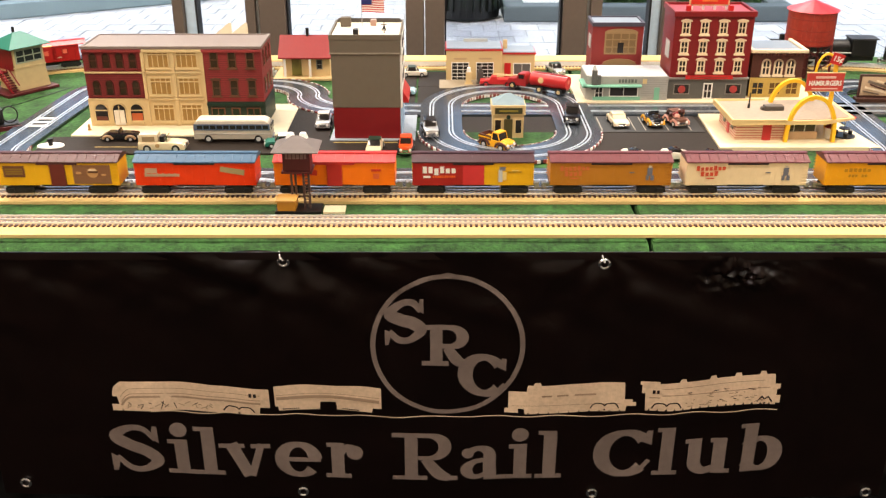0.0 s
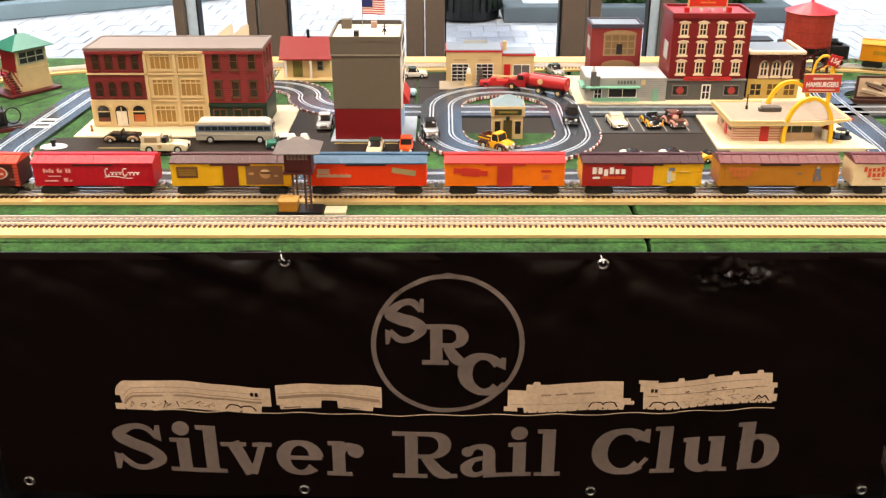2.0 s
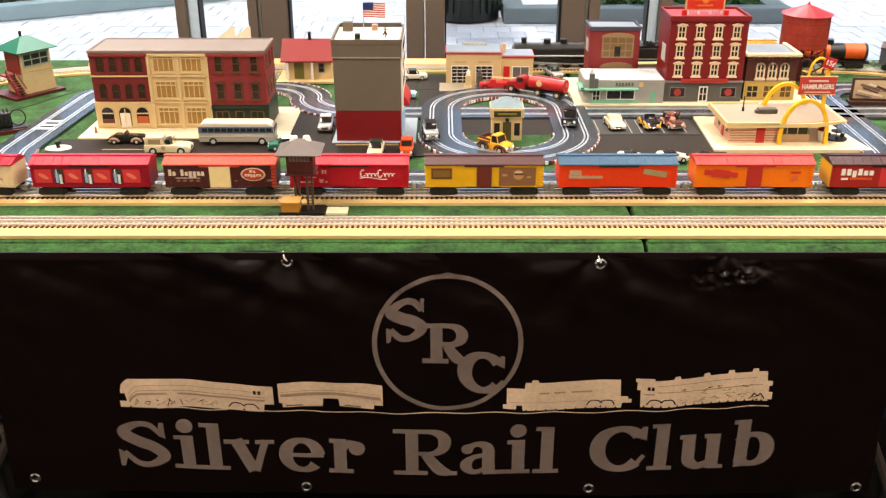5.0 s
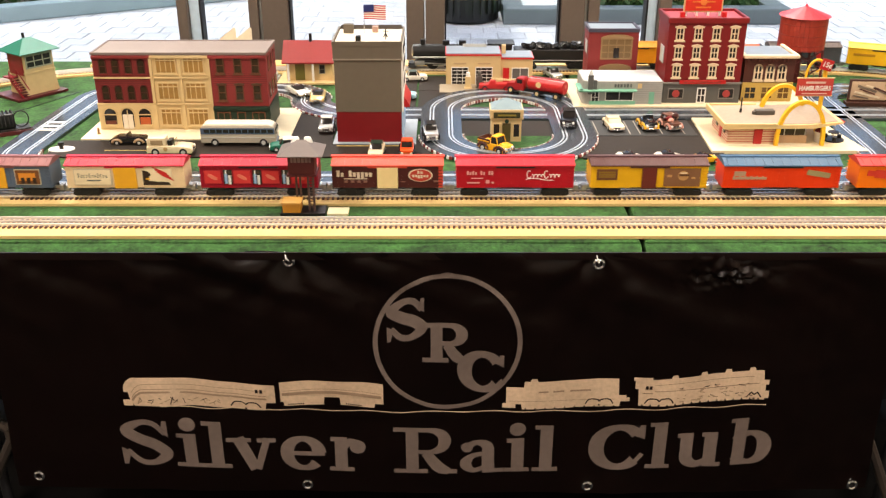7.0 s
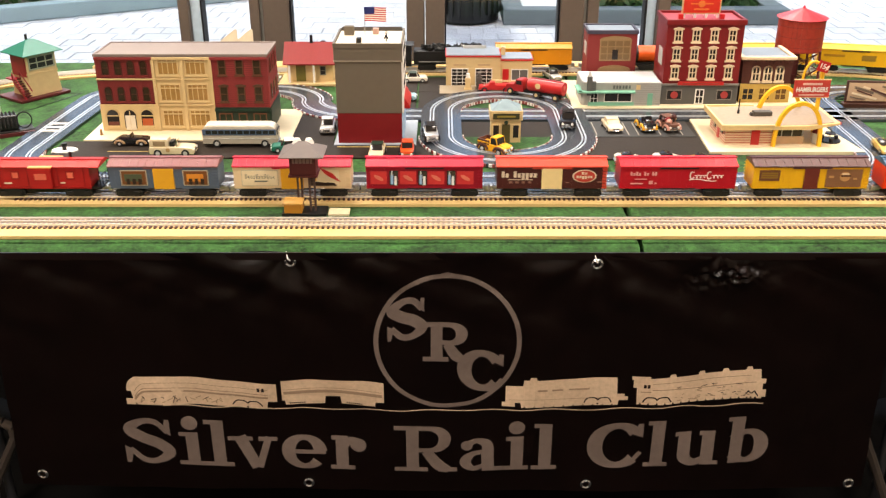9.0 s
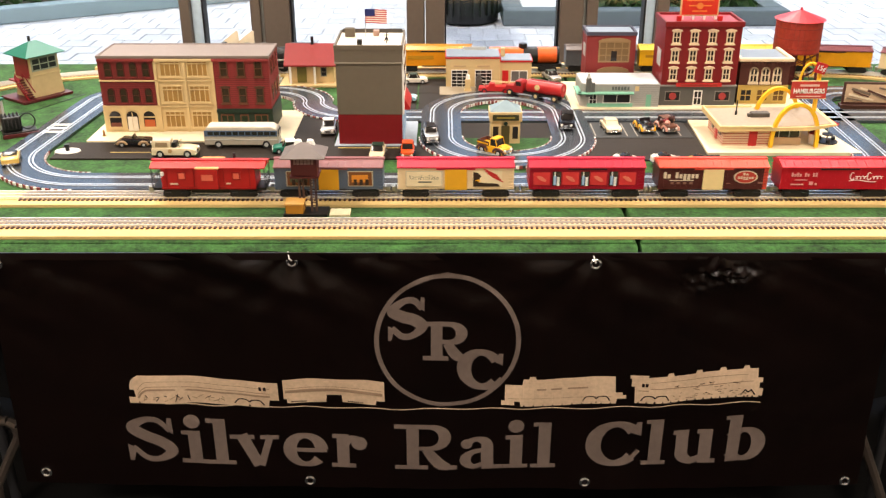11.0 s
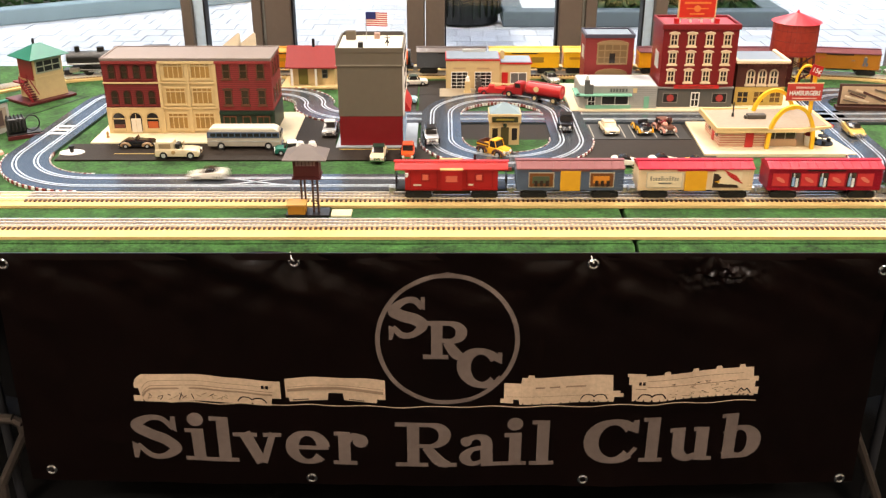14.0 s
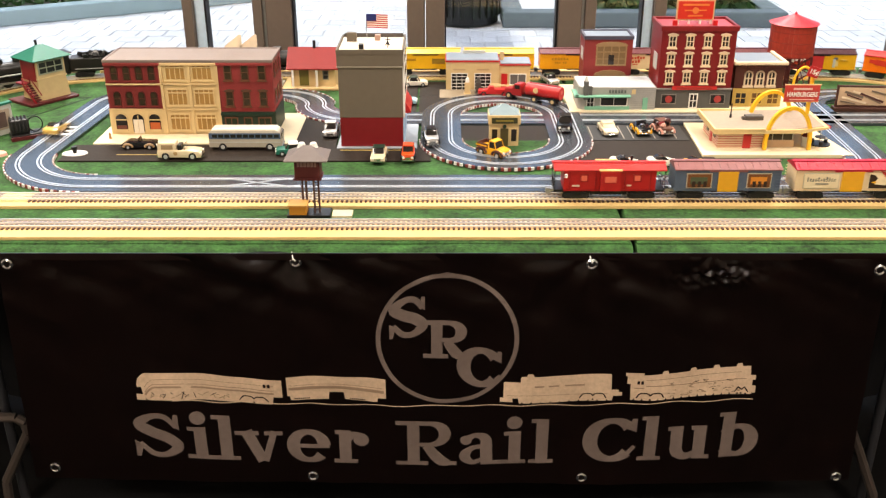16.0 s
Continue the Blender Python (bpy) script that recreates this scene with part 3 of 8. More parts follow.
def boxcar(label, L, body_m, roof_m, rib_m=None, door=None, door_m=None, door_w=0.05, door_x=0.0):
    t = thing("freight_car", label, "toy train car", group="cars of the toy train")
    W2, L = 0.029, L * 0.958
    part("underframe", box(box(B(), -L / 2 + 0.01, L / 2 - 0.01, -0.010, 0.010, 0.018, 0.0225), -0.030, 0.030, -0.012, 0.012, 0.014, 0.0225, 0.002), BLACK, t)
    part("body", box(B(), -L / 2, L / 2, -W2, W2, 0.022, 0.074, 0.001), body_m, t)
    bm = B()
    n = 18
    for i in range(n):
        x = -L / 2 + 0.012 + (L - 0.024) * i / (n - 1)
        for s in (-1, 1):
            box(bm, x - 0.0007, x + 0.0007, s * W2 - 0.0004, s * W2 + 0.0004, 0.026, 0.071)
    tagged(part("ribs", bm, rib_m or body_m, t), kind="stuff")
    prof = [(-W2 - 0.003, 0.0730), (-W2 - 0.003, 0.0755), (-W2 * 0.4, 0.083), (-0.008, 0.0845), (0.008, 0.0845), (W2 * 0.4, 0.083), (W2 + 0.003, 0.0755), (W2 + 0.003, 0.0730)]
    bm = prism(B(), prof, -L / 2 - 0.001, L / 2 + 0.001, "x")
    rf = part("roof", bm, roof_m, t)
    bm = B()
    for i in range(13):
        x = -L / 2 + 0.008 + (L - 0.016) * i / 12
        for s in (-1, 1):
            box(bm, -0.0009, 0.0009, 0.0, 0.024, -0.0003, 0.0011, m=Matrix.Translation((x, s * 0.008, 0.0845)) @ pose(0, 0, 0, 0, 0, 0 if s > 0 else 180) @ pose(0, 0, 0, -21))
    tagged(part("roof_ribs", bm, roof_m, rf), kind="stuff")
    part("roofwalk", box(B(), -L / 2 - 0.003, L / 2 + 0.003, -0.006, 0.006, 0.0852, 0.087), roof_m, rf)
    for y0, y1 in ((-W2 - 0.0022, -W2), (W2, W2 + 0.0022)):
        part("door_rail", box(B(), -0.04, 0.04, y0, y1, 0.069, 0.0725), BLACK if door is None else roof_m, t)
    if door:
        for s in (-1, 1):
            xx = door_x * (1 if s < 0 else -1)
            part("door", box(B(), xx - door_w / 2, xx + door_w / 2, s * (W2 + 0.0012) - 0.0012, s * (W2 + 0.0012) + 0.0012, 0.022, 0.070, 0.0004), door_m, t)
    # ladders at the ends of the sides
    for s in (-1, 1):
        bm = B()
        for k in range(6):
            box(bm, -s * (L / 2 - 0.004) - 0.0065, -s * (L / 2 - 0.004) + 0.0025, s * W2 - 0.0012, s * W2 + 0.0012, 0.028 + k * 0.007, 0.0292 + k * 0.007)
        tagged(part("ladder", bm, rib_m or body_m, t), kind="stuff")
    for y in (-W2 - 0.0006, W2 + 0.0006):
        part("side_sill", box(B(), -0.036, 0.036, y - 0.0008, y + 0.0008, 0.0200, 0.0235), TRUCK, t)
    truck(t, -L / 2 + 0.037), truck(t, L / 2 - 0.037)
    couplers(t, L)
    return t


def c(name, r, g, b, rough=0.4):
    return mat(name, (r, g, b), rough, vary=0.07, spot=12, spec=0.22)


def build_train():
    cars = []
    Lc = 0.245
    # caboose
    t = thing("caboose", "red toy caboose with end platforms and silhouetted windows", "toy train car", group="cars of the toy train")
    RC = c("caboose_red", 0.40, 0.022, 0.02)
    part("underframe", box(box(B(), -0.118, 0.118, -0.024, 0.024, 0.019, 0.024), -0.04, 0.04, -0.018, 0.018, 0.010, 0.02), BLACK, t)
    part("body", box(B(), -0.098, 0.098, -0.028, 0.028, 0.023, 0.072, 0.001), RC, t)
    prof = [(-0.031, 0.071), (-0.031, 0.0735), (-0.012, 0.081), (0.012, 0.081), (0.031, 0.0735), (0.031, 0.071)]
    rf = part("roof", prism(B(), prof, -0.119, 0.119, "x"), c("caboose_roof", 0.46, 0.035, 0.03), t)
    part("roofwalk", box(B(), -0.122, 0.122, -0.006, 0.006, 0.0815, 0.083), c("caboose_roof", 0.46, 0.035, 0.03), rf)
    part("smoke_jack", cyl(B(), 0.05, 0.01, 0.08, 0.094, 0.003), BLACK, rf)
    mark(t, "bay_panel", -0.022, 0.022, 0.0255, 0.0725, RC, -0.0325, 0.0045)
    part("bay_roof", box(B(), -0.024, 0.024, -0.037, 0.037, 0.0725, 0.075), c("bay_trim", 0.72, 0.40, 0.16), t)
    for x in (-0.055, 0.058):
        mark(t, "window_frame", x - 0.009, x + 0.009, 0.044, 0.063, c("caboose_trim", 0.30, 0.014, 0.014), -0.0282)
        mark(t, "window", x - 0.006, x + 0.006, 0.047, 0.060, c("caboose_window", 0.66, 0.16, 0.10), -0.0288)
    for x in (-0.086, -0.030, 0.032, 0.086):
        mark(t, "side_rib", x - 0.001, x + 0.001, 0.025, 0.071, c("caboose_trim", 0.30, 0.014, 0.014), -0.0282)
    mark(t, "side_ledge", -0.098, 0.098, 0.0225, 0.0265, c("caboose_trim", 0.30, 0.014, 0.014), -0.0282, 0.0012)
    mark(t, "bay_window", -0.012, 0.012, 0.046, 0.060, c("caboose_window", 0.66, 0.16, 0.10), -0.0372)
    mark(t, "number_bar", 0.036, 0.046, 0.034, 0.0375, c("pale_word", 0.66, 0.55, 0.42), -0.0282)
    mark(t, "number_bar", -0.080, -0.064, 0.033, 0.037, c("pale_word", 0.66, 0.55, 0.42), -0.0282)
    part("marker_lamp", cyl(B(), -0.094, -0.031, 0.056, 0.064, 0.0035), WHITE, t, "white end marker lamp")
    for s in (-1, 1):
        bm = B()
        for y in (-0.026, -0.01, 0.01, 0.026):
            rod(bm, (s * 0.117, y, 0.022), (s * 0.117, y, 0.048), 0.001, 6)
        rod(bm, (s * 0.117, -0.026, 0.048), (s * 0.117, 0.026, 0.048), 0.001, 6)
        for y in (-0.027, 0.027):
            rod(bm, (s * 0.117, y, 0.022), (s * 0.117, y, 0.073), 0.001, 6)
        part("end_railing", bm, BLACK, t)
    truck(t, -0.07), truck(t, 0.07)
    couplers(t, 0.238)
    cars.append(t)
    # blue-grey car with two scenes
    BG = c("blue_grey_body", 0.11, 0.14, 0.19)
    t = boxcar("blue-grey toy boxcar with yellow door and dark orange pictures", 0.235, BG, c("mauve_roof", 0.26, 0.11, 0.11), None, True, c("amber_door", 0.70, 0.38, 0.03), 0.042)
    for x0, x1 in ((-0.088, -0.034), (0.040, 0.092)):
        mark(t, "picture_frame", x0, x1, 0.030, 0.066, c("pale_line", 0.5, 0.45, 0.35))
        mark(t, "picture", x0 + 0.002, x1 - 0.002, 0.032, 0.064, c("dark_orange_picture", 0.20, 0.085, 0.03), -0.0303)
        mark(t, "picture_shape", x0 + 0.008, x1 - 0.01, 0.040, 0.057, c("glow_orange", 0.62, 0.26, 0.04) if x0 > 0 else c("dusk_green", 0.10, 0.12, 0.07), -0.0309)
        for k in range(3):
            mark(t, "picture_figure", x0 + 0.012 + k * 0.012, x0 + 0.019 + k * 0.012, 0.033, 0.047, c("dusk_dark", 0.05, 0.03, 0.02), -0.0315)
    cars.append(t)
    # cream car, crimson roof
    CB = c("cream_body", 0.72, 0.56, 0.36)
    t = boxcar("cream toy boxcar with crimson roof, yellow door and printed panels", 0.252, CB, c("crimson_roof", 0.46, 0.02, 0.05), None, True, c("amber_door", 0.70, 0.38, 0.03), 0.046)
    mark(t, "printed_panel", -0.104, -0.028, 0.029, 0.066, c("pale_line", 0.5, 0.45, 0.35))
    mark(t, "panel_field", -0.1025, -0.0295, 0.0305, 0.0645, c("pale_cream", 0.74, 0.62, 0.42), -0.0303)
    word_blocks(t, -0.097, -0.035, 0.046, 0.057, c("grey_title", 0.16, 0.16, 0.14), (1, 0.7, 0.7, 0.7, 1, 0.6, 0.7, 1, 0.9, 0.7, 0.6), -0.0303)
    mark(t, "small_bar", -0.078, -0.05, 0.039, 0.042, c("grey_title", 0.36, 0.34, 0.28), -0.0309)
    mark(t, "picture", 0.034, 0.096, 0.029, 0.067, c("pale_cream", 0.74, 0.62, 0.42))
    for sd in (-1, 1):
        for nm, pts, m, lift in (("picture_ground", [(0.036, 0.0295), (0.092, 0.0295), (0.088, 0.036), (0.070, 0.038), (0.060, 0.046), (0.046, 0.062), (0.036, 0.064)], c("dusk_dark", 0.05, 0.03, 0.02), 0.0004),
                                 ("picture_head", [(0.047, 0.040), (0.070, 0.037), (0.084, 0.044), (0.070, 0.056), (0.058, 0.058), (0.050, 0.050)], c("pale_cream", 0.74, 0.62, 0.42), 0.0008),
                                 ("picture_beak", [(0.040, 0.044), (0.050, 0.047), (0.050, 0.041)], YELLOW, 0.0009)):
            part(nm, prism(B(), [(-sd * px, pz) for px, pz in pts], sd * 0.0303, sd * (0.0303 + lift), "y"), m, t)
    for k in range(4):
        for sd in (-1, 1):
            part("picture_stripe", box(B(), -0.016, 0.016, -0.0004, 0.0004, -0.0012, 0.0012, m=Matrix.Translation((-sd * (0.072 + k * 0.004), sd * 0.0306, 0.0635 - k * 0.0052)) @ pose(0, 0, 0, 0, -28 * sd)), RED, t)
    cars.append(t)
    # crimson car with openings
    CR = c("crimson_body", 0.31, 0.008, 0.028)
    t = boxcar("crimson toy stock car with barred openings and red round marks", 0.25, CR, c("crimson_roof", 0.46, 0.02, 0.05))
    for x in (-0.094, -0.034, 0.024, 0.084):
        mark(t, "red_panel", x - 0.017, x + 0.017, 0.033, 0.063, c("bright_red_panel", 0.56, 0.05, 0.05))
        for sd in (-1, 1):
            m = Matrix.Translation((-sd * x, sd * 0.0306, 0.048)) @ pose(0, 0, 0, 90, 0, 0) @ pose(0, 0, 0, 0, 0, 32 * sd)
            part("slant_mark", cyl(B(), 0, 0, -0.0004, 0.0004, 0.007, seg=14, m=m @ Matrix.Diagonal((1.6, 0.6, 1, 1))), c("pale_red_mark", 0.66, 0.20, 0.14), t)
    for x in (-0.063, -0.004, 0.055):
        mark(t, "opening", x - 0.009, x + 0.009, 0.031, 0.065, DKPANE)
        mark(t, "bottle", x - 0.0062, x - 0.001, 0.033, 0.055, c("bottle_blue", 0.30, 0.42, 0.62), -0.0303)
        mark(t, "bottle", x + 0.001, x + 0.0062, 0.031, 0.052, c("bottle_white", 0.72, 0.70, 0.68), -0.0303)
        mark(t, "bottle_neck", x - 0.0045, x - 0.0025, 0.055, 0.064, c("bottle_white", 0.72, 0.70, 0.68), -0.0303)
    cars.append(t)
    # dark brown car, orange-red roof and ends
    t = boxcar("dark maroon toy boxcar with orange-red roof and a cream door", 0.236, c("maroon_body", 0.085, 0.022, 0.02), c("vermilion_roof", 0.60, 0.085, 0.05), c("maroon_rib", 0.095, 0.025, 0.022), True, c("cream_door", 0.76, 0.60, 0.32), 0.042, 0.0)
    word_blocks(t, -0.104, -0.030, 0.049, 0.063, c("pale_word", 0.66, 0.55, 0.42), (1, 0.66, 0, 1, 0.66, -0.7, -0.7, 0.66, 0.66))
    for k in range(4):
        mark(t, "small_mark", -0.088 + k * 0.013, -0.081 + k * 0.013, 0.035, 0.040, c("faint_word", 0.26, 0.14, 0.11))
    mark(t, "small_bar", -0.090, -0.040, 0.043, 0.0445, c("pale_word", 0.66, 0.55, 0.42))
    for s in (-1, 1):
        m = Matrix.Translation((-s * 0.067, s * 0.0297, 0.052)) @ pose(0, 0, 0, 90) @ Matrix.Diagonal((1.65, 1, 1, 1))
        part("oval_border", cyl(B(), 0, 0, -0.0005, 0.0005, 0.0150, seg=28, m=m), c("pale_word", 0.66, 0.55, 0.42), t)
        part("oval_mark", cyl(B(), 0, 0, -0.0011, 0.0011, 0.0132, seg=28, m=m), c("oval_red", 0.46, 0.06, 0.04), t)
    word_blocks(t, 0.050, 0.084, 0.048, 0.055, c("pale_word", 0.66, 0.55, 0.42), (0.8, 0.8, -0.8, -0.8, 0.7, 0.7), -0.0308, 0.0007)
    word_blocks(t, 0.060, 0.073, 0.0565, 0.0625, c("pale_word", 0.66, 0.55, 0.42), (1, 0.7), -0.0308, 0.0007)
    mark(t, "small_bar", 0.094, 0.104, 0.036, 0.040, c("faint_word", 0.26, 0.14, 0.11)), mark(t, "small_bar", 0.028, 0.036, 0.036, 0.038, c("faint_word", 0.26, 0.14, 0.11))
    mark(t, "end_band", 0.104, 0.1130, 0.023, 0.073, c("vermilion_roof", 0.60, 0.085, 0.05), -0.0290, 0.0004)
    cars.append(t)
    # red car with white script
    t = boxcar("bright crimson toy boxcar with a white script mark", 0.25, c("cola_red", 0.44, 0.010, 0.025), c("cola_roof", 0.56, 0.03, 0.05))
    word_blocks(t, -0.099, -0.044, 0.053, 0.062, c("pink_word", 0.68, 0.34, 0.32), (1, 0.7, 1, 0.7, 0, 1, 0.7, 0, 1, 1))
    for x0, x1, z0, z1 in ((-0.090, -0.065, 0.044, 0.046), (-0.098, -0.072, 0.033, 0.036), (-0.060, -0.052, 0.033, 0.041), (-0.048, -0.044, 0.033, 0.037)):
        mark(t, "small_bar", x0, x1, z0, z1, c("pink_word", 0.68, 0.34, 0.32))
    sc = c("script_white", 0.78, 0.66, 0.62)
    for x, h in ((0.028, 0.016), (0.063, 0.016)):
        for s in (-1, 1):
            bm = B()
            m = Matrix.Translation((-s * x, s * 0.0297, 0.048 + h * 0.35)) @ pose(0, 0, 0, 90)
            for k in range(2, 13):
                a0, a1 = k / 14 * 2 * math.pi, (k + 1) / 14 * 2 * math.pi
                p0, p1 = (math.cos(a0) * 0.0042, math.sin(a0) * h * 0.55), (math.cos(a1) * 0.0042, math.sin(a1) * h * 0.55)
                rod(bm, m @ Vector((p0[0], p0[1], 0)), m @ Vector((p1[0], p1[1], 0)), 0.0011, 5)
            part("script_loop", bm, sc, t)
    for sd in (-1, 1):
        # joined loops and a swash
        bm = B()
        for x0, x1, h in ((0.034, 0.057, 0.0035), (0.069, 0.092, 0.0035)):
            prev = None
            for i in range(25):
                u = i / 24
                p = (-sd * (x0 + (x1 - x0) * u + 0.0022 * math.sin(u * 6 * math.pi)), sd * 0.0297, 0.0505 + h * math.cos(u * 6 * math.pi) + (0.005 if u > 0.62 and i % 8 == 4 else 0))
                if prev:
                    rod(bm, prev, p, 0.0010, 5)
                prev = p
        prev = None
        for i in range(13):
            u = i / 12
            p = (-sd * (0.022 + 0.056 * u), sd * 0.0297, 0.0425 + 0.0022 * math.sin(u * 5.5))
            if prev:
                rod(bm, prev, p, 0.0009, 5)
            prev = p
        part("script_stroke", bm, sc, t, "white flowing script stroke")
    cars.append(t)
    # yellow and brown car
    YB, BR = c("car_yellow", 0.72, 0.42, 0.015), c("car_brown", 0.19, 0.085, 0.04)
    t = boxcar("yellow toy reefer with brown roof, door and printed panels", 0.249, YB, BROWN, None, True, c("door_brown", 0.16, 0.035, 0.025), 0.030, 0.0)
    mark(t, "dark_panel", -0.107, -0.065, 0.041, 0.066, BR)
    mark(t, "panel_line", -0.103, -0.069, 0.047, 0.061, c("dark_gold", 0.30, 0.19, 0.03), -0.0303)
    mark(t, "brown_panel", 0.030, 0.104, 0.026, 0.068, c("panel_brown", 0.24, 0.12, 0.06))
    for s in (-1, 1):
        part("round_mark", cyl(B(), 0, 0, -0.0012, 0.0012, 0.011, seg=20, m=Matrix.Translation((-s * 0.069, s * 0.0297, 0.051)) @ pose(0, 0, 0, 90)), c("round_tan", 0.50, 0.28, 0.12), t)
    mark(t, "round_band", 0.060, 0.080, 0.051, 0.055, c("round_dark", 0.13, 0.06, 0.03), -0.0311), mark(t, "round_band", 0.062, 0.076, 0.056, 0.059, c("pale_cream", 0.74, 0.62, 0.42), -0.0311)
    mark(t, "small_bar", 0.036, 0.046, 0.048, 0.053, c("round_tan", 0.50, 0.28, 0.12), -0.0303), mark(t, "small_bar", 0.086, 0.094, 0.044, 0.048, c("round_tan", 0.50, 0.28, 0.12), -0.0303)
    for k in range(4):
        mark(t, "panel_rung", -0.104, -0.068, 0.046 + k * 0.005, 0.0472 + k * 0.005, BR, -0.0309)
    cars.append(t)
    # orange car, blue roof
    t = boxcar("orange-red toy reefer with a blue-grey roof and faded print", 0.249, c("orange_red_body", 0.70, 0.058, 0.008), c("blue_roof", 0.075, 0.14, 0.22))
    g = c("faded_print", 0.46, 0.30, 0.20)
    mark(t, "word_bar", -0.098, -0.074, 0.050, 0.061, g), word_blocks(t, -0.100, -0.030, 0.042, 0.050, g, (1, 0.8) * 6), mark(t, "word_line", -0.096, -0.032, 0.044, 0.048, g)
    for s in (-1, 1):
        part("slant_mark", box(B(), -0.024, 0.024, -0.0005, 0.0005, -0.006, 0.006, m=Matrix.Translation((-s * 0.074, s * 0.0297, 0.055)) @ pose(0, 0, 0, 0, -10 * s)), c("olive_print", 0.34, 0.27, 0.14), t)
    cars.append(t)
    # orange car, red roof
    t = boxcar("orange toy reefer with red roof, red door and red marks", 0.249, c("orange_body", 0.80, 0.205, 0.008), c("red_roof", 0.56, 0.05, 0.045), None, True, c("red_door", 0.46, 0.04, 0.03), 0.030, 0.0)
    for s in (-1, 1):
        bm = B()
        m = Matrix.Translation((-s * -0.068, s * 0.0297, 0.054)) @ pose(0, 0, 0, 0, -6 * s)
        box(bm, -0.034, 0.034, -0.0005, 0.0005, -0.006, 0.006, m=m)
        box(bm, -0.018, 0.018, -0.0009, 0.0009, -0.009, 0.009, m=m)
        part("red_mark", bm, c("mark_red", 0.56, 0.05, 0.03), t)
    mark(t, "small_mark", 0.072, 0.092, 0.054, 0.059, c("mark_red", 0.56, 0.05, 0.03)), mark(t, "small_mark", 0.076, 0.088, 0.037, 0.049, c("mark_pale_red", 0.66, 0.14, 0.05))
    cars.append(t)
    # red and yellow car
    t = boxcar("toy reefer with dark roof, half red and half yellow side", 0.25, YB, c("dark_plum_roof", 0.075, 0.03, 0.035))
    mark(t, "red_field", -0.1192, 0.022, 0.0225, 0.073, c("lipton_red", 0.36, 0.025, 0.02), -0.0294, 0.0005)
    mark(t, "bright_field", -0.020, 0.022, 0.0235, 0.067, c("bright_red_panel", 0.56, 0.05, 0.05), -0.0299)
    word_blocks(t, -0.100, -0.032, 0.050, 0.065, WHITE, (1, 0.95, -0.7, 1, 0.7, 0.7), -0.0300)
    mark(t, "small_bar", -0.098, -0.084, 0.0395, 0.044, WHITE, -0.0300)
    word_blocks(t, -0.080, -0.034, 0.0395, 0.0445, ORANGE, (1,) * 10, -0.0300)
    mark(t, "figure_mark", 0.050, 0.058, 0.030, 0.058, LGREY), mark(t, "figure_mark", 0.052, 0.064, 0.056, 0.064, c("sailor_grey", 0.17, 0.17, 0.20)), mark(t, "figure_mark", 0.058, 0.066, 0.034, 0.052, c("pale_gold", 0.72, 0.55, 0.22))
    mark(t, "small_bar", 0.068, 0.096, 0.052, 0.0535, c("dark_gold", 0.30, 0.19, 0.03)), mark(t, "small_bar", 0.076, 0.090, 0.055, 0.057, c("pale_gold", 0.72, 0.55, 0.22))
    cars.append(t)
    for lab, body, ink in (("caramel brown toy reefer with mauve roof and faded red print", c("caramel", 0.46, 0.20, 0.025), c("rust_print", 0.58, 0.17, 0.06)),
                           ("cream toy reefer with mauve roof and red print", c("cream_side", 0.76, 0.60, 0.38), c("red_print", 0.58, 0.09, 0.04))):
        t = boxcar(lab, 0.25, body, c("mauve_roof2", 0.17, 0.055, 0.06))
        word_blocks(t, -0.101, -0.042, 0.056, 0.067, ink, (1, 0.7, 0.7, 0.7, 0.95, 0.7, 0.7), slant=0.04)
        word_blocks(t, -0.092, -0.056, 0.0435, 0.0545, ink, (1, 0.75, 0.75, 1), slant=0.04)
        mark(t, "small_bar", -0.080, -0.064, 0.037, 0.0395, ink)
        mark(t, "small_bar", 0.036, 0.046, 0.050, 0.0525, c("sailor_grey", 0.17, 0.17, 0.20))
        mark(t, "figure_mark", 0.071, 0.081, 0.044, 0.062, c("sailor_grey", 0.17, 0.17, 0.20)), mark(t, "figure_leg", 0.069, 0.075, 0.034, 0.045, c("sailor_grey", 0.17, 0.17, 0.20)), mark(t, "figure_leg", 0.078, 0.085, 0.034, 0.045, c("sailor_grey", 0.17, 0.17, 0.20))
        mark(t, "figure_head", 0.073, 0.079, 0.062, 0.067, c("sailor_pale", 0.5, 0.42, 0.33))
        cars.append(t)
    YO = c("reefer_yellow", 0.74, 0.36, 0.015)
    t = boxcar("golden yellow toy reefer with dark brown roof", 0.25, YO, c("mauve_roof2", 0.17, 0.055, 0.06))
    word_blocks(t, -0.084, -0.030, 0.053, 0.061, c("gold_print", 0.46, 0.24, 0.02), (0.8, 1, 1, 1, 1, 0.8)), word_blocks(t, -0.074, -0.036, 0.041, 0.047, c("gold_print", 0.46, 0.24, 0.02), (1, 1, 1, 0, 1, 1))
    cars.append(t)
    for lab, body, roof in (("yellow toy boxcar with yellow roof", c("bright_yellow_body", 0.78, 0.46, 0.02), c("yellow_roof", 0.74, 0.50, 0.08)),
                            ("yellow toy boxcar with an olive oval mark", c("bright_yellow_body", 0.78, 0.46, 0.02), c("yellow_roof", 0.74, 0.50, 0.08)),
                            ("dark grey toy boxcar with a red round mark", c("slate_body", 0.10, 0.105, 0.115), c("grey_roof", 0.16, 0.13, 0.12))):
        t = boxcar(lab, 0.225, body, roof)
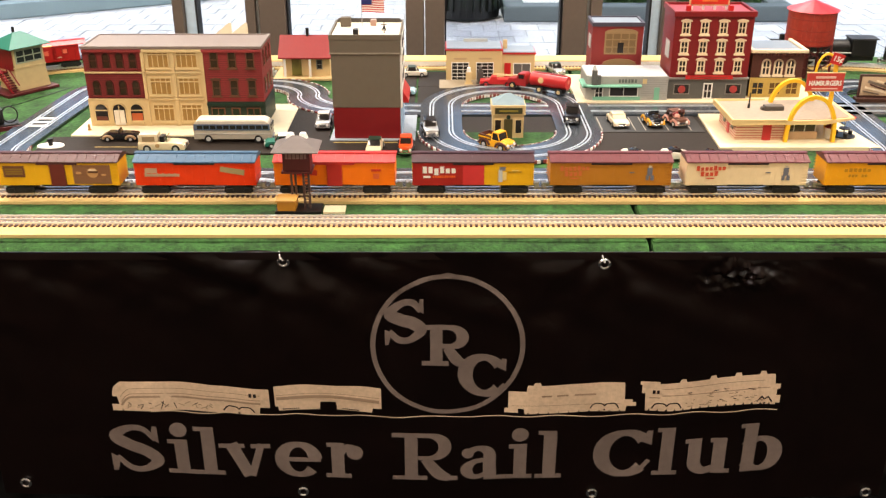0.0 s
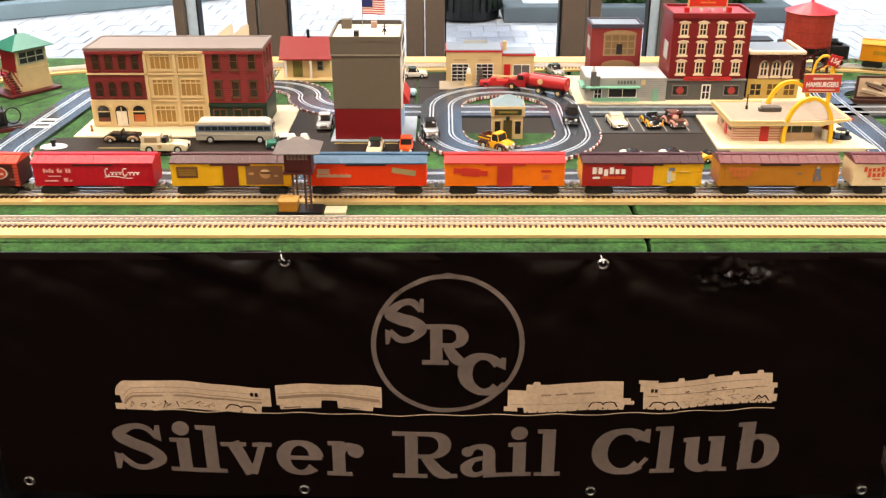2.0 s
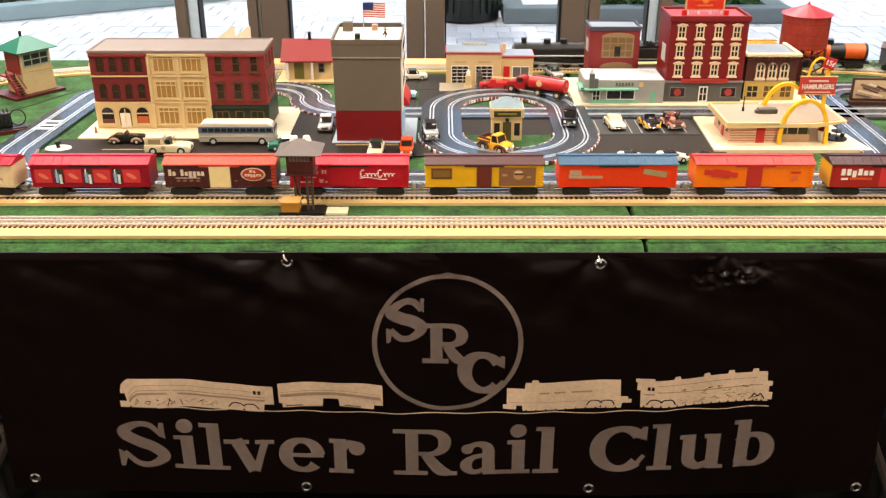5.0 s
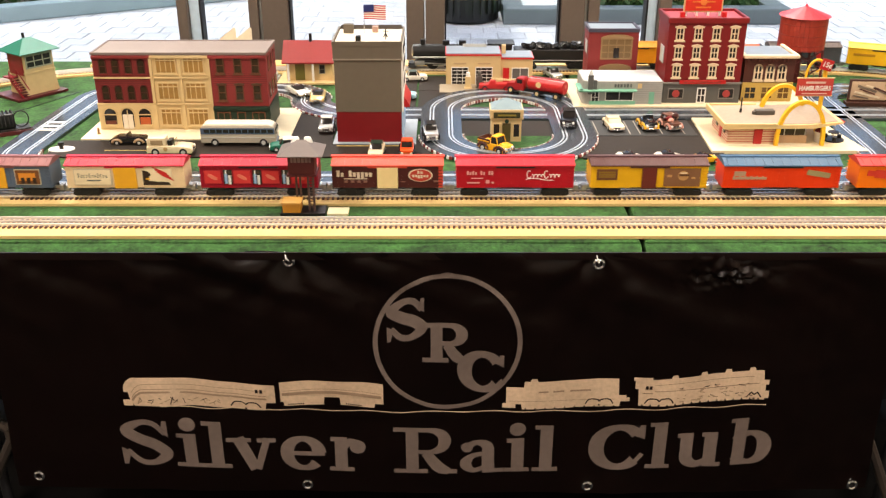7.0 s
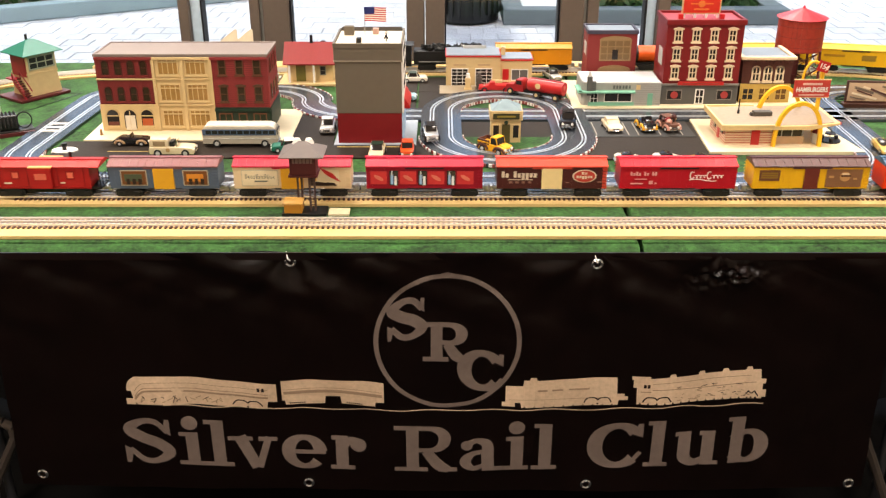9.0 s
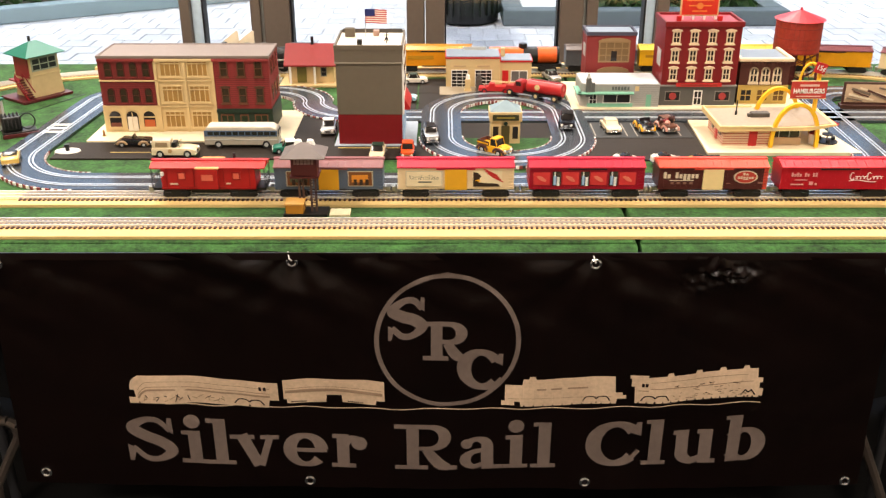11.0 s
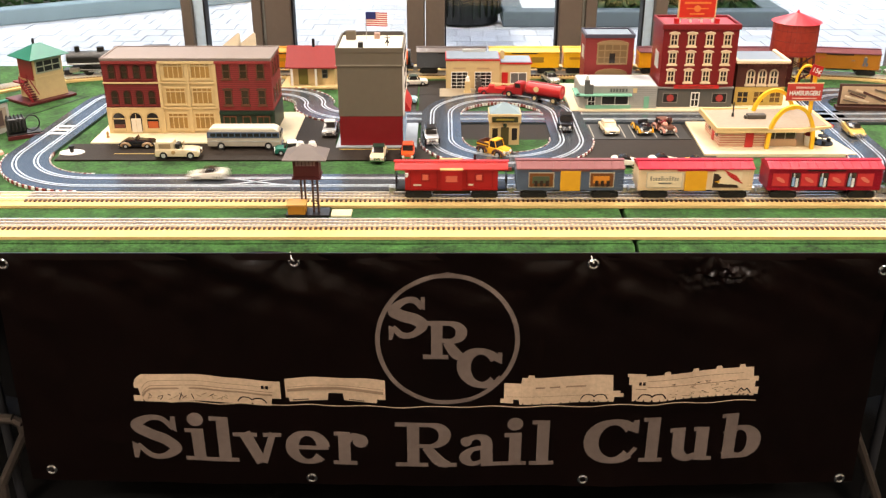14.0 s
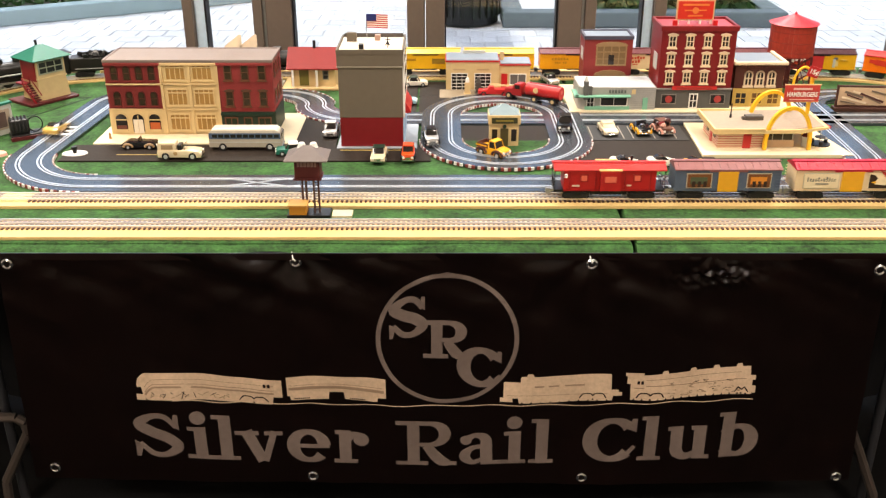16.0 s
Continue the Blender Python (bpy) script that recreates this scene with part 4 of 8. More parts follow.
        if "grey" in lab:
            mark(t, "round_mark", 0.034, 0.052, 0.04, 0.058, RED)
        else:
            mark(t, "oval_mark", 0.02, 0.06, 0.040, 0.058, c("dark_gold", 0.30, 0.19, 0.03)), mark(t, "word_bar", -0.09, -0.03, 0.05, 0.058, c("gold_print", 0.46, 0.24, 0.02))
        cars.append(t)
    # tank car
    t = thing("tank_car", "orange toy tank car with black bands and dome", "toy train car", group="cars of the toy train")
    part("underframe", box(B(), -0.12, 0.12, -0.02, 0.02, 0.016, 0.026, 0.001), BLACK, t)
    turn = pose(0, 0, 0.052, 0, 90)
    part("tank", cyl(B(), 0, 0, -0.11, 0.11, 0.026, seg=24, m=turn), ORANGE, t, smooth=True)
    part("band", cyl(B(), 0, 0, -0.045, 0.0, 0.0265, seg=24, m=turn), BLACK, t, "black painted band", True)
    part("dome", cyl(B(), 0, 0, 0.074, 0.09, 0.013), BLACK, t)
    for x in (-0.107, 0.107):
        part("end_band", cyl(B(), 0, 0, -0.004, 0.004, 0.0268, seg=24, m=Matrix.Translation((x, 0, 0)) @ turn), BLACK, t)
    truck(t, -0.075), truck(t, 0.075), couplers(t, 0.24)
    cars.append(t)
    t = boxcar("amber yellow toy boxcar behind the tender", 0.24, c("amber_body", 0.70, 0.30, 0.015), c("amber_roof", 0.55, 0.28, 0.03))
    mark(t, "word_bar", -0.08, 0.0, 0.044, 0.056, c("gold_print", 0.46, 0.24, 0.02))
    cars.append(t)
    # tender
    t = thing("tender", "black toy steam locomotive tender loaded with coal", "toy train car", group="cars of the toy train")
    part("body", box(B(), -0.115, 0.115, -0.028, 0.028, 0.022, 0.066, 0.003), BLACK, t)
    bm, r = B(), random.Random(3)
    for _ in range(60):
        x, y = r.uniform(-0.09, 0.09), r.uniform(-0.02, 0.02)
        box(bm, -0.006, 0.006, -0.006, 0.006, -0.006, 0.006, m=Matrix.Translation((x, y, 0.068 + r.uniform(0, 0.008))) @ pose(0, 0, 0, r.uniform(0, 90), r.uniform(0, 90), r.uniform(0, 90)))
    part("coal", bm, mat("coal", (0.012, 0.012, 0.012), 0.35), t)
    mark(t, "pale_line", -0.1, 0.1, 0.030, 0.032, LGREY, -0.0285)
    truck(t, -0.075), truck(t, 0.075), couplers(t, 0.235)
    cars.append(t)
    # locomotive
    t = thing("steam_locomotive", "black toy steam locomotive with silver running-board line", "toy locomotive", group="cars of the toy train")
    part("chassis", box(B(), -0.15, 0.14, -0.022, 0.022, 0.014, 0.03, 0.002), BLACK, t)
    turn = pose(0, 0, 0.055, 0, 90)
    part("boiler", cyl(B(), 0, 0, -0.08, 0.15, 0.023, seg=24, m=turn), BLACK, t, smooth=True)
    part("smokebox_front", cyl(B(), 0, 0, 0.15, 0.155, 0.019, 0.012, 20, m=turn), STEEL, t)
    part("cab", box(B(), -0.15, -0.08, -0.029, 0.029, 0.03, 0.082, 0.002), BLACK, t)
    part("cab_roof", box(B(), -0.158, -0.076, -0.031, 0.031, 0.082, 0.086, 0.002), BLACK, t)
    for i, (x, h) in enumerate(((0.12, 0.094), (0.05, 0.09), (0.0, 0.09))):
        part("chimney" if not i else "steam_dome", cyl(B(), x, 0, 0.074, h, 0.008 if not i else 0.011, None, 16), BLACK, t)
    bm = box(box(B(), -0.08, 0.15, -0.031, -0.024, 0.040, 0.043), -0.08, 0.15, 0.024, 0.031, 0.040, 0.043)
    part("running_board", bm, LGREY, t)
    for x in (-0.06, -0.01, 0.04, 0.09):
        bm = B()
        for y in (-0.0165, 0.0165):
            cyl(bm, 0, 0, -0.0035, 0.0035, 0.018, seg=20, m=Matrix.Translation((x, y, 0.018)) @ pose(0, 0, 0, 90))
        part("driving_wheel", bm, BLACK, t)
    bm = B()
    for y in (-0.023, 0.023):
        rod(bm, (-0.06, y, 0.014), (0.09, y, 0.014), 0.002), rod(bm, (0.0, y, 0.015), (0.125, y, 0.022), 0.0018)
        box(bm, 0.115, 0.145, y - 0.006, y + 0.006, 0.014, 0.03, 0.002)
    part("side_rods", bm, STEEL, t)
    part("cowcatcher", prism(B(), [(-0.024, 0.006), (0.024, 0.006), (0.02, 0.02), (-0.02, 0.02)], 0.14, 0.165, "x"), BLACK, t)
    cars.append(t)
    return cars


TRAIN = build_train()


FAR_START = EAST_X + 0.94 + math.pi * R_END


def rolled(s):
    """Length along the loop: on the far straight the couplings close up and the train runs slower."""
    return s if s < FAR_START else FAR_START + 0.907 * (s - FAR_START)


def train_motion():
    for ob, a in zip(TRAIN, AHEAD):
        rows = []
        for i in range(33):
            t = i * 0.5
            s = rolled(S_CABOOSE_16 + a - SPEED * (SECONDS - t))
            x0, y0, _ = LINE.at(s - 0.075)
            x1, y1, _ = LINE.at(s + 0.075)
            ob.scale = (1, 1, 0.93)
            rows.append((t, pose((x0 + x1) / 2, (y0 + y1) / 2, RAIL_Z, 0, 0, math.degrees(math.atan2(y1 - y0, x1 - x0)))))
        walk(ob, rows)


# ---- banner ----
def drape(x, z):
    y = -0.106 + 0.007 * noise.noise((x * 2.5, z * 3, 0.3)) + 0.004 * noise.noise((x * 7, z * 6, 1.3)) + 0.003 * noise.noise((x * 17, z * 12, 4.0))
    for gx in (-0.286, 0.288, 0.52):
        # puckers fanning down from the fixings
        d = math.hypot(x - gx, z - 0.74)
        y += 0.0022 * math.exp(-((d - 0.05) / 0.07) ** 2) * math.sin(7 * math.atan2(x - gx, 0.76 - z + 1e-4))
    # slack folds under the top edge, and a crumpled patch
    top = math.exp(-((0.76 - z) / 0.13) ** 2)
    y += 0.012 * top * noise.noise((x * 4 + z * 6, z * 17 + x * 7, 7.0)) + 0.004 * top * noise.noise((x * 13, z * 24 - x * 9, 3.0))
    k = math.exp(-(((x - 0.535) / 0.065) ** 2 + ((z - 0.711 - 0.1 * (x - 0.535)) / 0.022) ** 2))
    return y + k * (0.009 * noise.noise((x * 48, z * 60, 2.0)) + 0.011 * noise.noise((x * 110, z * 120, 5.0)))


def sampled(pts, sub=7):
    out, n = [], len(pts)
    for i in range(n - 1):
        p0, p1, p2, p3 = pts[max(i - 1, 0)], pts[i], pts[i + 1], pts[min(i + 2, n - 1)]
        for k in range(sub):
            u = k / sub
            out.append(tuple(0.5 * (2 * b + (c_ - a) * u + (2 * a - 5 * b + 4 * c_ - d) * u * u + (3 * b - a - 3 * c_ + d) * u ** 3) for a, b, c_, d in zip(p0, p1, p2, p3)))
    return out + [pts[-1]]


class Pen:
    """Draws flat print on the banner: bands of varying width, each laid a hair over the last."""

    def __init__(self, bend=None, m=None):
        self.bm, self.lift, self.bend, self.m = B(), 0.0, bend, m

    def place(self, x, z):
        if self.m:
            x, z = self.m(x, z)
        if self.bend:
            z += self.bend(x)
        return (x, drape(x, z) - 0.0016 - self.lift, z)

    def band(self, pts, smooth=True):
        q = sampled(pts) if smooth else pts
        rows = []
        for i, (x, z, w) in enumerate(q):
            a, b = q[max(i - 1, 0)], q[min(i + 1, len(q) - 1)]
            d = Vector((b[0] - a[0], b[1] - a[1])).normalized()
            rows.append([self.bm.verts.new(self.place(x - d.y * s * w / 2, z + d.x * s * w / 2)) for s in (-1, 1)])
        for r0, r1 in zip(rows, rows[1:]):
            self.bm.faces.new((r0[0], r0[1], r1[1], r1[0]))
        self.lift += 0.00012

    def columns(self, cols):
        """A filled outline given as upright slices: x, lower z, upper z."""
        rows = [[self.bm.verts.new(self.place(x, a)), self.bm.verts.new(self.place(x, b))] for x, a, b in cols]
        for r0, r1 in zip(rows, rows[1:]):
            self.bm.faces.new((r0[0], r0[1], r1[1], r1[0]))
        self.lift += 0.00012

    def bar(self, x0, x1, z0, z1):
        n = max(2, int((x1 - x0) / 0.02))
        self.band([(x0 + (x1 - x0) * i / n, (z0 + z1) / 2, z1 - z0) for i in range(n + 1)], False)

    def disc(self, x, z, r):
        vs = [self.bm.verts.new(self.place(x + r * math.cos(i / 10 * math.pi), z + r * math.sin(i / 10 * math.pi))) for i in range(20)]
        self.bm.faces.new(vs)
        self.lift += 0.00012

    def poly(self, pts):
        self.bm.faces.new([self.bm.verts.new(self.place(*p)) for p in pts])
        self.lift += 0.00012


def glyph(pen, ch, x, z, w, h, s=0.0285, q=0.0108):
    X, Z, xh = (lambda u: x + u * w), (lambda v: z + v * h), 0.74
    def stem(u, v0, v1, k=1.0):
        pen.band([(X(u), Z(v0), s * k), (X(u), Z(v1), s * k)], False)
    def serif(u0, u1, v):
        pen.band([(X(u0), Z(v), q), (X(u1), Z(v), q)], False)
    def bowl(cu, cv, ru, rv, a0, a1, thick=1.15, thin=1.25):
        """Part of an oval stroke, heavy at its sides and light above and below."""
        pts = []
        for i in range(25):
            a = radians(a0 + (a1 - a0) * i / 24)
            k = abs(math.cos(a)) ** 1.4
            pts.append((X(cu + ru * math.cos(a)), Z(cv + rv * math.sin(a)), s * thick * k + q * thin * (1 - k)))
        pen.band(pts, False)
    qs = q / h / 2
    if ch in "li":
        top = 1.02 if ch == "l" else xh
        stem(0.53, 0, top), serif(0.0, 1.0, qs), serif(0.08, 0.6, top - qs)
        if ch == "i":
            pen.disc(X(0.5), Z(0.94), 0.0165)
    elif ch == "v":
        pen.band([(X(0.24), Z(0.68), s * 1.0), (X(0.56), Z(0.0), s * 0.9)], False)
        pen.band([(X(0.83), Z(0.68), s * 0.55), (X(0.60), Z(0.0), s * 0.6)], False)
        serif(0.0, 0.5, 0.68 - qs), serif(0.62, 1.0, 0.68 - qs)
    elif ch == "e":
        bowl(0.53, 0.37, 0.37, 0.315, 2, 322, 1.1, 1.2)
        pen.bar(X(0.16), X(1.02), Z(0.33), Z(0.42))
    elif ch == "r":
        stem(0.36, 0, xh), serif(0.0, 0.74, qs), serif(0.05, 0.4, xh - qs)
        pen.band([(X(0.42), Z(0.45), q), (X(0.6), Z(0.64), s * 0.6), (X(0.85), Z(0.62), s * 0.7)])
        pen.disc(X(0.86), Z(0.55), 0.0165)
    elif ch == "R":
        stem(0.30, 0, 1), serif(0.0, 0.55, qs), serif(0.0, 0.5, 1 - qs)
        pen.bar(X(0.35), X(0.58), Z(1 - 2 * qs), Z(1)), pen.bar(X(0.3), X(0.6), Z(0.43), Z(0.43 + 2 * qs))
        bowl(0.57, 0.5 * (1 + 0.43), 0.26, 0.5 * (0.57 - 2 * qs) + 0.0, 90, -90, 1.0, 1.0)
        pen.band([(X(0.52), Z(0.46), s * 0.8), (X(0.72), Z(0.15), s * 1.0), (X(0.9), Z(0.05), s * 0.6)]), serif(0.72, 1.03, qs)
    elif ch == "a":
        pen.band([(X(0.18), Z(0.56), s * 0.7), (X(0.42), Z(xh - 0.07), q * 1.2), (X(0.66), Z(0.58), s * 0.9), (X(0.68), Z(0.3), s), (X(0.70), Z(0.0), s)])
        pen.band([(X(0.66), Z(0.43), q), (X(0.34), Z(0.38), q * 1.2), (X(0.17), Z(0.2), s * 0.95), (X(0.36), Z(0.06), q * 1.2), (X(0.66), Z(0.16), q)])
        serif(0.62, 1.05, qs), pen.disc(X(0.2), Z(0.56), 0.012)
    elif ch == "C":
        bowl(0.53, 0.5, 0.40, 0.445, 38, 318, 1.25, 1.4)
        pen.poly([(X(0.80), Z(0.74)), (X(0.99), Z(0.66)), (X(0.99), Z(0.97)), (X(0.90), Z(0.97))])
        pen.poly([(X(0.78), Z(0.16)), (X(0.86), Z(0.12)), (X(1.0), Z(0.31)), (X(0.93), Z(0.36))])
    elif ch == "u":
        pen.band([(X(0.22), Z(xh), s), (X(0.22), Z(0.4), s), (X(0.24), Z(0.18), s), (X(0.45), Z(0.06), s * 0.7), (X(0.72), Z(0.16), s * 0.5)])
        stem(0.76, 0, xh), serif(0.0, 0.3, xh - qs), serif(0.55, 0.8, xh - qs), serif(0.7, 1.02, qs)
    elif ch == "b":
        stem(0.25, 0, 1.02), serif(0.0, 0.3, 1.02 - qs)
        bowl(0.50, 0.37, 0.36, 0.315, 150, -150, 1.15, 1.2)
    elif ch == "S":
        pen.band([(X(0.86), Z(0.70), q), (X(0.68), Z(0.92), q * 1.3), (X(0.42), Z(0.93), q * 1.4), (X(0.16), Z(0.74), s * 0.95), (X(0.40), Z(0.56), s * 1.05), (X(0.68), Z(0.45), s * 1.05), (X(0.86), Z(0.26), s * 0.95),
                  (X(0.62), Z(0.07), q * 1.4), (X(0.36), Z(0.08), q * 1.3), (X(0.14), Z(0.32), q)])
        pen.poly([(X(0.78), Z(0.74)), (X(0.92), Z(0.64)), (X(0.92), Z(1.0)), (X(0.84), Z(1.0))])
        pen.poly([(X(0.04), Z(0.0)), (X(0.12), Z(0.0)), (X(0.2), Z(0.28)), (X(0.04), Z(0.38))])


def build_banner():
    t = thing("banner", "black vinyl club banner with grey lettering hung along the table front", "banner")
    bm = B()
    nx, nz = 420, 150
    g = []
    for i in range(nx + 1):
        x0 = -0.862 + 1.724 * i / nx
        row = []
        for j in range(nz + 1):
            v = j / nz
            x = x0 * (1 + 0.02 * v * abs(x0))
            z = 0.757 - 0.010 * max(x0, 0) - v * (0.549 - 0.018 * (x0 / 0.86) ** 2)
            row.append(bm.verts.new((x, drape(x, z), z)))
        g.append(row)
    for i in range(nx):
        for j in range(nz):
            bm.faces.new((g[i][j], g[i + 1][j], g[i + 1][j + 1], g[i][j + 1]))
    bmesh.ops.solidify(bm, geom=bm.faces[:], thickness=0.0012)
    part("vinyl_sheet", bm, VINYL, t, smooth=True)
    part("hem", ribbon(B(), [(-0.86 + 0.043 * i, -0.1045) for i in range(41)], -0.0022, 0.0014, 0.744, 0.7585), VINYL, t, "folded top hem")
    for x, z in ((-0.84, 0.739), (-0.286, 0.738), (0.288, 0.736), (0.844, 0.726), (-0.83, 0.254), (-0.28, 0.229), (0.298, 0.227), (0.846, 0.229)):
        bm = B()
        r0, r1, n = 0.006, 0.0115, 20
        for k in range(n):
            a0, a1 = k / n * 2 * math.pi, (k + 1) / n * 2 * math.pi
            vs = [(r * math.cos(a), y, r * math.sin(a)) for a in (a0, a1) for r, y in ((r0, 0.0), (r0, -0.003), ((r0 + r1) / 2, -0.0045), (r1, -0.0025), (r1, 0.0))]
            vv = [bm.verts.new(v) for v in vs]
            for j in range(4):
                bm.faces.new((vv[j], vv[j + 1], vv[j + 6], vv[j + 5]))
        bmesh.ops.remove_doubles(bm, verts=bm.verts, dist=1e-6)
        bmesh.ops.recalc_face_normals(bm, faces=bm.faces)
        ring = part("grommet", bm, CHROME, t, "bright metal grommet", True)
        ring.location = (x, drape(x, z) - 0.0012, z)
        if z > 0.7 and abs(x) < 0.5:
            part("tie_cord", rod(rod(B(), (x, drape(x, z) - 0.006, z + 0.004), (x - 0.003, -0.111, z + 0.011), 0.0018), (x - 0.003, -0.111, z + 0.011), (x - 0.006, -0.102, z + 0.021), 0.0012), WHITE, t, "white tie cord")
    bend = lambda x: 0.062 * x * x
    words = [("S", -0.657, 0.109), ("i", -0.545, 0.057), ("l", -0.493, 0.059), ("v", -0.442, 0.100), ("e", -0.335, 0.089), ("r", -0.235, 0.068), ("R", -0.103, 0.125), ("a", 0.028, 0.089), ("i", 0.122, 0.051), ("l", 0.179, 0.052),
             ("C", 0.293, 0.113), ("l", 0.410, 0.049), ("u", 0.471, 0.089), ("b", 0.575, 0.084)]
    for ch, x, w in words:
        pen = Pen(bend)
        glyph(pen, ch, x + 0.003, 0.2595, w, 0.111, 0.0255, 0.0102)
        part("letter", pen.bm, INK, t, "grey slab-serif letter")
    for ch, x, z, w, h, lean in (("S", -0.111, 0.572, 0.082, 0.088, -0.14), ("R", -0.040, 0.523, 0.092, 0.088, 0.0), ("C", 0.030, 0.457, 0.090, 0.090, 0.12)):
        pen = Pen(None, (lambda a, b, x=x, z=z, lean=lean: (a, b + lean * (a - x - 0.04) * -1.0)))
        glyph(pen, ch, x, z, w, h, 0.023, 0.0105)
        part("emblem_letter", pen.bm, INK, t, "grey slab-serif emblem letter")
    pen = Pen()
    ring = []
    for k in range(49):
        a = -math.pi / 2 + k / 48 * math.pi
        ring.append((0.009 + 0.1395 * math.cos(a), 0.565 + 0.146 * math.sin(a), 0.0095))
    pen.band(ring, False)
    pen.band([(0.018 - x, z, w) for x, z, w in ring], False)
    pen.poly([(-0.010, 0.714), (0.009, 0.7195), (0.028, 0.714), (0.009, 0.7065)])
    part("emblem_ring", pen.bm, INK, t, "grey ring emblem")

    TAN, GAP = mat("tan_print", (0.40, 0.28, 0.19), 0.5), VINYL

    def silhouette(x0, x1, z0, z1, kind):
        """A printed train: pale body outline, tan moulding lines and dark gaps at the running gear."""
        wave = lambda x: 0.06 * (x * x - ((x0 + x1) / 2) ** 2) + 0.003 * math.sin(x * 24 + 0.6)
        L, H = x1 - x0, z1 - z0
        X, Z = (lambda u: x0 + u * L), (lambda v: z0 + v * H)
        rng = random.Random(int(x0 * 1000) + 900)
        bumps = {"steamer": (0.30, 0.52, 0.70, 0.88), "tender": (0.23,)}.get(kind, ())
        cols = []
        for i in range(111):
            u = i / 110
            lo, hi = 0.07, 0.95
            if kind == "streamliner":
                hi = 0.97 - 0.07 * u if u > 0.06 else 0.62 + 0.35 * math.sqrt(u / 0.06)
                lo = (0.50 if u < 0.03 else 0.06 + 0.24 * (0.06 - u) / 0.03 if u < 0.06 else 0.06)
                lo = 0.30 if u > 0.93 else lo
                hi = 0.90 if u > 0.96 else hi
            elif kind == "coach":
                hi = 0.93 + 0.02 * math.sin(u * 9)
                lo = 0.33 if 0.42 < u < 0.58 else 0.22 if u > 0.91 else 0.22 if u < 0.03 else 0.07
            elif kind == "tender":
                hi = 0.74 if u < 0.15 else 0.93 if u < 0.93 else 0.42
                lo = 0.22 if u < 0.13 or u > 0.95 else 0.06 + 0.05 * (i % 9 == 0)
            else:
                hi = 0.84 + 0.09 * u - (0.30 if u > 0.975 else 0)
                lo = 0.58 if u < 0.03 else 0.07 + 0.06 * (i % 7 == 0)
            for p in bumps:
                if abs(u - p) < 0.025:
                    hi += 0.09
            cols.append((X(u), Z(lo), Z(hi)))
        pen = Pen(wave)
        pen.columns(cols)
        if kind == "streamliner":
            pen.bar(X(-0.01), X(0.05), Z(0.06), Z(0.26))
        if kind == "steamer":
            pen.bar(X(-0.015), X(0.13), Z(0.82), Z(0.92)), pen.bar(X(0.96), X(1.03), Z(0.12), Z(0.34)), pen.bar(X(0.97), X(1.02), Z(0.52), Z(0.66))
        if kind == "tender":
            pen.bar(X(-0.03), X(0.08), Z(0.10), Z(0.24)), pen.bar(X(0.95), X(1.03), Z(0.22), Z(0.34))
        ob = part("train_silhouette", pen.bm, CREAMINK, t, "cream printed train silhouette")
        tan, dark = Pen(wave), Pen(wave)
        tan.lift, dark.lift = 0.0009, 0.0012
        run = lambda pen, pts, w: pen.band([(X(u), Z(v), w) for u, v in pts])
        if kind == "streamliner":
            for v, w in ((0.50, 0.0042), (0.60, 0.0014), (0.76, 0.0010)):
                run(tan, [(0.05, v - 0.26), (0.09, v - 0.06), (0.16, v), (0.5, v - 0.03), (0.94, v - 0.07)], w)
            for _ in range(26):
                u = rng.uniform(0.08, 0.62)
                run(tan if rng.random() < 0.7 else dark, [(u, rng.uniform(0.12, 0.36)), (u + rng.uniform(0.01, 0.04), rng.uniform(0.12, 0.36))], 0.0016)
            for u in (0.87, 0.90):
                dark.bar(X(u), X(u + 0.018), Z(0.64), Z(0.76))
            trucks = ((0.70, 0.90),)
        elif kind == "coach":
            run(tan, [(0.02, 0.50), (0.5, 0.52), (0.98, 0.47)], 0.0068), run(tan, [(0.02, 0.62), (0.5, 0.64), (0.98, 0.60)], 0.0010)
            for k in range(16):
                dark.disc(X(0.08 + k * 0.02 + (0.24 if k > 7 else 0) + 0.02 * (k > 7) * 8), Z(0.14), 0.0016)
            trucks = ()
        elif kind == "tender":
            for a, b in ((0.27, 0.35), (0.39, 0.48), (0.53, 0.70)):
                run(tan, [(a, 0.60), (b, 0.60)], 0.0038)
            run(tan, [(0.03, 0.32), (0.9, 0.30)], 0.0008)
            trucks = ((0.66, 0.89),)
        else:
            dark.bar(X(0.08), X(0.10), Z(0.58), Z(0.68)), dark.bar(X(0.11), X(0.13), Z(0.58), Z(0.68))
            run(tan, [(0.06, 0.46), (0.14, 0.46)], 0.002), run(tan, [(0.15, 0.70), (0.9, 0.76)], 0.0012), run(tan, [(0.15, 0.52), (0.6, 0.50), (0.95, 0.56)], 0.0016)
            for _ in range(46):
                u, v = rng.uniform(0.30, 0.93), rng.uniform(0.14, 0.62)
                run(tan if rng.random() < 0.75 else dark, [(u, v), (u + rng.uniform(0.008, 0.04), v + rng.uniform(-0.04, 0.04))], 0.0015)
            trucks = ((0.08, 0.30), (0.86, 0.97))
        for a, b in trucks:
            m = (a + b) / 2
            run(dark, [(a, 0.16), (a + 0.03, 0.30), (m - 0.02, 0.30), (m, 0.24), (m + 0.02, 0.30), (b - 0.03, 0.30), (b, 0.16)], 0.0026)
            dark.disc(X(m), Z(0.12), 0.002)
        tagged(part("moulding_print", tan.bm, TAN, ob, "tan printed lines"), kind="stuff")
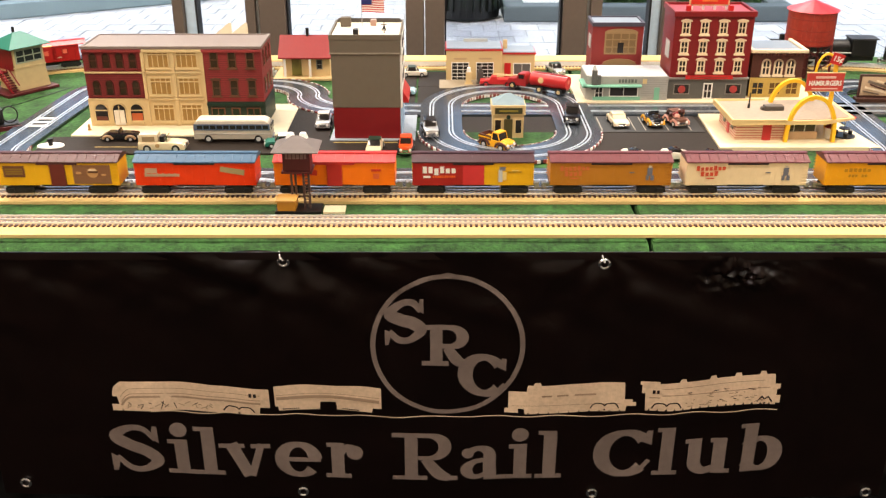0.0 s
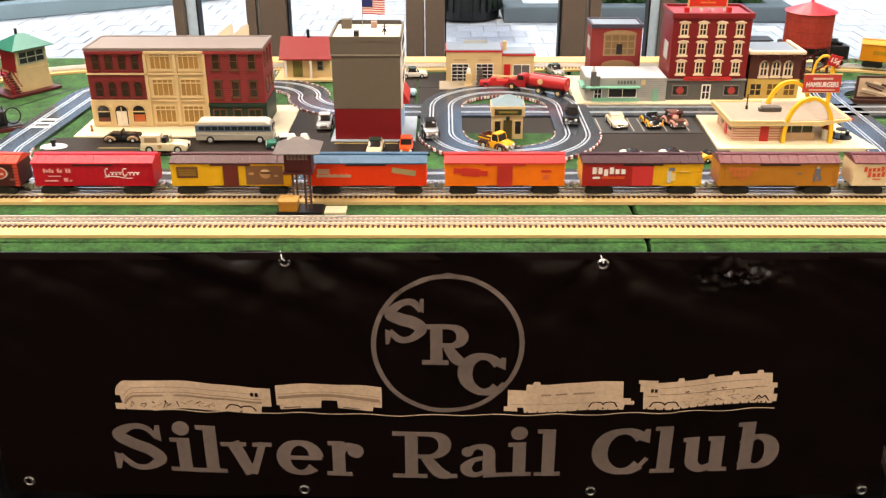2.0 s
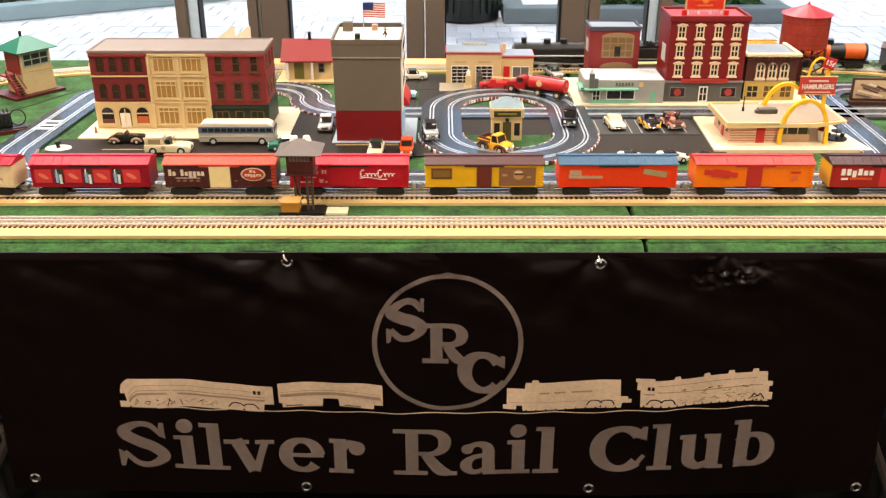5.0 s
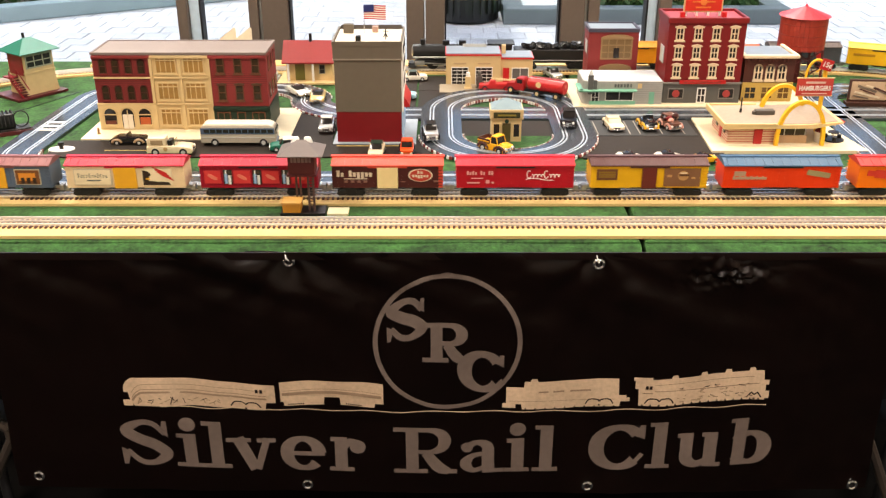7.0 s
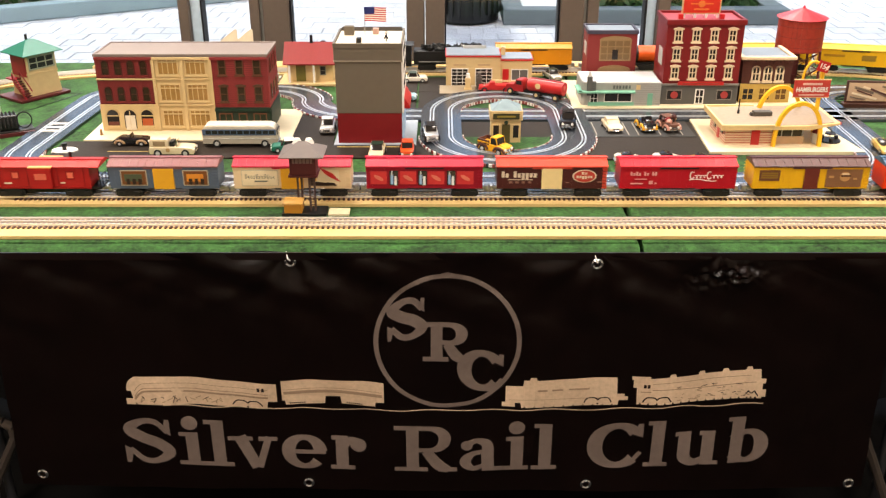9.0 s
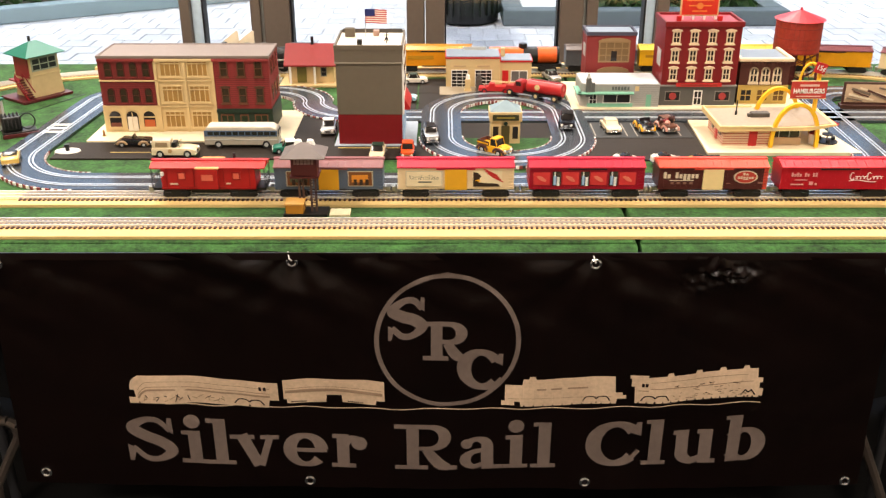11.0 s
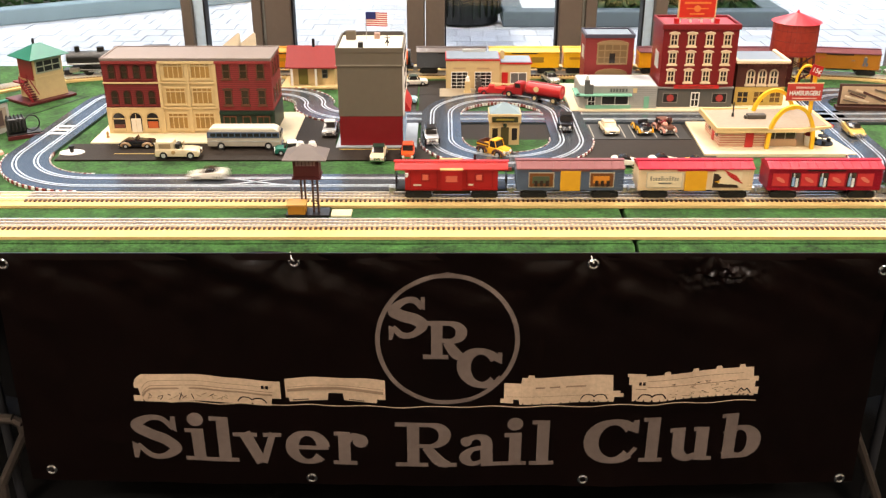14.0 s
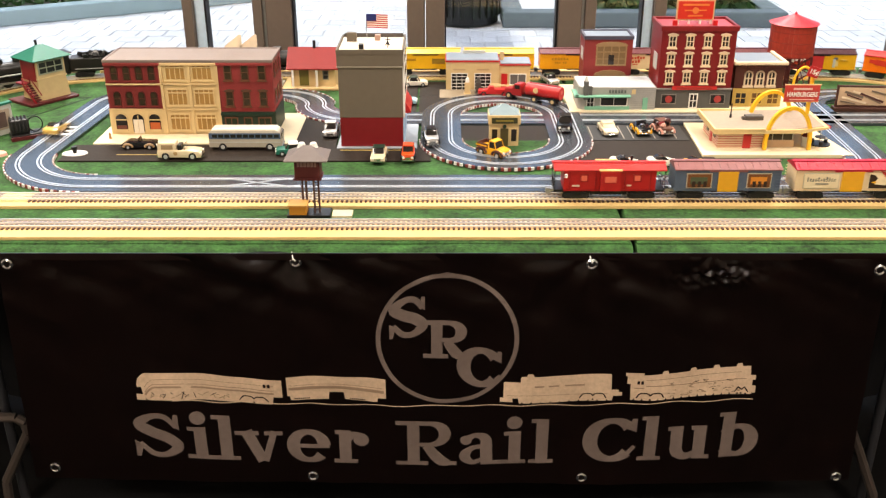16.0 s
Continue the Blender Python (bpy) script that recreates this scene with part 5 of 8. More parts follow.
        tagged(part("gap_print", dark.bm, GAP, ob, "black printed gaps"), kind="stuff")

    silhouette(-0.628, -0.332, 0.416, 0.488, "streamliner")
    silhouette(-0.322, -0.118, 0.416, 0.482, "coach")
    silhouette(0.125, 0.362, 0.414, 0.488, "tender")
    silhouette(0.378, 0.634, 0.426, 0.504, "steamer")
    pen = Pen()
    pen.band([(-0.56 + 0.02 * i, 0.408 + 0.05 * (-0.56 + 0.02 * i) ** 2 + 0.002 * math.sin(i), 0.0020) for i in range(61)], False)
    part("print_line", pen.bm, CREAMINK, t, "thin cream printed line")


build_banner()


# ---- model buildings ----
def window(parent, x, z, w, h, y, frame_m, pane_m, bars=(1, 1), fw=0.0022, arch=False, sill=None, hood=None, name="window", proud=0.0016):
    """A window in a wall facing -y: frame, glazing bars, recessed pane, and a sill or hood if given."""
    bm = B()
    if arch:
        n = 10
        out = [(x - w / 2, z)] + [(x - w / 2 * math.cos(math.pi * i / n), z + h - w / 2 + w / 2 * math.sin(math.pi * i / n)) for i in range(n + 1)] + [(x + w / 2, z)]
        for a, b in zip(out, out[1:]):
            d = Vector((b[0] - a[0], 0, b[1] - a[1]))
            m = Matrix.Translation((a[0], y, a[1])) @ Matrix.Rotation(-math.atan2(d.z, d.x), 4, "Y")
            box(bm, -fw / 3, d.length + fw / 3, -proud, 0.0005, -fw / 2, fw / 2, m=m)
        box(bm, x - w / 2, x + w / 2, y - proud, y + 0.0005, z - fw / 2, z + fw / 2)
    else:
        for a, b, c0, d in ((x - w / 2, x - w / 2 + fw, z, z + h), (x + w / 2 - fw, x + w / 2, z, z + h), (x - w / 2 + fw, x + w / 2 - fw, z, z + fw), (x - w / 2 + fw, x + w / 2 - fw, z + h - fw, z + h)):
            box(bm, a, b, y - proud, y + 0.0005, c0, d)
    for i in range(1, bars[0]):
        u = x - w / 2 + w * i / bars[0]
        box(bm, u - fw / 3, u + fw / 3, y - proud * 0.8, y + 0.0005, z, z + h * (0.97 if not arch else 0.9))
    for i in range(1, bars[1]):
        v = z + h * i / bars[1]
        box(bm, x - w / 2, x + w / 2, y - proud * 0.8, y + 0.0005, v - fw / 3, v + fw / 3)
    fr = part(name, bm, frame_m, parent)
    if arch:
        pb = prism(B(), out, y - 0.0006, y + 0.0004, "y")
    else:
        pb = box(B(), x - w / 2 + fw * 0.5, x + w / 2 - fw * 0.5, y - 0.0006, y + 0.0004, z + fw * 0.5, z + h - fw * 0.5)
    part("pane", pb, pane_m, fr)
    if sill:
        part("sill", box(B(), x - w / 2 - fw, x + w / 2 + fw, y - proud * 2, y, z - fw * 1.3, z), sill, fr)
    if hood:
        part("hood", prism(B(), [(x - w / 2 - fw * 1.4, z + h), (x + w / 2 + fw * 1.4, z + h), (x + w / 2 + fw, z + h + fw), (x, z + h + fw * 2.2), (x - w / 2 - fw, z + h + fw)], y - proud * 2, y, "y"), hood, fr)
    return fr


def courses(parent, x0, x1, z0, z1, y, material, step=0.0052):
    """Fine moulded joint lines across a wall."""
    bm, z = B(), z0 + step
    while z < z1:
        vs = [bm.verts.new(p) for p in ((x0, y - 0.0003, z - 0.0004), (x1, y - 0.0003, z - 0.0004), (x1, y - 0.0003, z + 0.0004), (x0, y - 0.0003, z + 0.0004))]
        bm.faces.new(vs)
        z += step
    tagged(part("course_relief", bm, material, parent), kind="stuff")


def row_building():
    t = thing("row_building", "three-storey model row of red brick and cream shop fronts", "model building", pose(-0.645, 0.612, TOP + 0.006))
    w, D, H = 0.2125, 0.135, 0.190
    a, b = -w, w
    x1, x2 = -w + 0.142, -w + 0.284
    RUST = mat("rust_window_frame", (0.15, 0.062, 0.030), 0.5)
    OLIVE_P = mat("olive_pane", (0.045, 0.030, 0.014), 0.25, vary=0.4, grain=90)
    mort = mat("brick_joint", (0.09, 0.014, 0.014), 0.7)
    for nm, p, q, m, lab in (("dark_brick_house", a, x1, BRICK_D, "dark red brick house front"), ("cream_house", x1, x2, CREAM, "cream house front"), ("red_brick_house", x2, b, BRICK_R, "red brick house front")):
        part(nm, box(B(), p, q, 0.0, D, 0, H), m, t, lab)
    courses(t, a, x1, 0.065, H, 0, mort), courses(t, x2, b, 0.065, H, 0, mort)
    gf = part("ground_floor_front", box(B(), a - 0.001, x1, -0.003, 0.0, 0, 0.064), CREAM, t, "cream arcaded shop front")
    part("shop_front", box(B(), x2, b + 0.001, -0.003, 0.0, 0, 0.060), DGREEN, t, "dark green shop front")
    part("side_shop_front", box(B(), b, b + 0.002, 0.0, D, 0, 0.060), DGREEN, t, "dark green shop side")
    part("roof", box(B(), a + 0.004, b - 0.004, 0.004, D - 0.004, H, H + 0.003), GREYROOF, t)
    bm = B()
    for k in ((a - 0.002, b + 0.002, -0.003, 0.003), (a - 0.002, b + 0.002, D - 0.003, D + 0.002), (a - 0.002, a + 0.004, 0.003, D - 0.003), (b - 0.004, b + 0.002, 0.003, D - 0.003)):
        box(bm, *k, H - 0.002, H + 0.005, 0.0008)
    part("parapet", bm, GREYROOF, t)
    for z in (0.064, 0.130):
        part("string_course", box(B(), a - 0.001, x2, -0.004, 0.0, z, z + 0.004, 0.0006), CREAM, t)
    part("cornice", box(B(), a, x1, -0.005, 0, H - 0.010, H - 0.003, 0.001), BRICK_D, t)
    part("cornice", box(B(), x1, x2, -0.005, 0, H - 0.010, H - 0.003, 0.001), CREAM, t)
    part("cornice", box(B(), x2, b, -0.005, 0, H - 0.010, H - 0.003, 0.001), BRICK_R, t)
    for z in (0.076, 0.142):
        for i in range(4):
            window(t, a + 0.024 + i * 0.0315, z, 0.0165, 0.036, 0, mat("brown_red_frame", (0.11, 0.030, 0.018), 0.5), OLIVE_P, (1, 2), arch=True, sill=BRICK_D, proud=0.0022)
    for i in range(3):
        xc = a + 0.028 + i * 0.043
        fr = window(t, xc, 0.006, 0.033, 0.050, -0.003, CREAM, DKPANE, (2 if i == 1 else 1, 1), arch=True, fw=0.003)
        if i == 1:
            for q in (-0.0065, 0.0065):
                part("door_leaf", box(B(), xc + q - 0.006, xc + q + 0.006, -0.0056, -0.0036, 0.003, 0.040, 0.0005), mat("white_door", (0.74, 0.66, 0.54), 0.45), fr, "white shop door leaf")
        else:
            part("stall_riser", box(B(), xc - 0.0145, xc + 0.0145, -0.0056, -0.0036, 0.006, 0.014, 0.0005), CREAM, fr)
            part("shop_display", box(B(), xc - 0.013, xc + 0.013, -0.0050, -0.0036, 0.014, 0.024 if i == 0 else 0.032), mat("maroon_display", (0.16, 0.05, 0.03), 0.4) if i == 0 else mat("orange_shop_pane", (0.45, 0.12, 0.04), 0.3), fr)
            part("transom", box(B(), xc - 0.015, xc + 0.015, -0.0054, -0.0036, 0.038, 0.0405), CREAM, fr)
    for z in (0.010, 0.076, 0.142):
        for i in range(2):
            wn = window(t, x1 + 0.037 + i * 0.068, z, 0.052, 0.044, 0, CREAM, WARMPANE, (4, 1), fw=0.0028, sill=CREAM)
            part("transom", box(B(), x1 + 0.037 + i * 0.068 - 0.026, x1 + 0.037 + i * 0.068 + 0.026, -0.0022, 0, z + 0.032, z + 0.0345), CREAM, wn)
    part("pilaster", box(B(), x1 - 0.003, x1 + 0.004, -0.004, 0, 0.0, H - 0.01), CREAM, t)
    part("pilaster", box(B(), x2 - 0.004, x2 + 0.003, -0.004, 0, 0.0, H - 0.01), CREAM, t)
    part("pilaster", box(B(), (x1 + x2) / 2 - 0.004, (x1 + x2) / 2 + 0.004, -0.0035, 0, 0.0, H - 0.01), CREAM, t)
    for z in (0.074, 0.142):
        for i in range(3):
            window(t, x2 + 0.028 + i * 0.043, z, 0.020, 0.040, 0, RUST, OLIVE_P, (1, 2), fw=0.0024, hood=mat("olive_hood", (0.11, 0.055, 0.028), 0.5), sill=RUST, proud=0.0022)
    for i, w2 in enumerate((0.034, 0.022, 0.034)):
        xc = x2 + 0.028 + i * 0.043
        fr = window(t, xc, 0.006, w2, 0.040, -0.003, RUST, mat("green_shop_pane", (0.035, 0.05, 0.03), 0.15), (2 if i != 1 else 1, 1), fw=0.003)
        part("shop_display", box(B(), xc - w2 * 0.36, xc + w2 * 0.36, -0.0048, -0.0036, 0.010, 0.020), mat("orange_shop_pane", (0.45, 0.12, 0.04), 0.3) if i != 1 else CREAM, fr)
    part("shop_fascia", box(B(), x2 + 0.002, b, -0.006, -0.003, 0.050, 0.058, 0.0006), DGREEN, t, "dark green fascia board")
    # end wall windows
    for z in (0.074, 0.142):
        for y in (0.03, 0.068, 0.106):
            bm = box(B(), b, b + 0.0016, y - 0.009, y + 0.009, z, z + 0.04)
            o = part("side_window", bm, RUST, t)
            part("pane", box(B(), b + 0.0016, b + 0.0022, y - 0.0065, y + 0.0065, z + 0.003, z + 0.037), mat("brown_pane", (0.10, 0.035, 0.025), 0.2), o)
    single("sidewalk_plate", box(B(), -0.885, -0.375, 0.535, 0.80, TOP + 0.001, TOP + 0.006, 0.001), PLATE, "cream sidewalk plate under the row buildings", "sidewalk")
    single("hydrant", cyl(cyl(cyl(B(), 0, 0, 0, 0.012, 0.003), 0, 0, 0.012, 0.016, 0.0035, 0.001), 0, 0, 0, 0.002, 0.0045), mat("brass_figure", (0.35, 0.2, 0.08), 0.5), "small brown hydrant on the sidewalk plate", "hydrant", pose(-0.853, 0.575, TOP + 0.006))


def tower_building():
    t = thing("tower_building", "tall taupe model building with red base and roof terrace", "model building", pose(-0.1765, 0.511, TOP + 0.003))
    w, D, H = 0.0785, 0.166, 0.242
    part("base_storey", box(B(), -w + 0.001, w - 0.001, 0, D, 0, 0.078), DRED, t, "plain deep red ground storey")
    part("shaft", box(B(), -w, w, -0.001, D, 0.078, 0.206, 0.0006), TAUPE, t, "taupe upper wall")
    part("top_storey", box(B(), -w - 0.002, w + 0.002, -0.003, D + 0.002, 0.206, H - 0.004, 0.0008), TAUPE, t, "taupe top storey")
    part("joint_band", box(B(), -w - 0.003, w + 0.003, -0.004, D, 0.203, 0.2065, 0.0006), mat("taupe_light", (0.30, 0.26, 0.20), 0.6), t)
    part("roof_deck", box(B(), -w + 0.002, w - 0.002, 0.002, D - 0.002, H - 0.004, H), mat("pale_roof_deck", (0.72, 0.64, 0.52), 0.6), t, "pale cream roof deck")
    bm = B()
    for k in ((-w - 0.003, w + 0.003, -0.004, 0.0), (-w - 0.003, w + 0.003, D - 0.004, D + 0.003), (-w - 0.003, -w + 0.001, 0.0, D - 0.004), (w - 0.001, w + 0.003, 0.0, D - 0.004)):
        box(bm, *k, H - 0.006, H + 0.005)
    part("parapet", bm, TAUPE, t)
    part("rear_cap", box(B(), -w + 0.004, w - 0.004, D - 0.008, D - 0.0045, H, H + 0.010), mat("dark_cap", (0.09, 0.08, 0.07), 0.5), t, "dark rear parapet cap")
    for x, y, a, h, m in ((-0.052, 0.115, 0.012, 0.022, TAUPE), (0.012, 0.125, 0.007, 0.014, mat("pinkish_box", (0.45, 0.30, 0.24), 0.6)), (-0.022, 0.03, 0.006, 0.012, BLACK)):
        part("roof_hatch", box(B(), x - a, x + a, y - 0.008, y + 0.008, H, H + h, 0.001), m, t)
    bm = B()
    rod(bm, (0.042, 0.04, H), (0.042, 0.04, H + 0.026), 0.0012), rod(bm, (0.035, 0.04, H + 0.02), (0.049, 0.04, H + 0.02), 0.001), rod(bm, (0.037, 0.04, H + 0.006), (0.042, 0.04, H + 0.016), 0.0015), rod(bm, (0.046, 0.04, H + 0.006), (0.042, 0.04, H + 0.016), 0.0015)
    part("roof_aerial", bm, BLACK, t, "small black roof aerial")
    part("side_front", box(B(), w, w + 0.004, 0.0, D, 0.078, 0.236), WHITE, t, "white street front on the side")
    part("side_awning", prism(B(), [(w, 0.115), (w + 0.018, 0.085), (w + 0.018, 0.081), (w, 0.081)], 0.03, D - 0.02), RED, t, "red awning")
    for z in (0.13, 0.17, 0.21):
        for y in (0.03, 0.07, 0.11):
            part("side_window", box(B(), w + 0.004, w + 0.0048, y, y + 0.022, z, z + 0.02), DKPANE, t)
    part("side_shop", box(B(), w - 0.001, w + 0.002, 0.0, D, 0.004, 0.077), mat("pale_blue_shop", (0.36, 0.48, 0.62), 0.5), t, "pale blue shop front")
    f = thing("toy_flag", "small striped flag with a blue corner on a pole", "flag", pose(-0.190, 0.62, TOP + 0.003 + H))
    part("pole", rod(B(), (0, 0, 0), (0, 0, 0.068), 0.0009), STEEL, f)
    for i in range(13):
        bm, n, z0 = B(), 8, 0.034 + i * 0.0026
        for k in range(n):
            x0, x1 = 0.053 * k / n, 0.053 * (k + 1) / n
            wv = lambda x: 0.003 * math.sin(x * 110)
            box(bm, x0, x1, (wv(x0) + wv(x1)) / 2 - 0.0004, (wv(x0) + wv(x1)) / 2 + 0.0004, z0 - x0 * 0.02, z0 + 0.0026 - x0 * 0.02)
        part("stripe", bm, RED if i % 2 == 0 else WHITE, f)
    part("canton", box(B(), 0.0, 0.024, -0.0012, 0.0036, 0.0515, 0.068), mat("flag_blue", (0.02, 0.03, 0.15), 0.6), f, "dark blue corner field")
    single("sidewalk_plate", box(B(), -0.265, -0.065, 0.497, 0.70, TOP + 0.004, TOP + 0.0065, 0.001), mat("grey_plate", (0.33, 0.36, 0.40), 0.6), "grey-blue plate under the tall building", "sidewalk")


def hip_roof(bm, x0, x1, y0, y1, z, h, over, ridge=0.0):
    x0, x1, y0, y1 = x0 - over, x1 + over, y0 - over, y1 + over
    cx, cy = (x0 + x1) / 2, (y0 + y1) / 2
    base = [bm.verts.new(p) for p in ((x0, y0, z), (x1, y0, z), (x1, y1, z), (x0, y1, z))]
    top = [bm.verts.new((cx - ridge, cy, z + h)), bm.verts.new((cx + ridge, cy, z + h))]
    low = [bm.verts.new((v.co.x, v.co.y, z - 0.002)) for v in base]
    bm.faces.new((base[0], base[1], top[1], top[0])), bm.faces.new((base[1], base[2], top[1])), bm.faces.new((base[2], base[3], top[0], top[1])), bm.faces.new((base[3], base[0], top[0]))
    bm.faces.new(low)
    for i in range(4):
        bm.faces.new((base[i], base[(i + 1) % 4], low[(i + 1) % 4], low[i]))
    bmesh.ops.recalc_face_normals(bm, faces=bm.faces)
    return bm


def service_station():
    t = thing("service_station", "cream model service station with red trim and two garage doors", "model building", pose(0.009, 1.044, TOP + 0.002))
    part("garage_wall", box(B(), 0, 0.158, 0, 0.10, 0, 0.088, 0.0008), CREAM, t)
    part("office_wall", box(B(), 0.158, 0.252, 0.008, 0.09, 0, 0.076, 0.0008), CREAM, t)
    for x0, x1, y0, y1, z in ((-0.002, 0.160, -0.002, 0.102, 0.088), (0.160, 0.255, 0.005, 0.092, 0.076)):
        part("red_trim", box(B(), x0, x1, y0, y1, z - 0.001, z + 0.003), RED, t)
        part("roof", box(B(), x0 + 0.003, x1 - 0.003, y0 + 0.003, y1 - 0.003, z + 0.003, z + 0.0055), SLATE, t)
    for x in (0.040, 0.110):
        window(t, x, 0.002, 0.050, 0.052, 0, WHITE, DKPANE, (3, 5), fw=0.002, name="garage_door")
        part("name_bar", box(B(), x - 0.018, x + 0.018, -0.001, 0, 0.062, 0.067), mat("tan_bar", (0.5, 0.36, 0.2), 0.5), t)
    part("door", box(B(), 0.166, 0.184, 0.0065, 0.008, 0, 0.050), RED, t)
    window(t, 0.216, 0.016, 0.050, 0.034, 0.008, WHITE, mat("grey_pane", (0.16, 0.15, 0.14), 0.15), (2, 1))
    part("chimney", box(B(), 0.163, 0.175, 0.05, 0.062, 0.080, 0.106), CREAM, t)
    part("rear_sign", box(B(), 0.05, 0.12, 0.085, 0.088, 0.093, 0.102), LGREY, t)
    single("forecourt", box(B(), -0.01, 0.29, 0.955, 1.043, TOP + 0.0045, TOP + 0.006), mat("forecourt_tan", (0.33, 0.27, 0.19), 0.6), "tan forecourt plate of the service station", "pavement")
    pump = thing("fuel_pump", "small cream toy fuel pump with round top", "fuel pump", pose(0.072, 1.0, TOP + 0.006), "fuel pumps")
    part("pump_body", box(B(), -0.008, 0.008, -0.006, 0.006, 0, 0.034, 0.002), CREAM, pump)
    part("globe", cyl(B(), 0, 0, 0.034, 0.046, 0.006, 0.005), WHITE, pump)
    part("foot", box(B(), -0.011, 0.011, -0.009, 0.009, 0, 0.003), CREAM, pump)
    q = copy_thing(pump, pose(0.105, 1.005, TOP + 0.006))
    tagged(q, "small dark grey toy fuel pump with round top")
    for ch in q.children:
        ch.data = ch.data.copy()
        ch.data.materials[0] = mat("dark_grey_pump", (0.10, 0.09, 0.08), 0.5)


def depot():
    t = thing("depot", "small cream model depot with a red gabled roof", "model building", pose(-0.40, 1.075, TOP + 0.002))
    part("platform", box(B(), -0.085, 0.085, -0.03, 0.10, 0, 0.007, 0.001), CREAM, t, "cream platform")
    part("wall_shell", prism(B(), [(0.0, 0.007), (0.085, 0.007), (0.085, 0.066), (0.0425, 0.102), (0.0, 0.066)], -0.06, 0.075, "x"), CREAM, t)
    bm = B()
    prism(bm, [(-0.020, 0.060), (-0.020, 0.064), (0.0425, 0.116), (0.105, 0.064), (0.105, 0.060), (0.0425, 0.111)], -0.070, 0.085, "x")
    part("roof", bm, mat("red_shingle", (0.26, 0.02, 0.02), 0.5, grain=300, vary=0.2), t, "red gabled roof")
    part("chimney", box(B(), 0.006, 0.014, 0.038, 0.046, 0.112, 0.136), BLACK, t)
    part("door", box(B(), -0.034, -0.006, -0.002, 0, 0.008, 0.056), mat("olive_door", (0.16, 0.14, 0.03), 0.5), t)
    window(t, 0.045, 0.026, 0.018, 0.028, 0, mat("grey_frame", (0.25, 0.25, 0.2), 0.5), DKPANE, (1, 2))
    for x in (-0.052, 0.02):
        part("corner_post", box(B(), x - 0.003, x + 0.003, -0.018, -0.013, 0.007, 0.062), WHITE, t)


def diner():
    t = thing("diner", "pale grey model corner store with mint green awning", "model building", pose(0.376, 0.812, TOP + 0.012))
    outline = [(0.02, 0.0)] + [(0.02 + 0.0 - 0.02 * math.sin(math.pi / 2 * i / 6), 0.02 - 0.02 * math.cos(math.pi / 2 * i / 6)) for i in range(1, 7)] + [(0.0, 0.12), (0.213, 0.12), (0.213, 0.0)]
    part("wall_shell", prism(B(), outline, 0, 0.062, "z"), mat("store_grey", (0.37, 0.36, 0.33), 0.5), t, "pale grey moulded walls")
    part("roof", prism(B(), [(x * 0.97 + 0.003, y * 0.96 + 0.002) for x, y in outline], 0.062, 0.0645, "z"), mat("pale_roof", (0.66, 0.66, 0.66), 0.5), t)
    part("awning", box(box(B(), -0.012, 0.142, -0.018, 0.0, 0.038, 0.043, 0.0015), -0.014, 0.0, -0.018, 0.06, 0.038, 0.043, 0.0015), MINT, t, "mint green awning")
    part("plinth", box(B(), 0.018, 0.142, -0.002, 0, 0, 0.010), MINT, t)
    window(t, 0.098, 0.010, 0.076, 0.027, 0, WHITE, DKPANE, (2, 1))
    window(t, 0.033, 0.004, 0.022, 0.032, 0, WHITE, DKPANE, (2, 2), name="entrance")
    part("side_door", box(B(), 0.178, 0.192, -0.0015, 0, 0, 0.034), MINT, t, "mint green door")
    part("pylon", box(box(B(), 0.012, 0.026, -0.010, 0.004, 0.030, 0.082, 0.002), 0.026, 0.036, -0.008, 0.004, 0.04, 0.068, 0.001), mat("dark_pylon", (0.13, 0.13, 0.12), 0.5), t, "dark grey sign pylon")
    part("pylon_cap", cyl(B(), 0.018, -0.003, 0.082, 0.094, 0.006, 0.003), LGREY, t)
    for i, (x, w) in enumerate(((0.086, 0.005), (0.094, 0.005), (0.102, 0.006), (0.111, 0.005), (0.119, 0.006), (0.128, 0.005))):
        part("sign_bar", box(B(), x - w / 2, x + w / 2, -0.0012, 0, 0.047, 0.056), mat("sign_grey", (0.14, 0.14, 0.13), 0.5), t)
    part("poster", box(B(), 0.146, 0.157, -0.001, 0, 0.044, 0.057), CREAM, t)
    courses(t, 0.145, 0.212, 0.0, 0.06, 0.0, mat("grey_joint", (0.26, 0.25, 0.23), 0.6), 0.006)
    t = thing("warehouse", "narrow dark red model building with an arched upper window", "model building", pose(0.405, 0.955, TOP + 0.012))
    part("wall_shell", box(B(), 0, 0.138, 0, 0.09, 0, 0.168), BRICK_D, t)
    part("roof", box(B(), 0.005, 0.133, 0.005, 0.085, 0.168, 0.171), SLATE, t)
    bm = B()
    for k in ((-0.002, 0.14, -0.003, 0.004), (-0.002, 0.14, 0.086, 0.092), (-0.002, 0.004, 0.004, 0.086), (0.134, 0.14, 0.004, 0.086)):
        box(bm, *k, 0.164, 0.174)
    part("parapet", bm, mat("slate_parapet", (0.075, 0.068, 0.095), 0.5), t, "dark slate parapet")
    tan = mat("tan_frame", (0.30, 0.20, 0.10), 0.5)
    window(t, 0.078, 0.088, 0.088, 0.060, 0, tan, mat("tan_pane", (0.20, 0.13, 0.06), 0.3), (4, 3), fw=0.004)
    part("arch_head", prism(B(), [(0.032, 0.146)] + [(0.078 - 0.046 * math.cos(math.pi * i / 10), 0.146 + 0.012 * math.sin(math.pi * i / 10)) for i in range(11)] + [(0.124, 0.146)], -0.003, 0, "y"), tan, t)
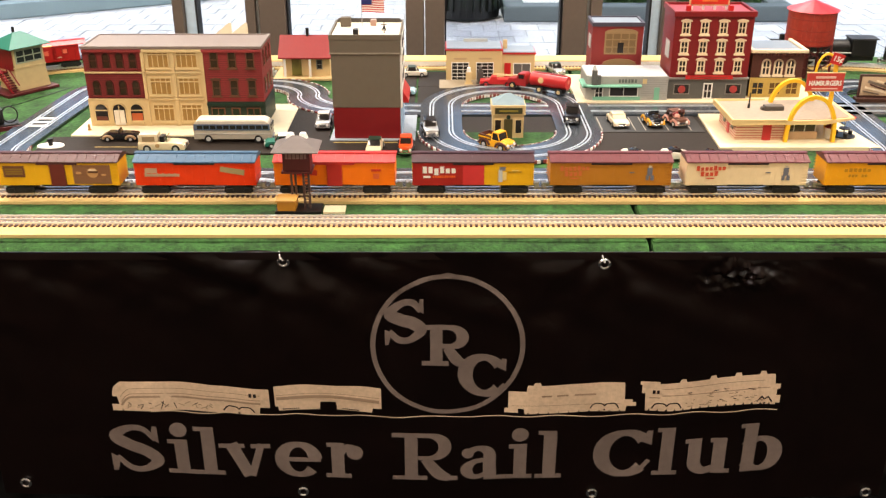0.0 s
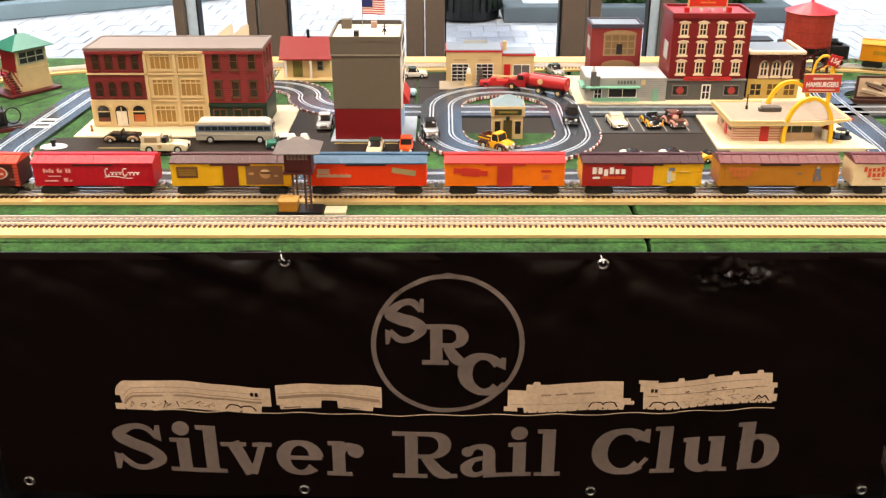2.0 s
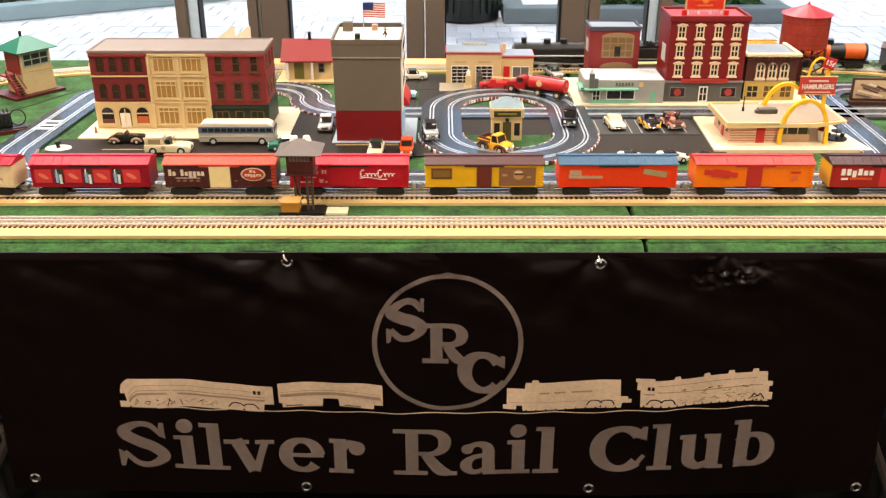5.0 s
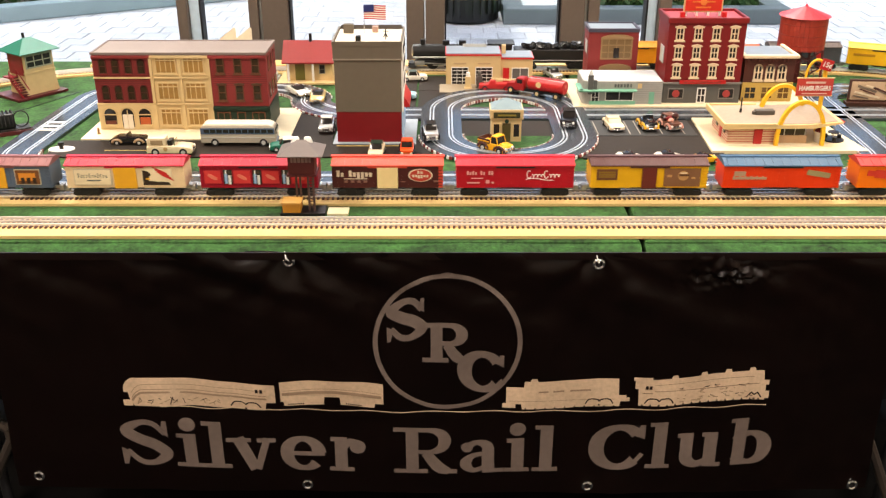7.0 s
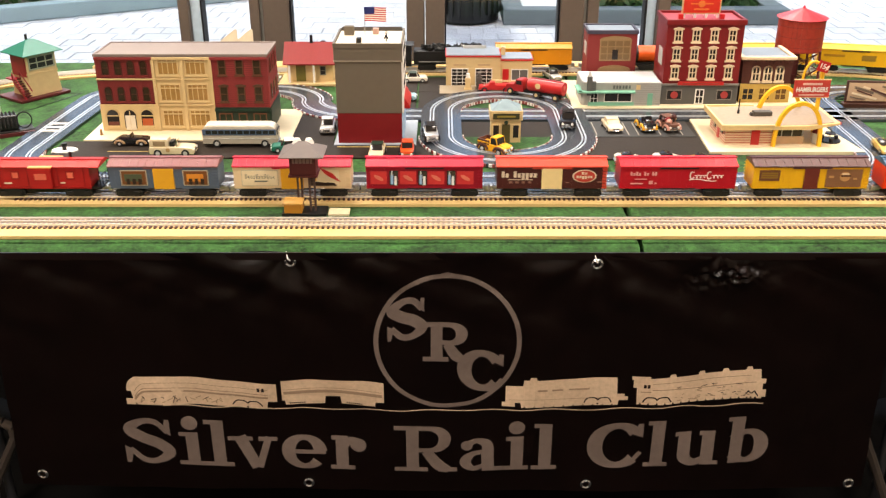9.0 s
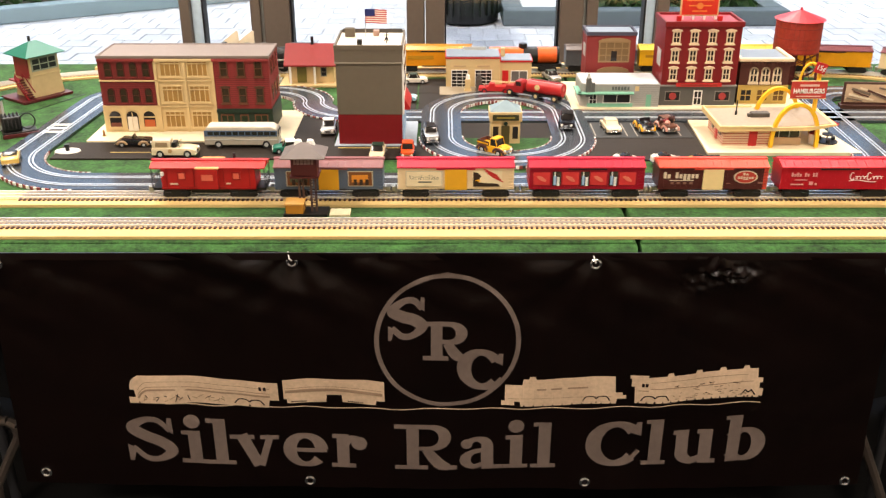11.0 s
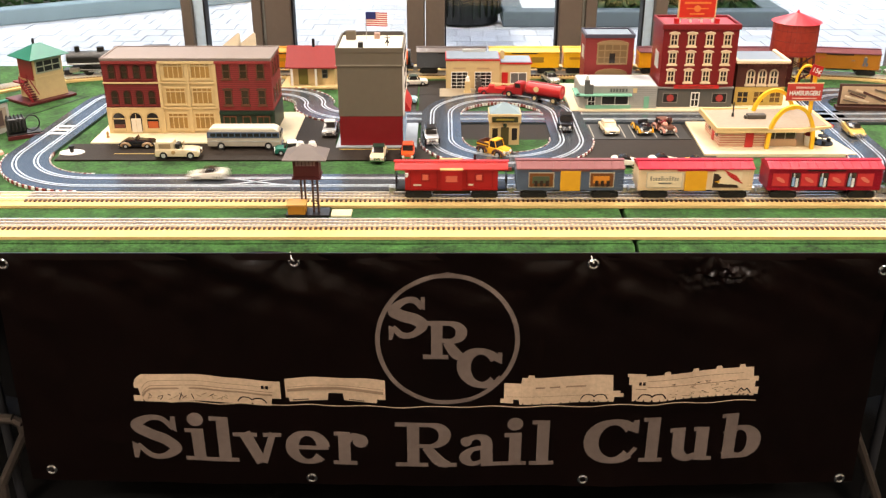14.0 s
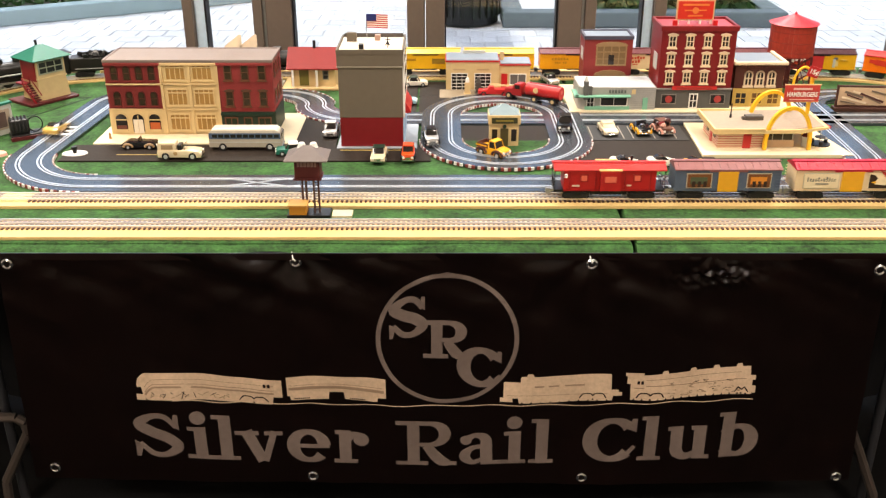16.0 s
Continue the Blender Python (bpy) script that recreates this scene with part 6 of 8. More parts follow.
    part("loading_door", box(B(), 0.070, 0.086, -0.002, 0, 0.092, 0.120), DKPANE, t)
    part("lower_arch", prism(B(), [(0.032, 0.060)] + [(0.078 - 0.046 * math.cos(math.pi * i / 10), 0.062 + 0.014 * math.sin(math.pi * i / 10)) for i in range(11)] + [(0.124, 0.060)], -0.003, 0, "y"), tan, t)
    part("side_sign", box(B(), -0.001, 0, 0.02, 0.06, 0.10, 0.135), LGREY, t)


def hotel():
    t = thing("hotel", "four-storey deep red model hotel with cream window frames", "model building", pose(0.595, 0.829, TOP + 0.012))
    w, D, H = 0.204, 0.125, 0.221
    part("wall_shell", box(B(), 0, w, 0, D, 0.052, H), DRED, t, "deep red walls")
    GF = mat("grey_ground_floor", (0.11, 0.105, 0.095), 0.5)
    part("ground_floor", box(B(), -0.002, w + 0.002, -0.002, D, 0, 0.052, 0.0005), GF, t, "dark grey ground floor")
    part("fascia", box(B(), -0.004, w + 0.004, -0.006, D, 0.052, 0.057, 0.0008), mat("grey_fascia", (0.22, 0.20, 0.18), 0.5), t)
    part("name_board", box(B(), 0.040, 0.164, -0.009, -0.006, 0.054, 0.064), RED, t, "red name board")
    part("name_bar", box(B(), 0.052, 0.150, -0.0098, -0.009, 0.057, 0.061), mat("name_bar_dark", (0.30, 0.04, 0.03), 0.5), t)
    for r in range(3):
        for i in range(4):
            window(t, 0.030 + i * 0.048, 0.070 + r * 0.050, 0.021, 0.033, 0, mat("cream_frame", (0.74, 0.60, 0.42), 0.5), DKPANE, (2, 2), fw=0.0031, hood=mat("cream_frame", (0.74, 0.60, 0.42), 0.5), sill=mat("cream_frame", (0.74, 0.60, 0.42), 0.5), proud=0.0028)
    courses(t, 0, w, 0.06, H, 0, mat("hotel_joint", (0.20, 0.01, 0.014), 0.6))
    part("roof", box(B(), 0.004, w - 0.004, 0.004, D - 0.004, H, H + 0.002), mat("rose_roof", (0.42, 0.07, 0.09), 0.45), t, "rose red roof")
    bm = B()
    for k in ((-0.004, w + 0.004, -0.006, 0.003), (-0.004, w + 0.004, D - 0.003, D + 0.004), (-0.004, 0.003, 0.003, D - 0.003), (w - 0.003, w + 0.004, 0.003, D - 0.003)):
        box(bm, *k, H - 0.006, H + 0.008, 0.001)
    part("parapet", bm, DRED, t)
    for x in (0.040, 0.150):
        part("roof_stub", box(B(), x - 0.006, x + 0.006, 0.03, 0.042, H, H + 0.016, 0.001), RED, t)
    for i, x in enumerate((0.034, 0.170)):
        window(t, x, 0.012, 0.042, 0.028, -0.002, mat("grey_fascia", (0.22, 0.20, 0.18), 0.5), DKPANE, (1, 1))
        part("shop_poster", cyl(B(), 0, 0, -0.0008, 0.0008, 0.010, seg=14, m=pose(x, -0.0042, 0.026, 90)), mat("poster_red", (0.36, 0.05, 0.045), 0.5), t)
    window(t, 0.103, 0.0, 0.024, 0.042, -0.002, WHITE, DKPANE, (2, 2), name="entrance_door", fw=0.003)
    part("side_panel", box(B(), -0.0015, 0, 0.03, 0.075, 0.10, 0.145), LGREY, t, "pale grey side notice")
    s = thing("roof_sign", "red roof billboard with a cream border and unreadable lettering", "sign", pose(0.692, 0.880, TOP + 0.012 + H + 0.002))
    part("board", box(B(), -0.052, 0.052, 0, 0.004, 0.010, 0.066), CREAM, s)
    part("face", box(B(), -0.048, 0.048, -0.0012, 0, 0.014, 0.062), mat("sign_red", (0.60, 0.05, 0.025), 0.4), s, "bright red sign face")
    for x0, x1, z0, z1 in ((-0.036, 0.036, 0.050, 0.055), (-0.020, 0.020, 0.021, 0.025)):
        part("name_bar", box(B(), x0, x1, -0.002, -0.0012, z0, z1), mat("sign_gold", (0.72, 0.25, 0.06), 0.5), s)
    bm = cyl(B(), 0, 0, -0.0005, 0.0005, 0.009, seg=16, m=pose(0, -0.0016, 0.037, 90))
    box(bm, -0.03, 0.03, -0.002, -0.0012, 0.036, 0.039)
    part("sign_emblem", bm, mat("sign_gold", (0.72, 0.25, 0.06), 0.5), s)
    for x in (-0.045, -0.015, 0.015, 0.045):
        part("stand_leg", rod(box(B(), x - 0.003, x + 0.003, 0.0, 0.004, 0, 0.012), (x, 0.004, 0.03), (x, 0.03, 0.0), 0.001), WHITE, s)


def corner_shop():
    t = thing("corner_shop", "dark brown-red model shop with cream arched windows and cornice", "model building", pose(0.812, 0.845, TOP + 0.012))
    w, D, H = 0.135, 0.13, 0.118
    BB = mat("brown_brick", (0.10, 0.028, 0.018), 0.6, grain=400, vary=0.3, bump=0.3)
    part("wall_shell", box(B(), 0, w, 0, D, 0, H), BB, t)
    part("shop_front", box(B(), -0.001, w + 0.001, -0.003, 0, 0, 0.052), mat("mustard_front", (0.52, 0.36, 0.10), 0.5), t, "mustard shop front")
    for x in (0.022, 0.067, 0.112):
        window(t, x, 0.006, 0.034, 0.036, -0.003, mat("mustard_front", (0.52, 0.36, 0.10), 0.5), mat("shop_amber_pane", (0.16, 0.09, 0.03), 0.2) if x > 0.05 else DKPANE, (2, 2), fw=0.0032)
    for x in (0.038, 0.070, 0.102):
        window(t, x, 0.060, 0.020, 0.040, 0, mat("cream_frame", (0.74, 0.60, 0.42), 0.5), DKPANE, (2, 2), fw=0.004, arch=True, sill=mat("cream_frame", (0.74, 0.60, 0.42), 0.5), proud=0.003)
    courses(t, 0, w, 0.055, H, 0, mat("brown_joint", (0.06, 0.018, 0.012), 0.6))
    part("roof", box(B(), 0.006, w - 0.006, 0.006, D - 0.006, H + 0.002, H + 0.005), SLATE, t)
    bm = B()
    for k in ((-0.008, w + 0.008, -0.009, 0.004), (-0.008, 0.004, 0.004, D), (w - 0.004, w + 0.008, 0.004, D)):
        box(bm, *k, H, H + 0.010, 0.003)
    part("cornice", bm, mat("cream_frame", (0.74, 0.60, 0.42), 0.5), t, "cream moulded cornice")
    bm = B()
    for i in range(14):
        box(bm, 0.004 + i * 0.0096, 0.008 + i * 0.0096, -0.010, 0.0, H - 0.006, H)
    part("brackets", bm, BB, t)
    for y in (0.03, 0.06, 0.09):
        part("side_window", box(B(), w, w + 0.001, y, y + 0.016, 0.06, 0.098), mat("grey_pane", (0.16, 0.15, 0.14), 0.15), t)
    single("sidewalk_plate", box(B(), 0.352, 1.0, 0.795, 1.08, TOP + 0.001, TOP + 0.012, 0.001), PLATE, "cream raised sidewalk plate under the shops", "sidewalk")


def water_tower():
    t = thing("water_tower", "red model water tower with conical roof on lattice legs", "water tower", pose(1.043, 1.085, TOP))
    WT = mat("weathered_red", (0.34, 0.045, 0.025), 0.5, grain=90, vary=0.3, spot=20)
    bm = B()
    n = 32
    for i in range(n):
        a = 2 * math.pi * i / n
        box(bm, -0.0062, 0.0062, -0.0015, 0.0015, 0.108, 0.196, m=pose(0.064 * math.cos(a), 0.064 * math.sin(a), 0, 0, 0, math.degrees(a) + 90))
    tagged(part("stave_relief", bm, WT, t), kind="stuff")
    part("tank", cyl(B(), 0, 0, 0.108, 0.197, 0.0635, seg=32), WT, t, smooth=True)
    for z in (0.118, 0.145, 0.175):
        part("hoop", cyl(B(), 0, 0, z, z + 0.002, 0.0665, seg=32), mat("hoop_red", (0.26, 0.03, 0.02), 0.45), t)
    part("roof", cyl(B(), 0, 0, 0.197, 0.222, 0.073, 0.006, 16), mat("bright_red_roof", (0.55, 0.03, 0.045), 0.4), t, "bright red conical roof")
    part("finial", cyl(B(), 0, 0, 0.222, 0.230, 0.005, 0.002), mat("bright_red_roof", (0.55, 0.03, 0.045), 0.4), t)
    part("deck", cyl(B(), 0, 0, 0.104, 0.108, 0.066, seg=24), mat("hoop_red", (0.26, 0.03, 0.02), 0.45), t)
    pts = [(0.048 * sx, 0.048 * sy) for sx, sy in ((-1, -1), (1, -1), (1, 1), (-1, 1))]
    for i, (x, y) in enumerate(pts):
        part("leg", rod(B(), (x * 1.1, y * 1.1, 0), (x, y, 0.106), 0.004), mat("dark_red_leg", (0.12, 0.02, 0.018), 0.5), t)
        x2, y2 = pts[(i + 1) % 4]
        bm = B()
        for z0, z1 in ((0.005, 0.055), (0.055, 0.104)):
            rod(bm, (x, y, z0), (x2, y2, z1), 0.0015), rod(bm, (x, y, z1), (x2, y2, z0), 0.0015)
        part("cross_brace", bm, mat("dark_red_leg", (0.12, 0.02, 0.018), 0.5), t)
    part("standpipe", cyl(B(), 0, 0, 0, 0.106, 0.008), mat("dark_red_leg", (0.12, 0.02, 0.018), 0.5), t)
    part("spout", rod(B(), (-0.05, -0.03, 0.12), (-0.08, -0.05, 0.06), 0.003), BLACK, t)


def burger_stand():
    single("sidewalk_plate", prism(B(), [(0.632, 0.437), (1.0, 0.437), (0.965, 0.70), (0.645, 0.70)], TOP + 0.001, TOP + 0.009, "z"), PLATE, "cream base plate under the hamburger stand", "sidewalk")
    t = thing("hamburger_stand", "white and red striped model hamburger stand with yellow arches", "model building", pose(0.68, 0.490, TOP + 0.009))
    part("kitchen_block", box(B(), 0, 0.112, 0, 0.14, 0, 0.041), mat("warm_white_wall", (0.70, 0.55, 0.40), 0.5), t, "warm white walls")
    bm = B()
    for i in range(6):
        z = 0.0045 + i * 0.0062
        box(bm, -0.0008, 0.112, -0.0008, 0.0, z, z + 0.0018), box(bm, -0.0008, 0.0, 0.0, 0.14, z, z + 0.0018)
    part("red_stripes", bm, mat("stripe_red", (0.50, 0.14, 0.10), 0.5), t, "thin red wall stripes")
    part("door", box(B(), 0.062, 0.082, -0.0022, 0, 0, 0.038), mat("door_red", (0.50, 0.03, 0.03), 0.4), t, "red side door")
    part("counter_base", box(B(), 0.112, 0.192, 0.006, 0.13, 0, 0.018), mat("peach_base", (0.60, 0.42, 0.26), 0.5), t, "peach counter base")
    part("counter_glass", box(B(), 0.113, 0.190, 0.010, 0.126, 0.018, 0.0435), mat("brown_glass", (0.09, 0.07, 0.05), 0.15), t, "dark serving windows")
    for x in (0.114, 0.138, 0.163, 0.188):
        part("glazing_bar", box(B(), x - 0.001, x + 0.001, 0.0085, 0.010, 0.018, 0.0435), LGREY, t)
    for y, a, b in ((0.03, 0.020, 0.036), (0.06, 0.0, 0.036), (0.095, 0.016, 0.036)):
        part("side_opening", box(B(), -0.002, 0.0, y - 0.008, y + 0.008, a, b), RED if a == 0 else DKPANE, t)
    prof = [(-0.016, 0.041), (-0.016, 0.049), (0.19, 0.052), (0.264, 0.059), (0.264, 0.055), (0.20, 0.043)]
    part("roof", prism(B(), prof, -0.018, 0.158, "y"), mat("roof_edge_cream", (0.70, 0.52, 0.26), 0.5), t, "cream-edged wedge roof")
    part("roof_deck", prism(B(), [(-0.010, 0.0488), (-0.010, 0.0502), (0.19, 0.0532), (0.254, 0.0596), (0.254, 0.058), (0.20, 0.0520)], -0.010, 0.150, "y"), mat("beige_deck", (0.36, 0.29, 0.22), 0.6, grain=120, vary=0.15), t, "beige roof deck")
    bm = B()
    for k in ((-0.016, -0.011, -0.018, 0.158), (-0.011, 0.11, -0.018, -0.013), (-0.011, 0.11, 0.153, 0.158)):
        box(bm, *k, 0.048, 0.0545, 0.0008)
    part("roof_kerb", bm, mat("roof_edge_cream", (0.70, 0.52, 0.26), 0.5), t)
    part("roof_unit", box(box(B(), 0.082, 0.128, 0.062, 0.082, 0.051, 0.063, 0.002), 0.076, 0.09, 0.066, 0.078, 0.051, 0.059, 0.001), mat("unit_grey", (0.10, 0.085, 0.07), 0.5), t, "dark grey roof unit")
    part("vent_pipe", cyl(cyl(B(), 0.052, 0.09, 0.049, 0.088, 0.0016), 0.052, 0.09, 0.049, 0.060, 0.003), BLACK, t)
    for y in (-0.012, 0.135):
        bm, n = B(), 22
        rows = []
        for i in range(n + 1):
            a = math.pi * i / n
            c_, s_ = math.cos(a), math.sin(a)
            px, pz = 0.168 - 0.055 * c_, 0.106 * s_ ** 0.75 if s_ > 0 else 0.0
            rows.append((px, pz))
        for i, (px, pz) in enumerate(rows):
            p0, p1 = rows[max(i - 1, 0)], rows[min(i + 1, n)]
            d = Vector((p1[0] - p0[0], 0, p1[1] - p0[1])).normalized()
            nn = Vector((-d.z, 0, d.x)) * 0.0042
            rows[i] = (px, pz, [bm.verts.new((px + s * nn.x, y + k, pz + s * nn.z)) for s, k in ((-1, -0.005), (1, -0.005), (1, 0.005), (-1, 0.005))])
        for r0, r1 in zip(rows, rows[1:]):
            for j in range(4):
                bm.faces.new((r0[2][j], r0[2][(j + 1) % 4], r1[2][(j + 1) % 4], r1[2][j]))
        bmesh.ops.recalc_face_normals(bm, faces=bm.faces)
        part("arch", bm, GOLD, t, "tall yellow arch", True)
    s = thing("pole_sign", "red hamburger pole sign with a small yellow arch", "sign", pose(0.915, 0.585, TOP + 0.009))
    part("pole", box(B(), 0.008, 0.016, -0.004, 0.004, 0, 0.165), GOLD, s, "yellow pole")
    part("board", box(B(), -0.055, 0.032, -0.010, -0.005, 0.094, 0.136), mat("sign_board_red", (0.48, 0.06, 0.045), 0.45), s, "red sign board")
    part("board_rim", box(box(B(), -0.057, 0.034, -0.0095, -0.0055, 0.136, 0.138), -0.057, 0.034, -0.0095, -0.0055, 0.092, 0.094), CREAM, s)
    lettering("lettering", "HAMBURGERS", 0.0165, WHITE, s, pose(-0.0115, -0.0108, 0.112, 90), 0.0004, 0.74)
    part("name_bar", box(B(), -0.035, 0.012, -0.0112, -0.010, 0.124, 0.129), mat("pale_name", (0.66, 0.45, 0.38), 0.5), s)
    part("foot_bar", box(B(), -0.042, 0.020, -0.0112, -0.010, 0.098, 0.1005), mat("pale_name", (0.66, 0.45, 0.38), 0.5), s)
    bm = B()
    prev = None
    for i in range(13):
        a = math.pi * i / 12
        p = (-0.012 - 0.024 * math.cos(a), -0.004, 0.137 + 0.044 * math.sin(a))
        if prev:
            rod(bm, prev, p, 0.0032)
        prev = p
    part("small_arch", bm, GOLD, s, "small yellow arch")
    tilt = Matrix.Translation((0.008, -0.010, 0.170)) @ pose(0, 0, 0, 0, 16)
    part("price_board", box(B(), -0.014, 0.014, -0.003, 0.0, -0.013, 0.013, m=tilt), RED, s, "small tilted red price board")
    lettering("price", "15\u00a2", 0.017, WHITE, s, tilt @ pose(0, -0.0038, 0, 90), 0.0003)
    part("price_strut", rod(B(), (-0.012, -0.004, 0.15), (0.006, -0.006, 0.168), 0.002), GOLD, s)
    u = thing("umbrella_table", "toy picnic table with red and white umbrella on dark disc", "picnic table", pose(0.945, 0.52, TOP + 0.009))
    part("base", cyl(B(), 0, 0, 0, 0.003, 0.026, seg=20), BLACK, u)
    part("pole", cyl(B(), 0, 0, 0.003, 0.057, 0.0012), STEEL, u)
    part("tabletop", cyl(B(), 0, 0, 0.018, 0.0205, 0.013), mat("dark_table", (0.08, 0.07, 0.07), 0.4), u)
    for k in range(6):
        a0, a1 = k * math.pi / 3, (k + 1) * math.pi / 3
        bm = B()
        vs = [bm.verts.new((0.024 * math.cos(a), 0.024 * math.sin(a), 0.046)) for a in (a0, a1)] + [bm.verts.new((0, 0, 0.058))]
        bm.faces.new(vs)
        bmesh.ops.solidify(bm, geom=bm.faces[:], thickness=0.0006)
        part("umbrella_panel", bm, RED if k % 2 else WHITE, u)
    for a in (20, 140, 260):
        part("stool", cyl(B(), 0.019 * math.cos(radians(a)), 0.019 * math.sin(radians(a)), 0.003, 0.011, 0.005), BLACK, u)
    lb = thing("litter_bin_toy", "small toy bin with a dark red lid", "toy bin", pose(0.905, 0.505, TOP + 0.009))
    part("bin_body", cyl(B(), 0, 0, 0, 0.026, 0.010, 0.012), WHITE, lb)
    part("lid", cyl(B(), 0, 0, 0.026, 0.037, 0.012, 0.007), DRED, lb)


def signal_tower():
    t = thing("signal_tower", "cream model switch tower with teal roof and maroon stairs", "model building", pose(-1.165, 0.968, TOP + 0.001, 0, 0, 53))
    part("base", box(B(), -0.085, 0.07, -0.06, 0.06, 0, 0.007, 0.001), mat("maroon_base", (0.10, 0.015, 0.018), 0.45), t, "maroon base plate")
    flare = [(-0.046, 0.007), (0.056, 0.007), (0.050, 0.058), (0.050, 0.125), (-0.040, 0.125), (-0.040, 0.058)]
    part("wall_shell", prism(B(), flare, -0.040, 0.040, "y"), mat("cream_tower", (0.54, 0.42, 0.23), 0.5), t)
    part("belt", box(B(), -0.042, 0.052, -0.0415, 0.0415, 0.066, 0.070), mat("cream_tower", (0.54, 0.42, 0.23), 0.5), t)
    part("roof", hip_roof(B(), -0.040, 0.050, -0.040, 0.040, 0.125, 0.032, 0.017, 0.012), TEAL, t, "teal hipped roof", False)
    part("chimney", cyl(B(), 0.0, 0.008, 0.147, 0.170, 0.004), BLACK, t)
    window(t, 0.005, 0.080, 0.080, 0.038, -0.040, mat("grey_green_frame", (0.30, 0.33, 0.25), 0.5), mat("tower_pane", (0.028, 0.032, 0.032), 0.25), (3, 2), fw=0.004)
    part("door_side", box(B(), -0.0425, -0.040, -0.034, 0.034, 0.062, 0.117), mat("crimson_door", (0.26, 0.012, 0.02), 0.45), t, "crimson door side")
    part("landing", box(B(), -0.066, -0.0425, 0.0, 0.036, 0.052, 0.056), mat("crimson_door", (0.26, 0.012, 0.02), 0.45), t)
    for i in range(9):
        v = i / 8
        part("step", box(B(), -0.064, -0.044, 0.0 - 0.052 * v - 0.004, 0.0 - 0.052 * v + 0.004, 0.052 - 0.046 * v, 0.0545 - 0.046 * v), mat("maroon_base", (0.10, 0.015, 0.018), 0.45), t)
    part("stringer", prism(B(), [(0.0, 0.044), (0.0, 0.056), (-0.056, 0.010), (-0.056, 0.007), (-0.046, 0.007)], -0.0655, -0.0640, "x"), mat("crimson_door", (0.26, 0.012, 0.02), 0.45), t, "crimson stair stringer")
    for x in (-0.066, -0.043):
        part("stair_rail", rod(rod(B(), (x, 0.0, 0.074), (x, -0.052, 0.026), 0.0016), (x, 0.0, 0.052), (x, 0.0, 0.074), 0.0016), mat("crimson_door", (0.26, 0.012, 0.02), 0.45), t)


def kiosk():
    t = thing("kiosk", "small cream model kiosk with a blue-grey roof and dark sign", "model building", pose(0.153, 0.518, TOP + 0.005))
    part("wall_shell", box(B(), -0.036, 0.036, 0, 0.055, 0, 0.056), CREAM, t)
    part("cornice", box(B(), -0.040, 0.040, -0.004, 0.059, 0.056, 0.080, 0.001), CREAM, t)
    part("sign_panel", box(B(), -0.032, 0.032, -0.0055, -0.004, 0.060, 0.074), mat("olive_black", (0.05, 0.05, 0.02), 0.4), t, "dark sign panel")
    part("name_bar", box(B(), -0.022, 0.022, -0.0062, -0.0055, 0.065, 0.069), mat("dull_gold", (0.30, 0.24, 0.05), 0.5), t)
    part("roof", hip_roof(B(), -0.040, 0.040, -0.004, 0.059, 0.0805, 0.021, -0.002, 0.004), mat("blue_grey_hip", (0.24, 0.31, 0.34), 0.5), t, "blue-grey hipped roof")
    part("door", box(B(), -0.010, 0.010, -0.002, 0, 0, 0.046), mat("door_olive", (0.10, 0.08, 0.03), 0.4), t)
    for x in (-0.024, 0.024):
        window(t, x, 0.010, 0.018, 0.036, 0, CREAM, DKPANE, (1, 1))
    part("lamp_sign", cyl(B(), 0, 0, -0.001, 0.001, 0.005, seg=12, m=pose(0, -0.004, 0.052, 90)), DGREEN, t)
    single("lawn_plate", prism(B(), arc(0.16, 0.56, 0.105, 180, 360, 18), TOP + 0.001, TOP + 0.005, "z"), FELT, "small green lawn in front of the kiosk", "lawn")


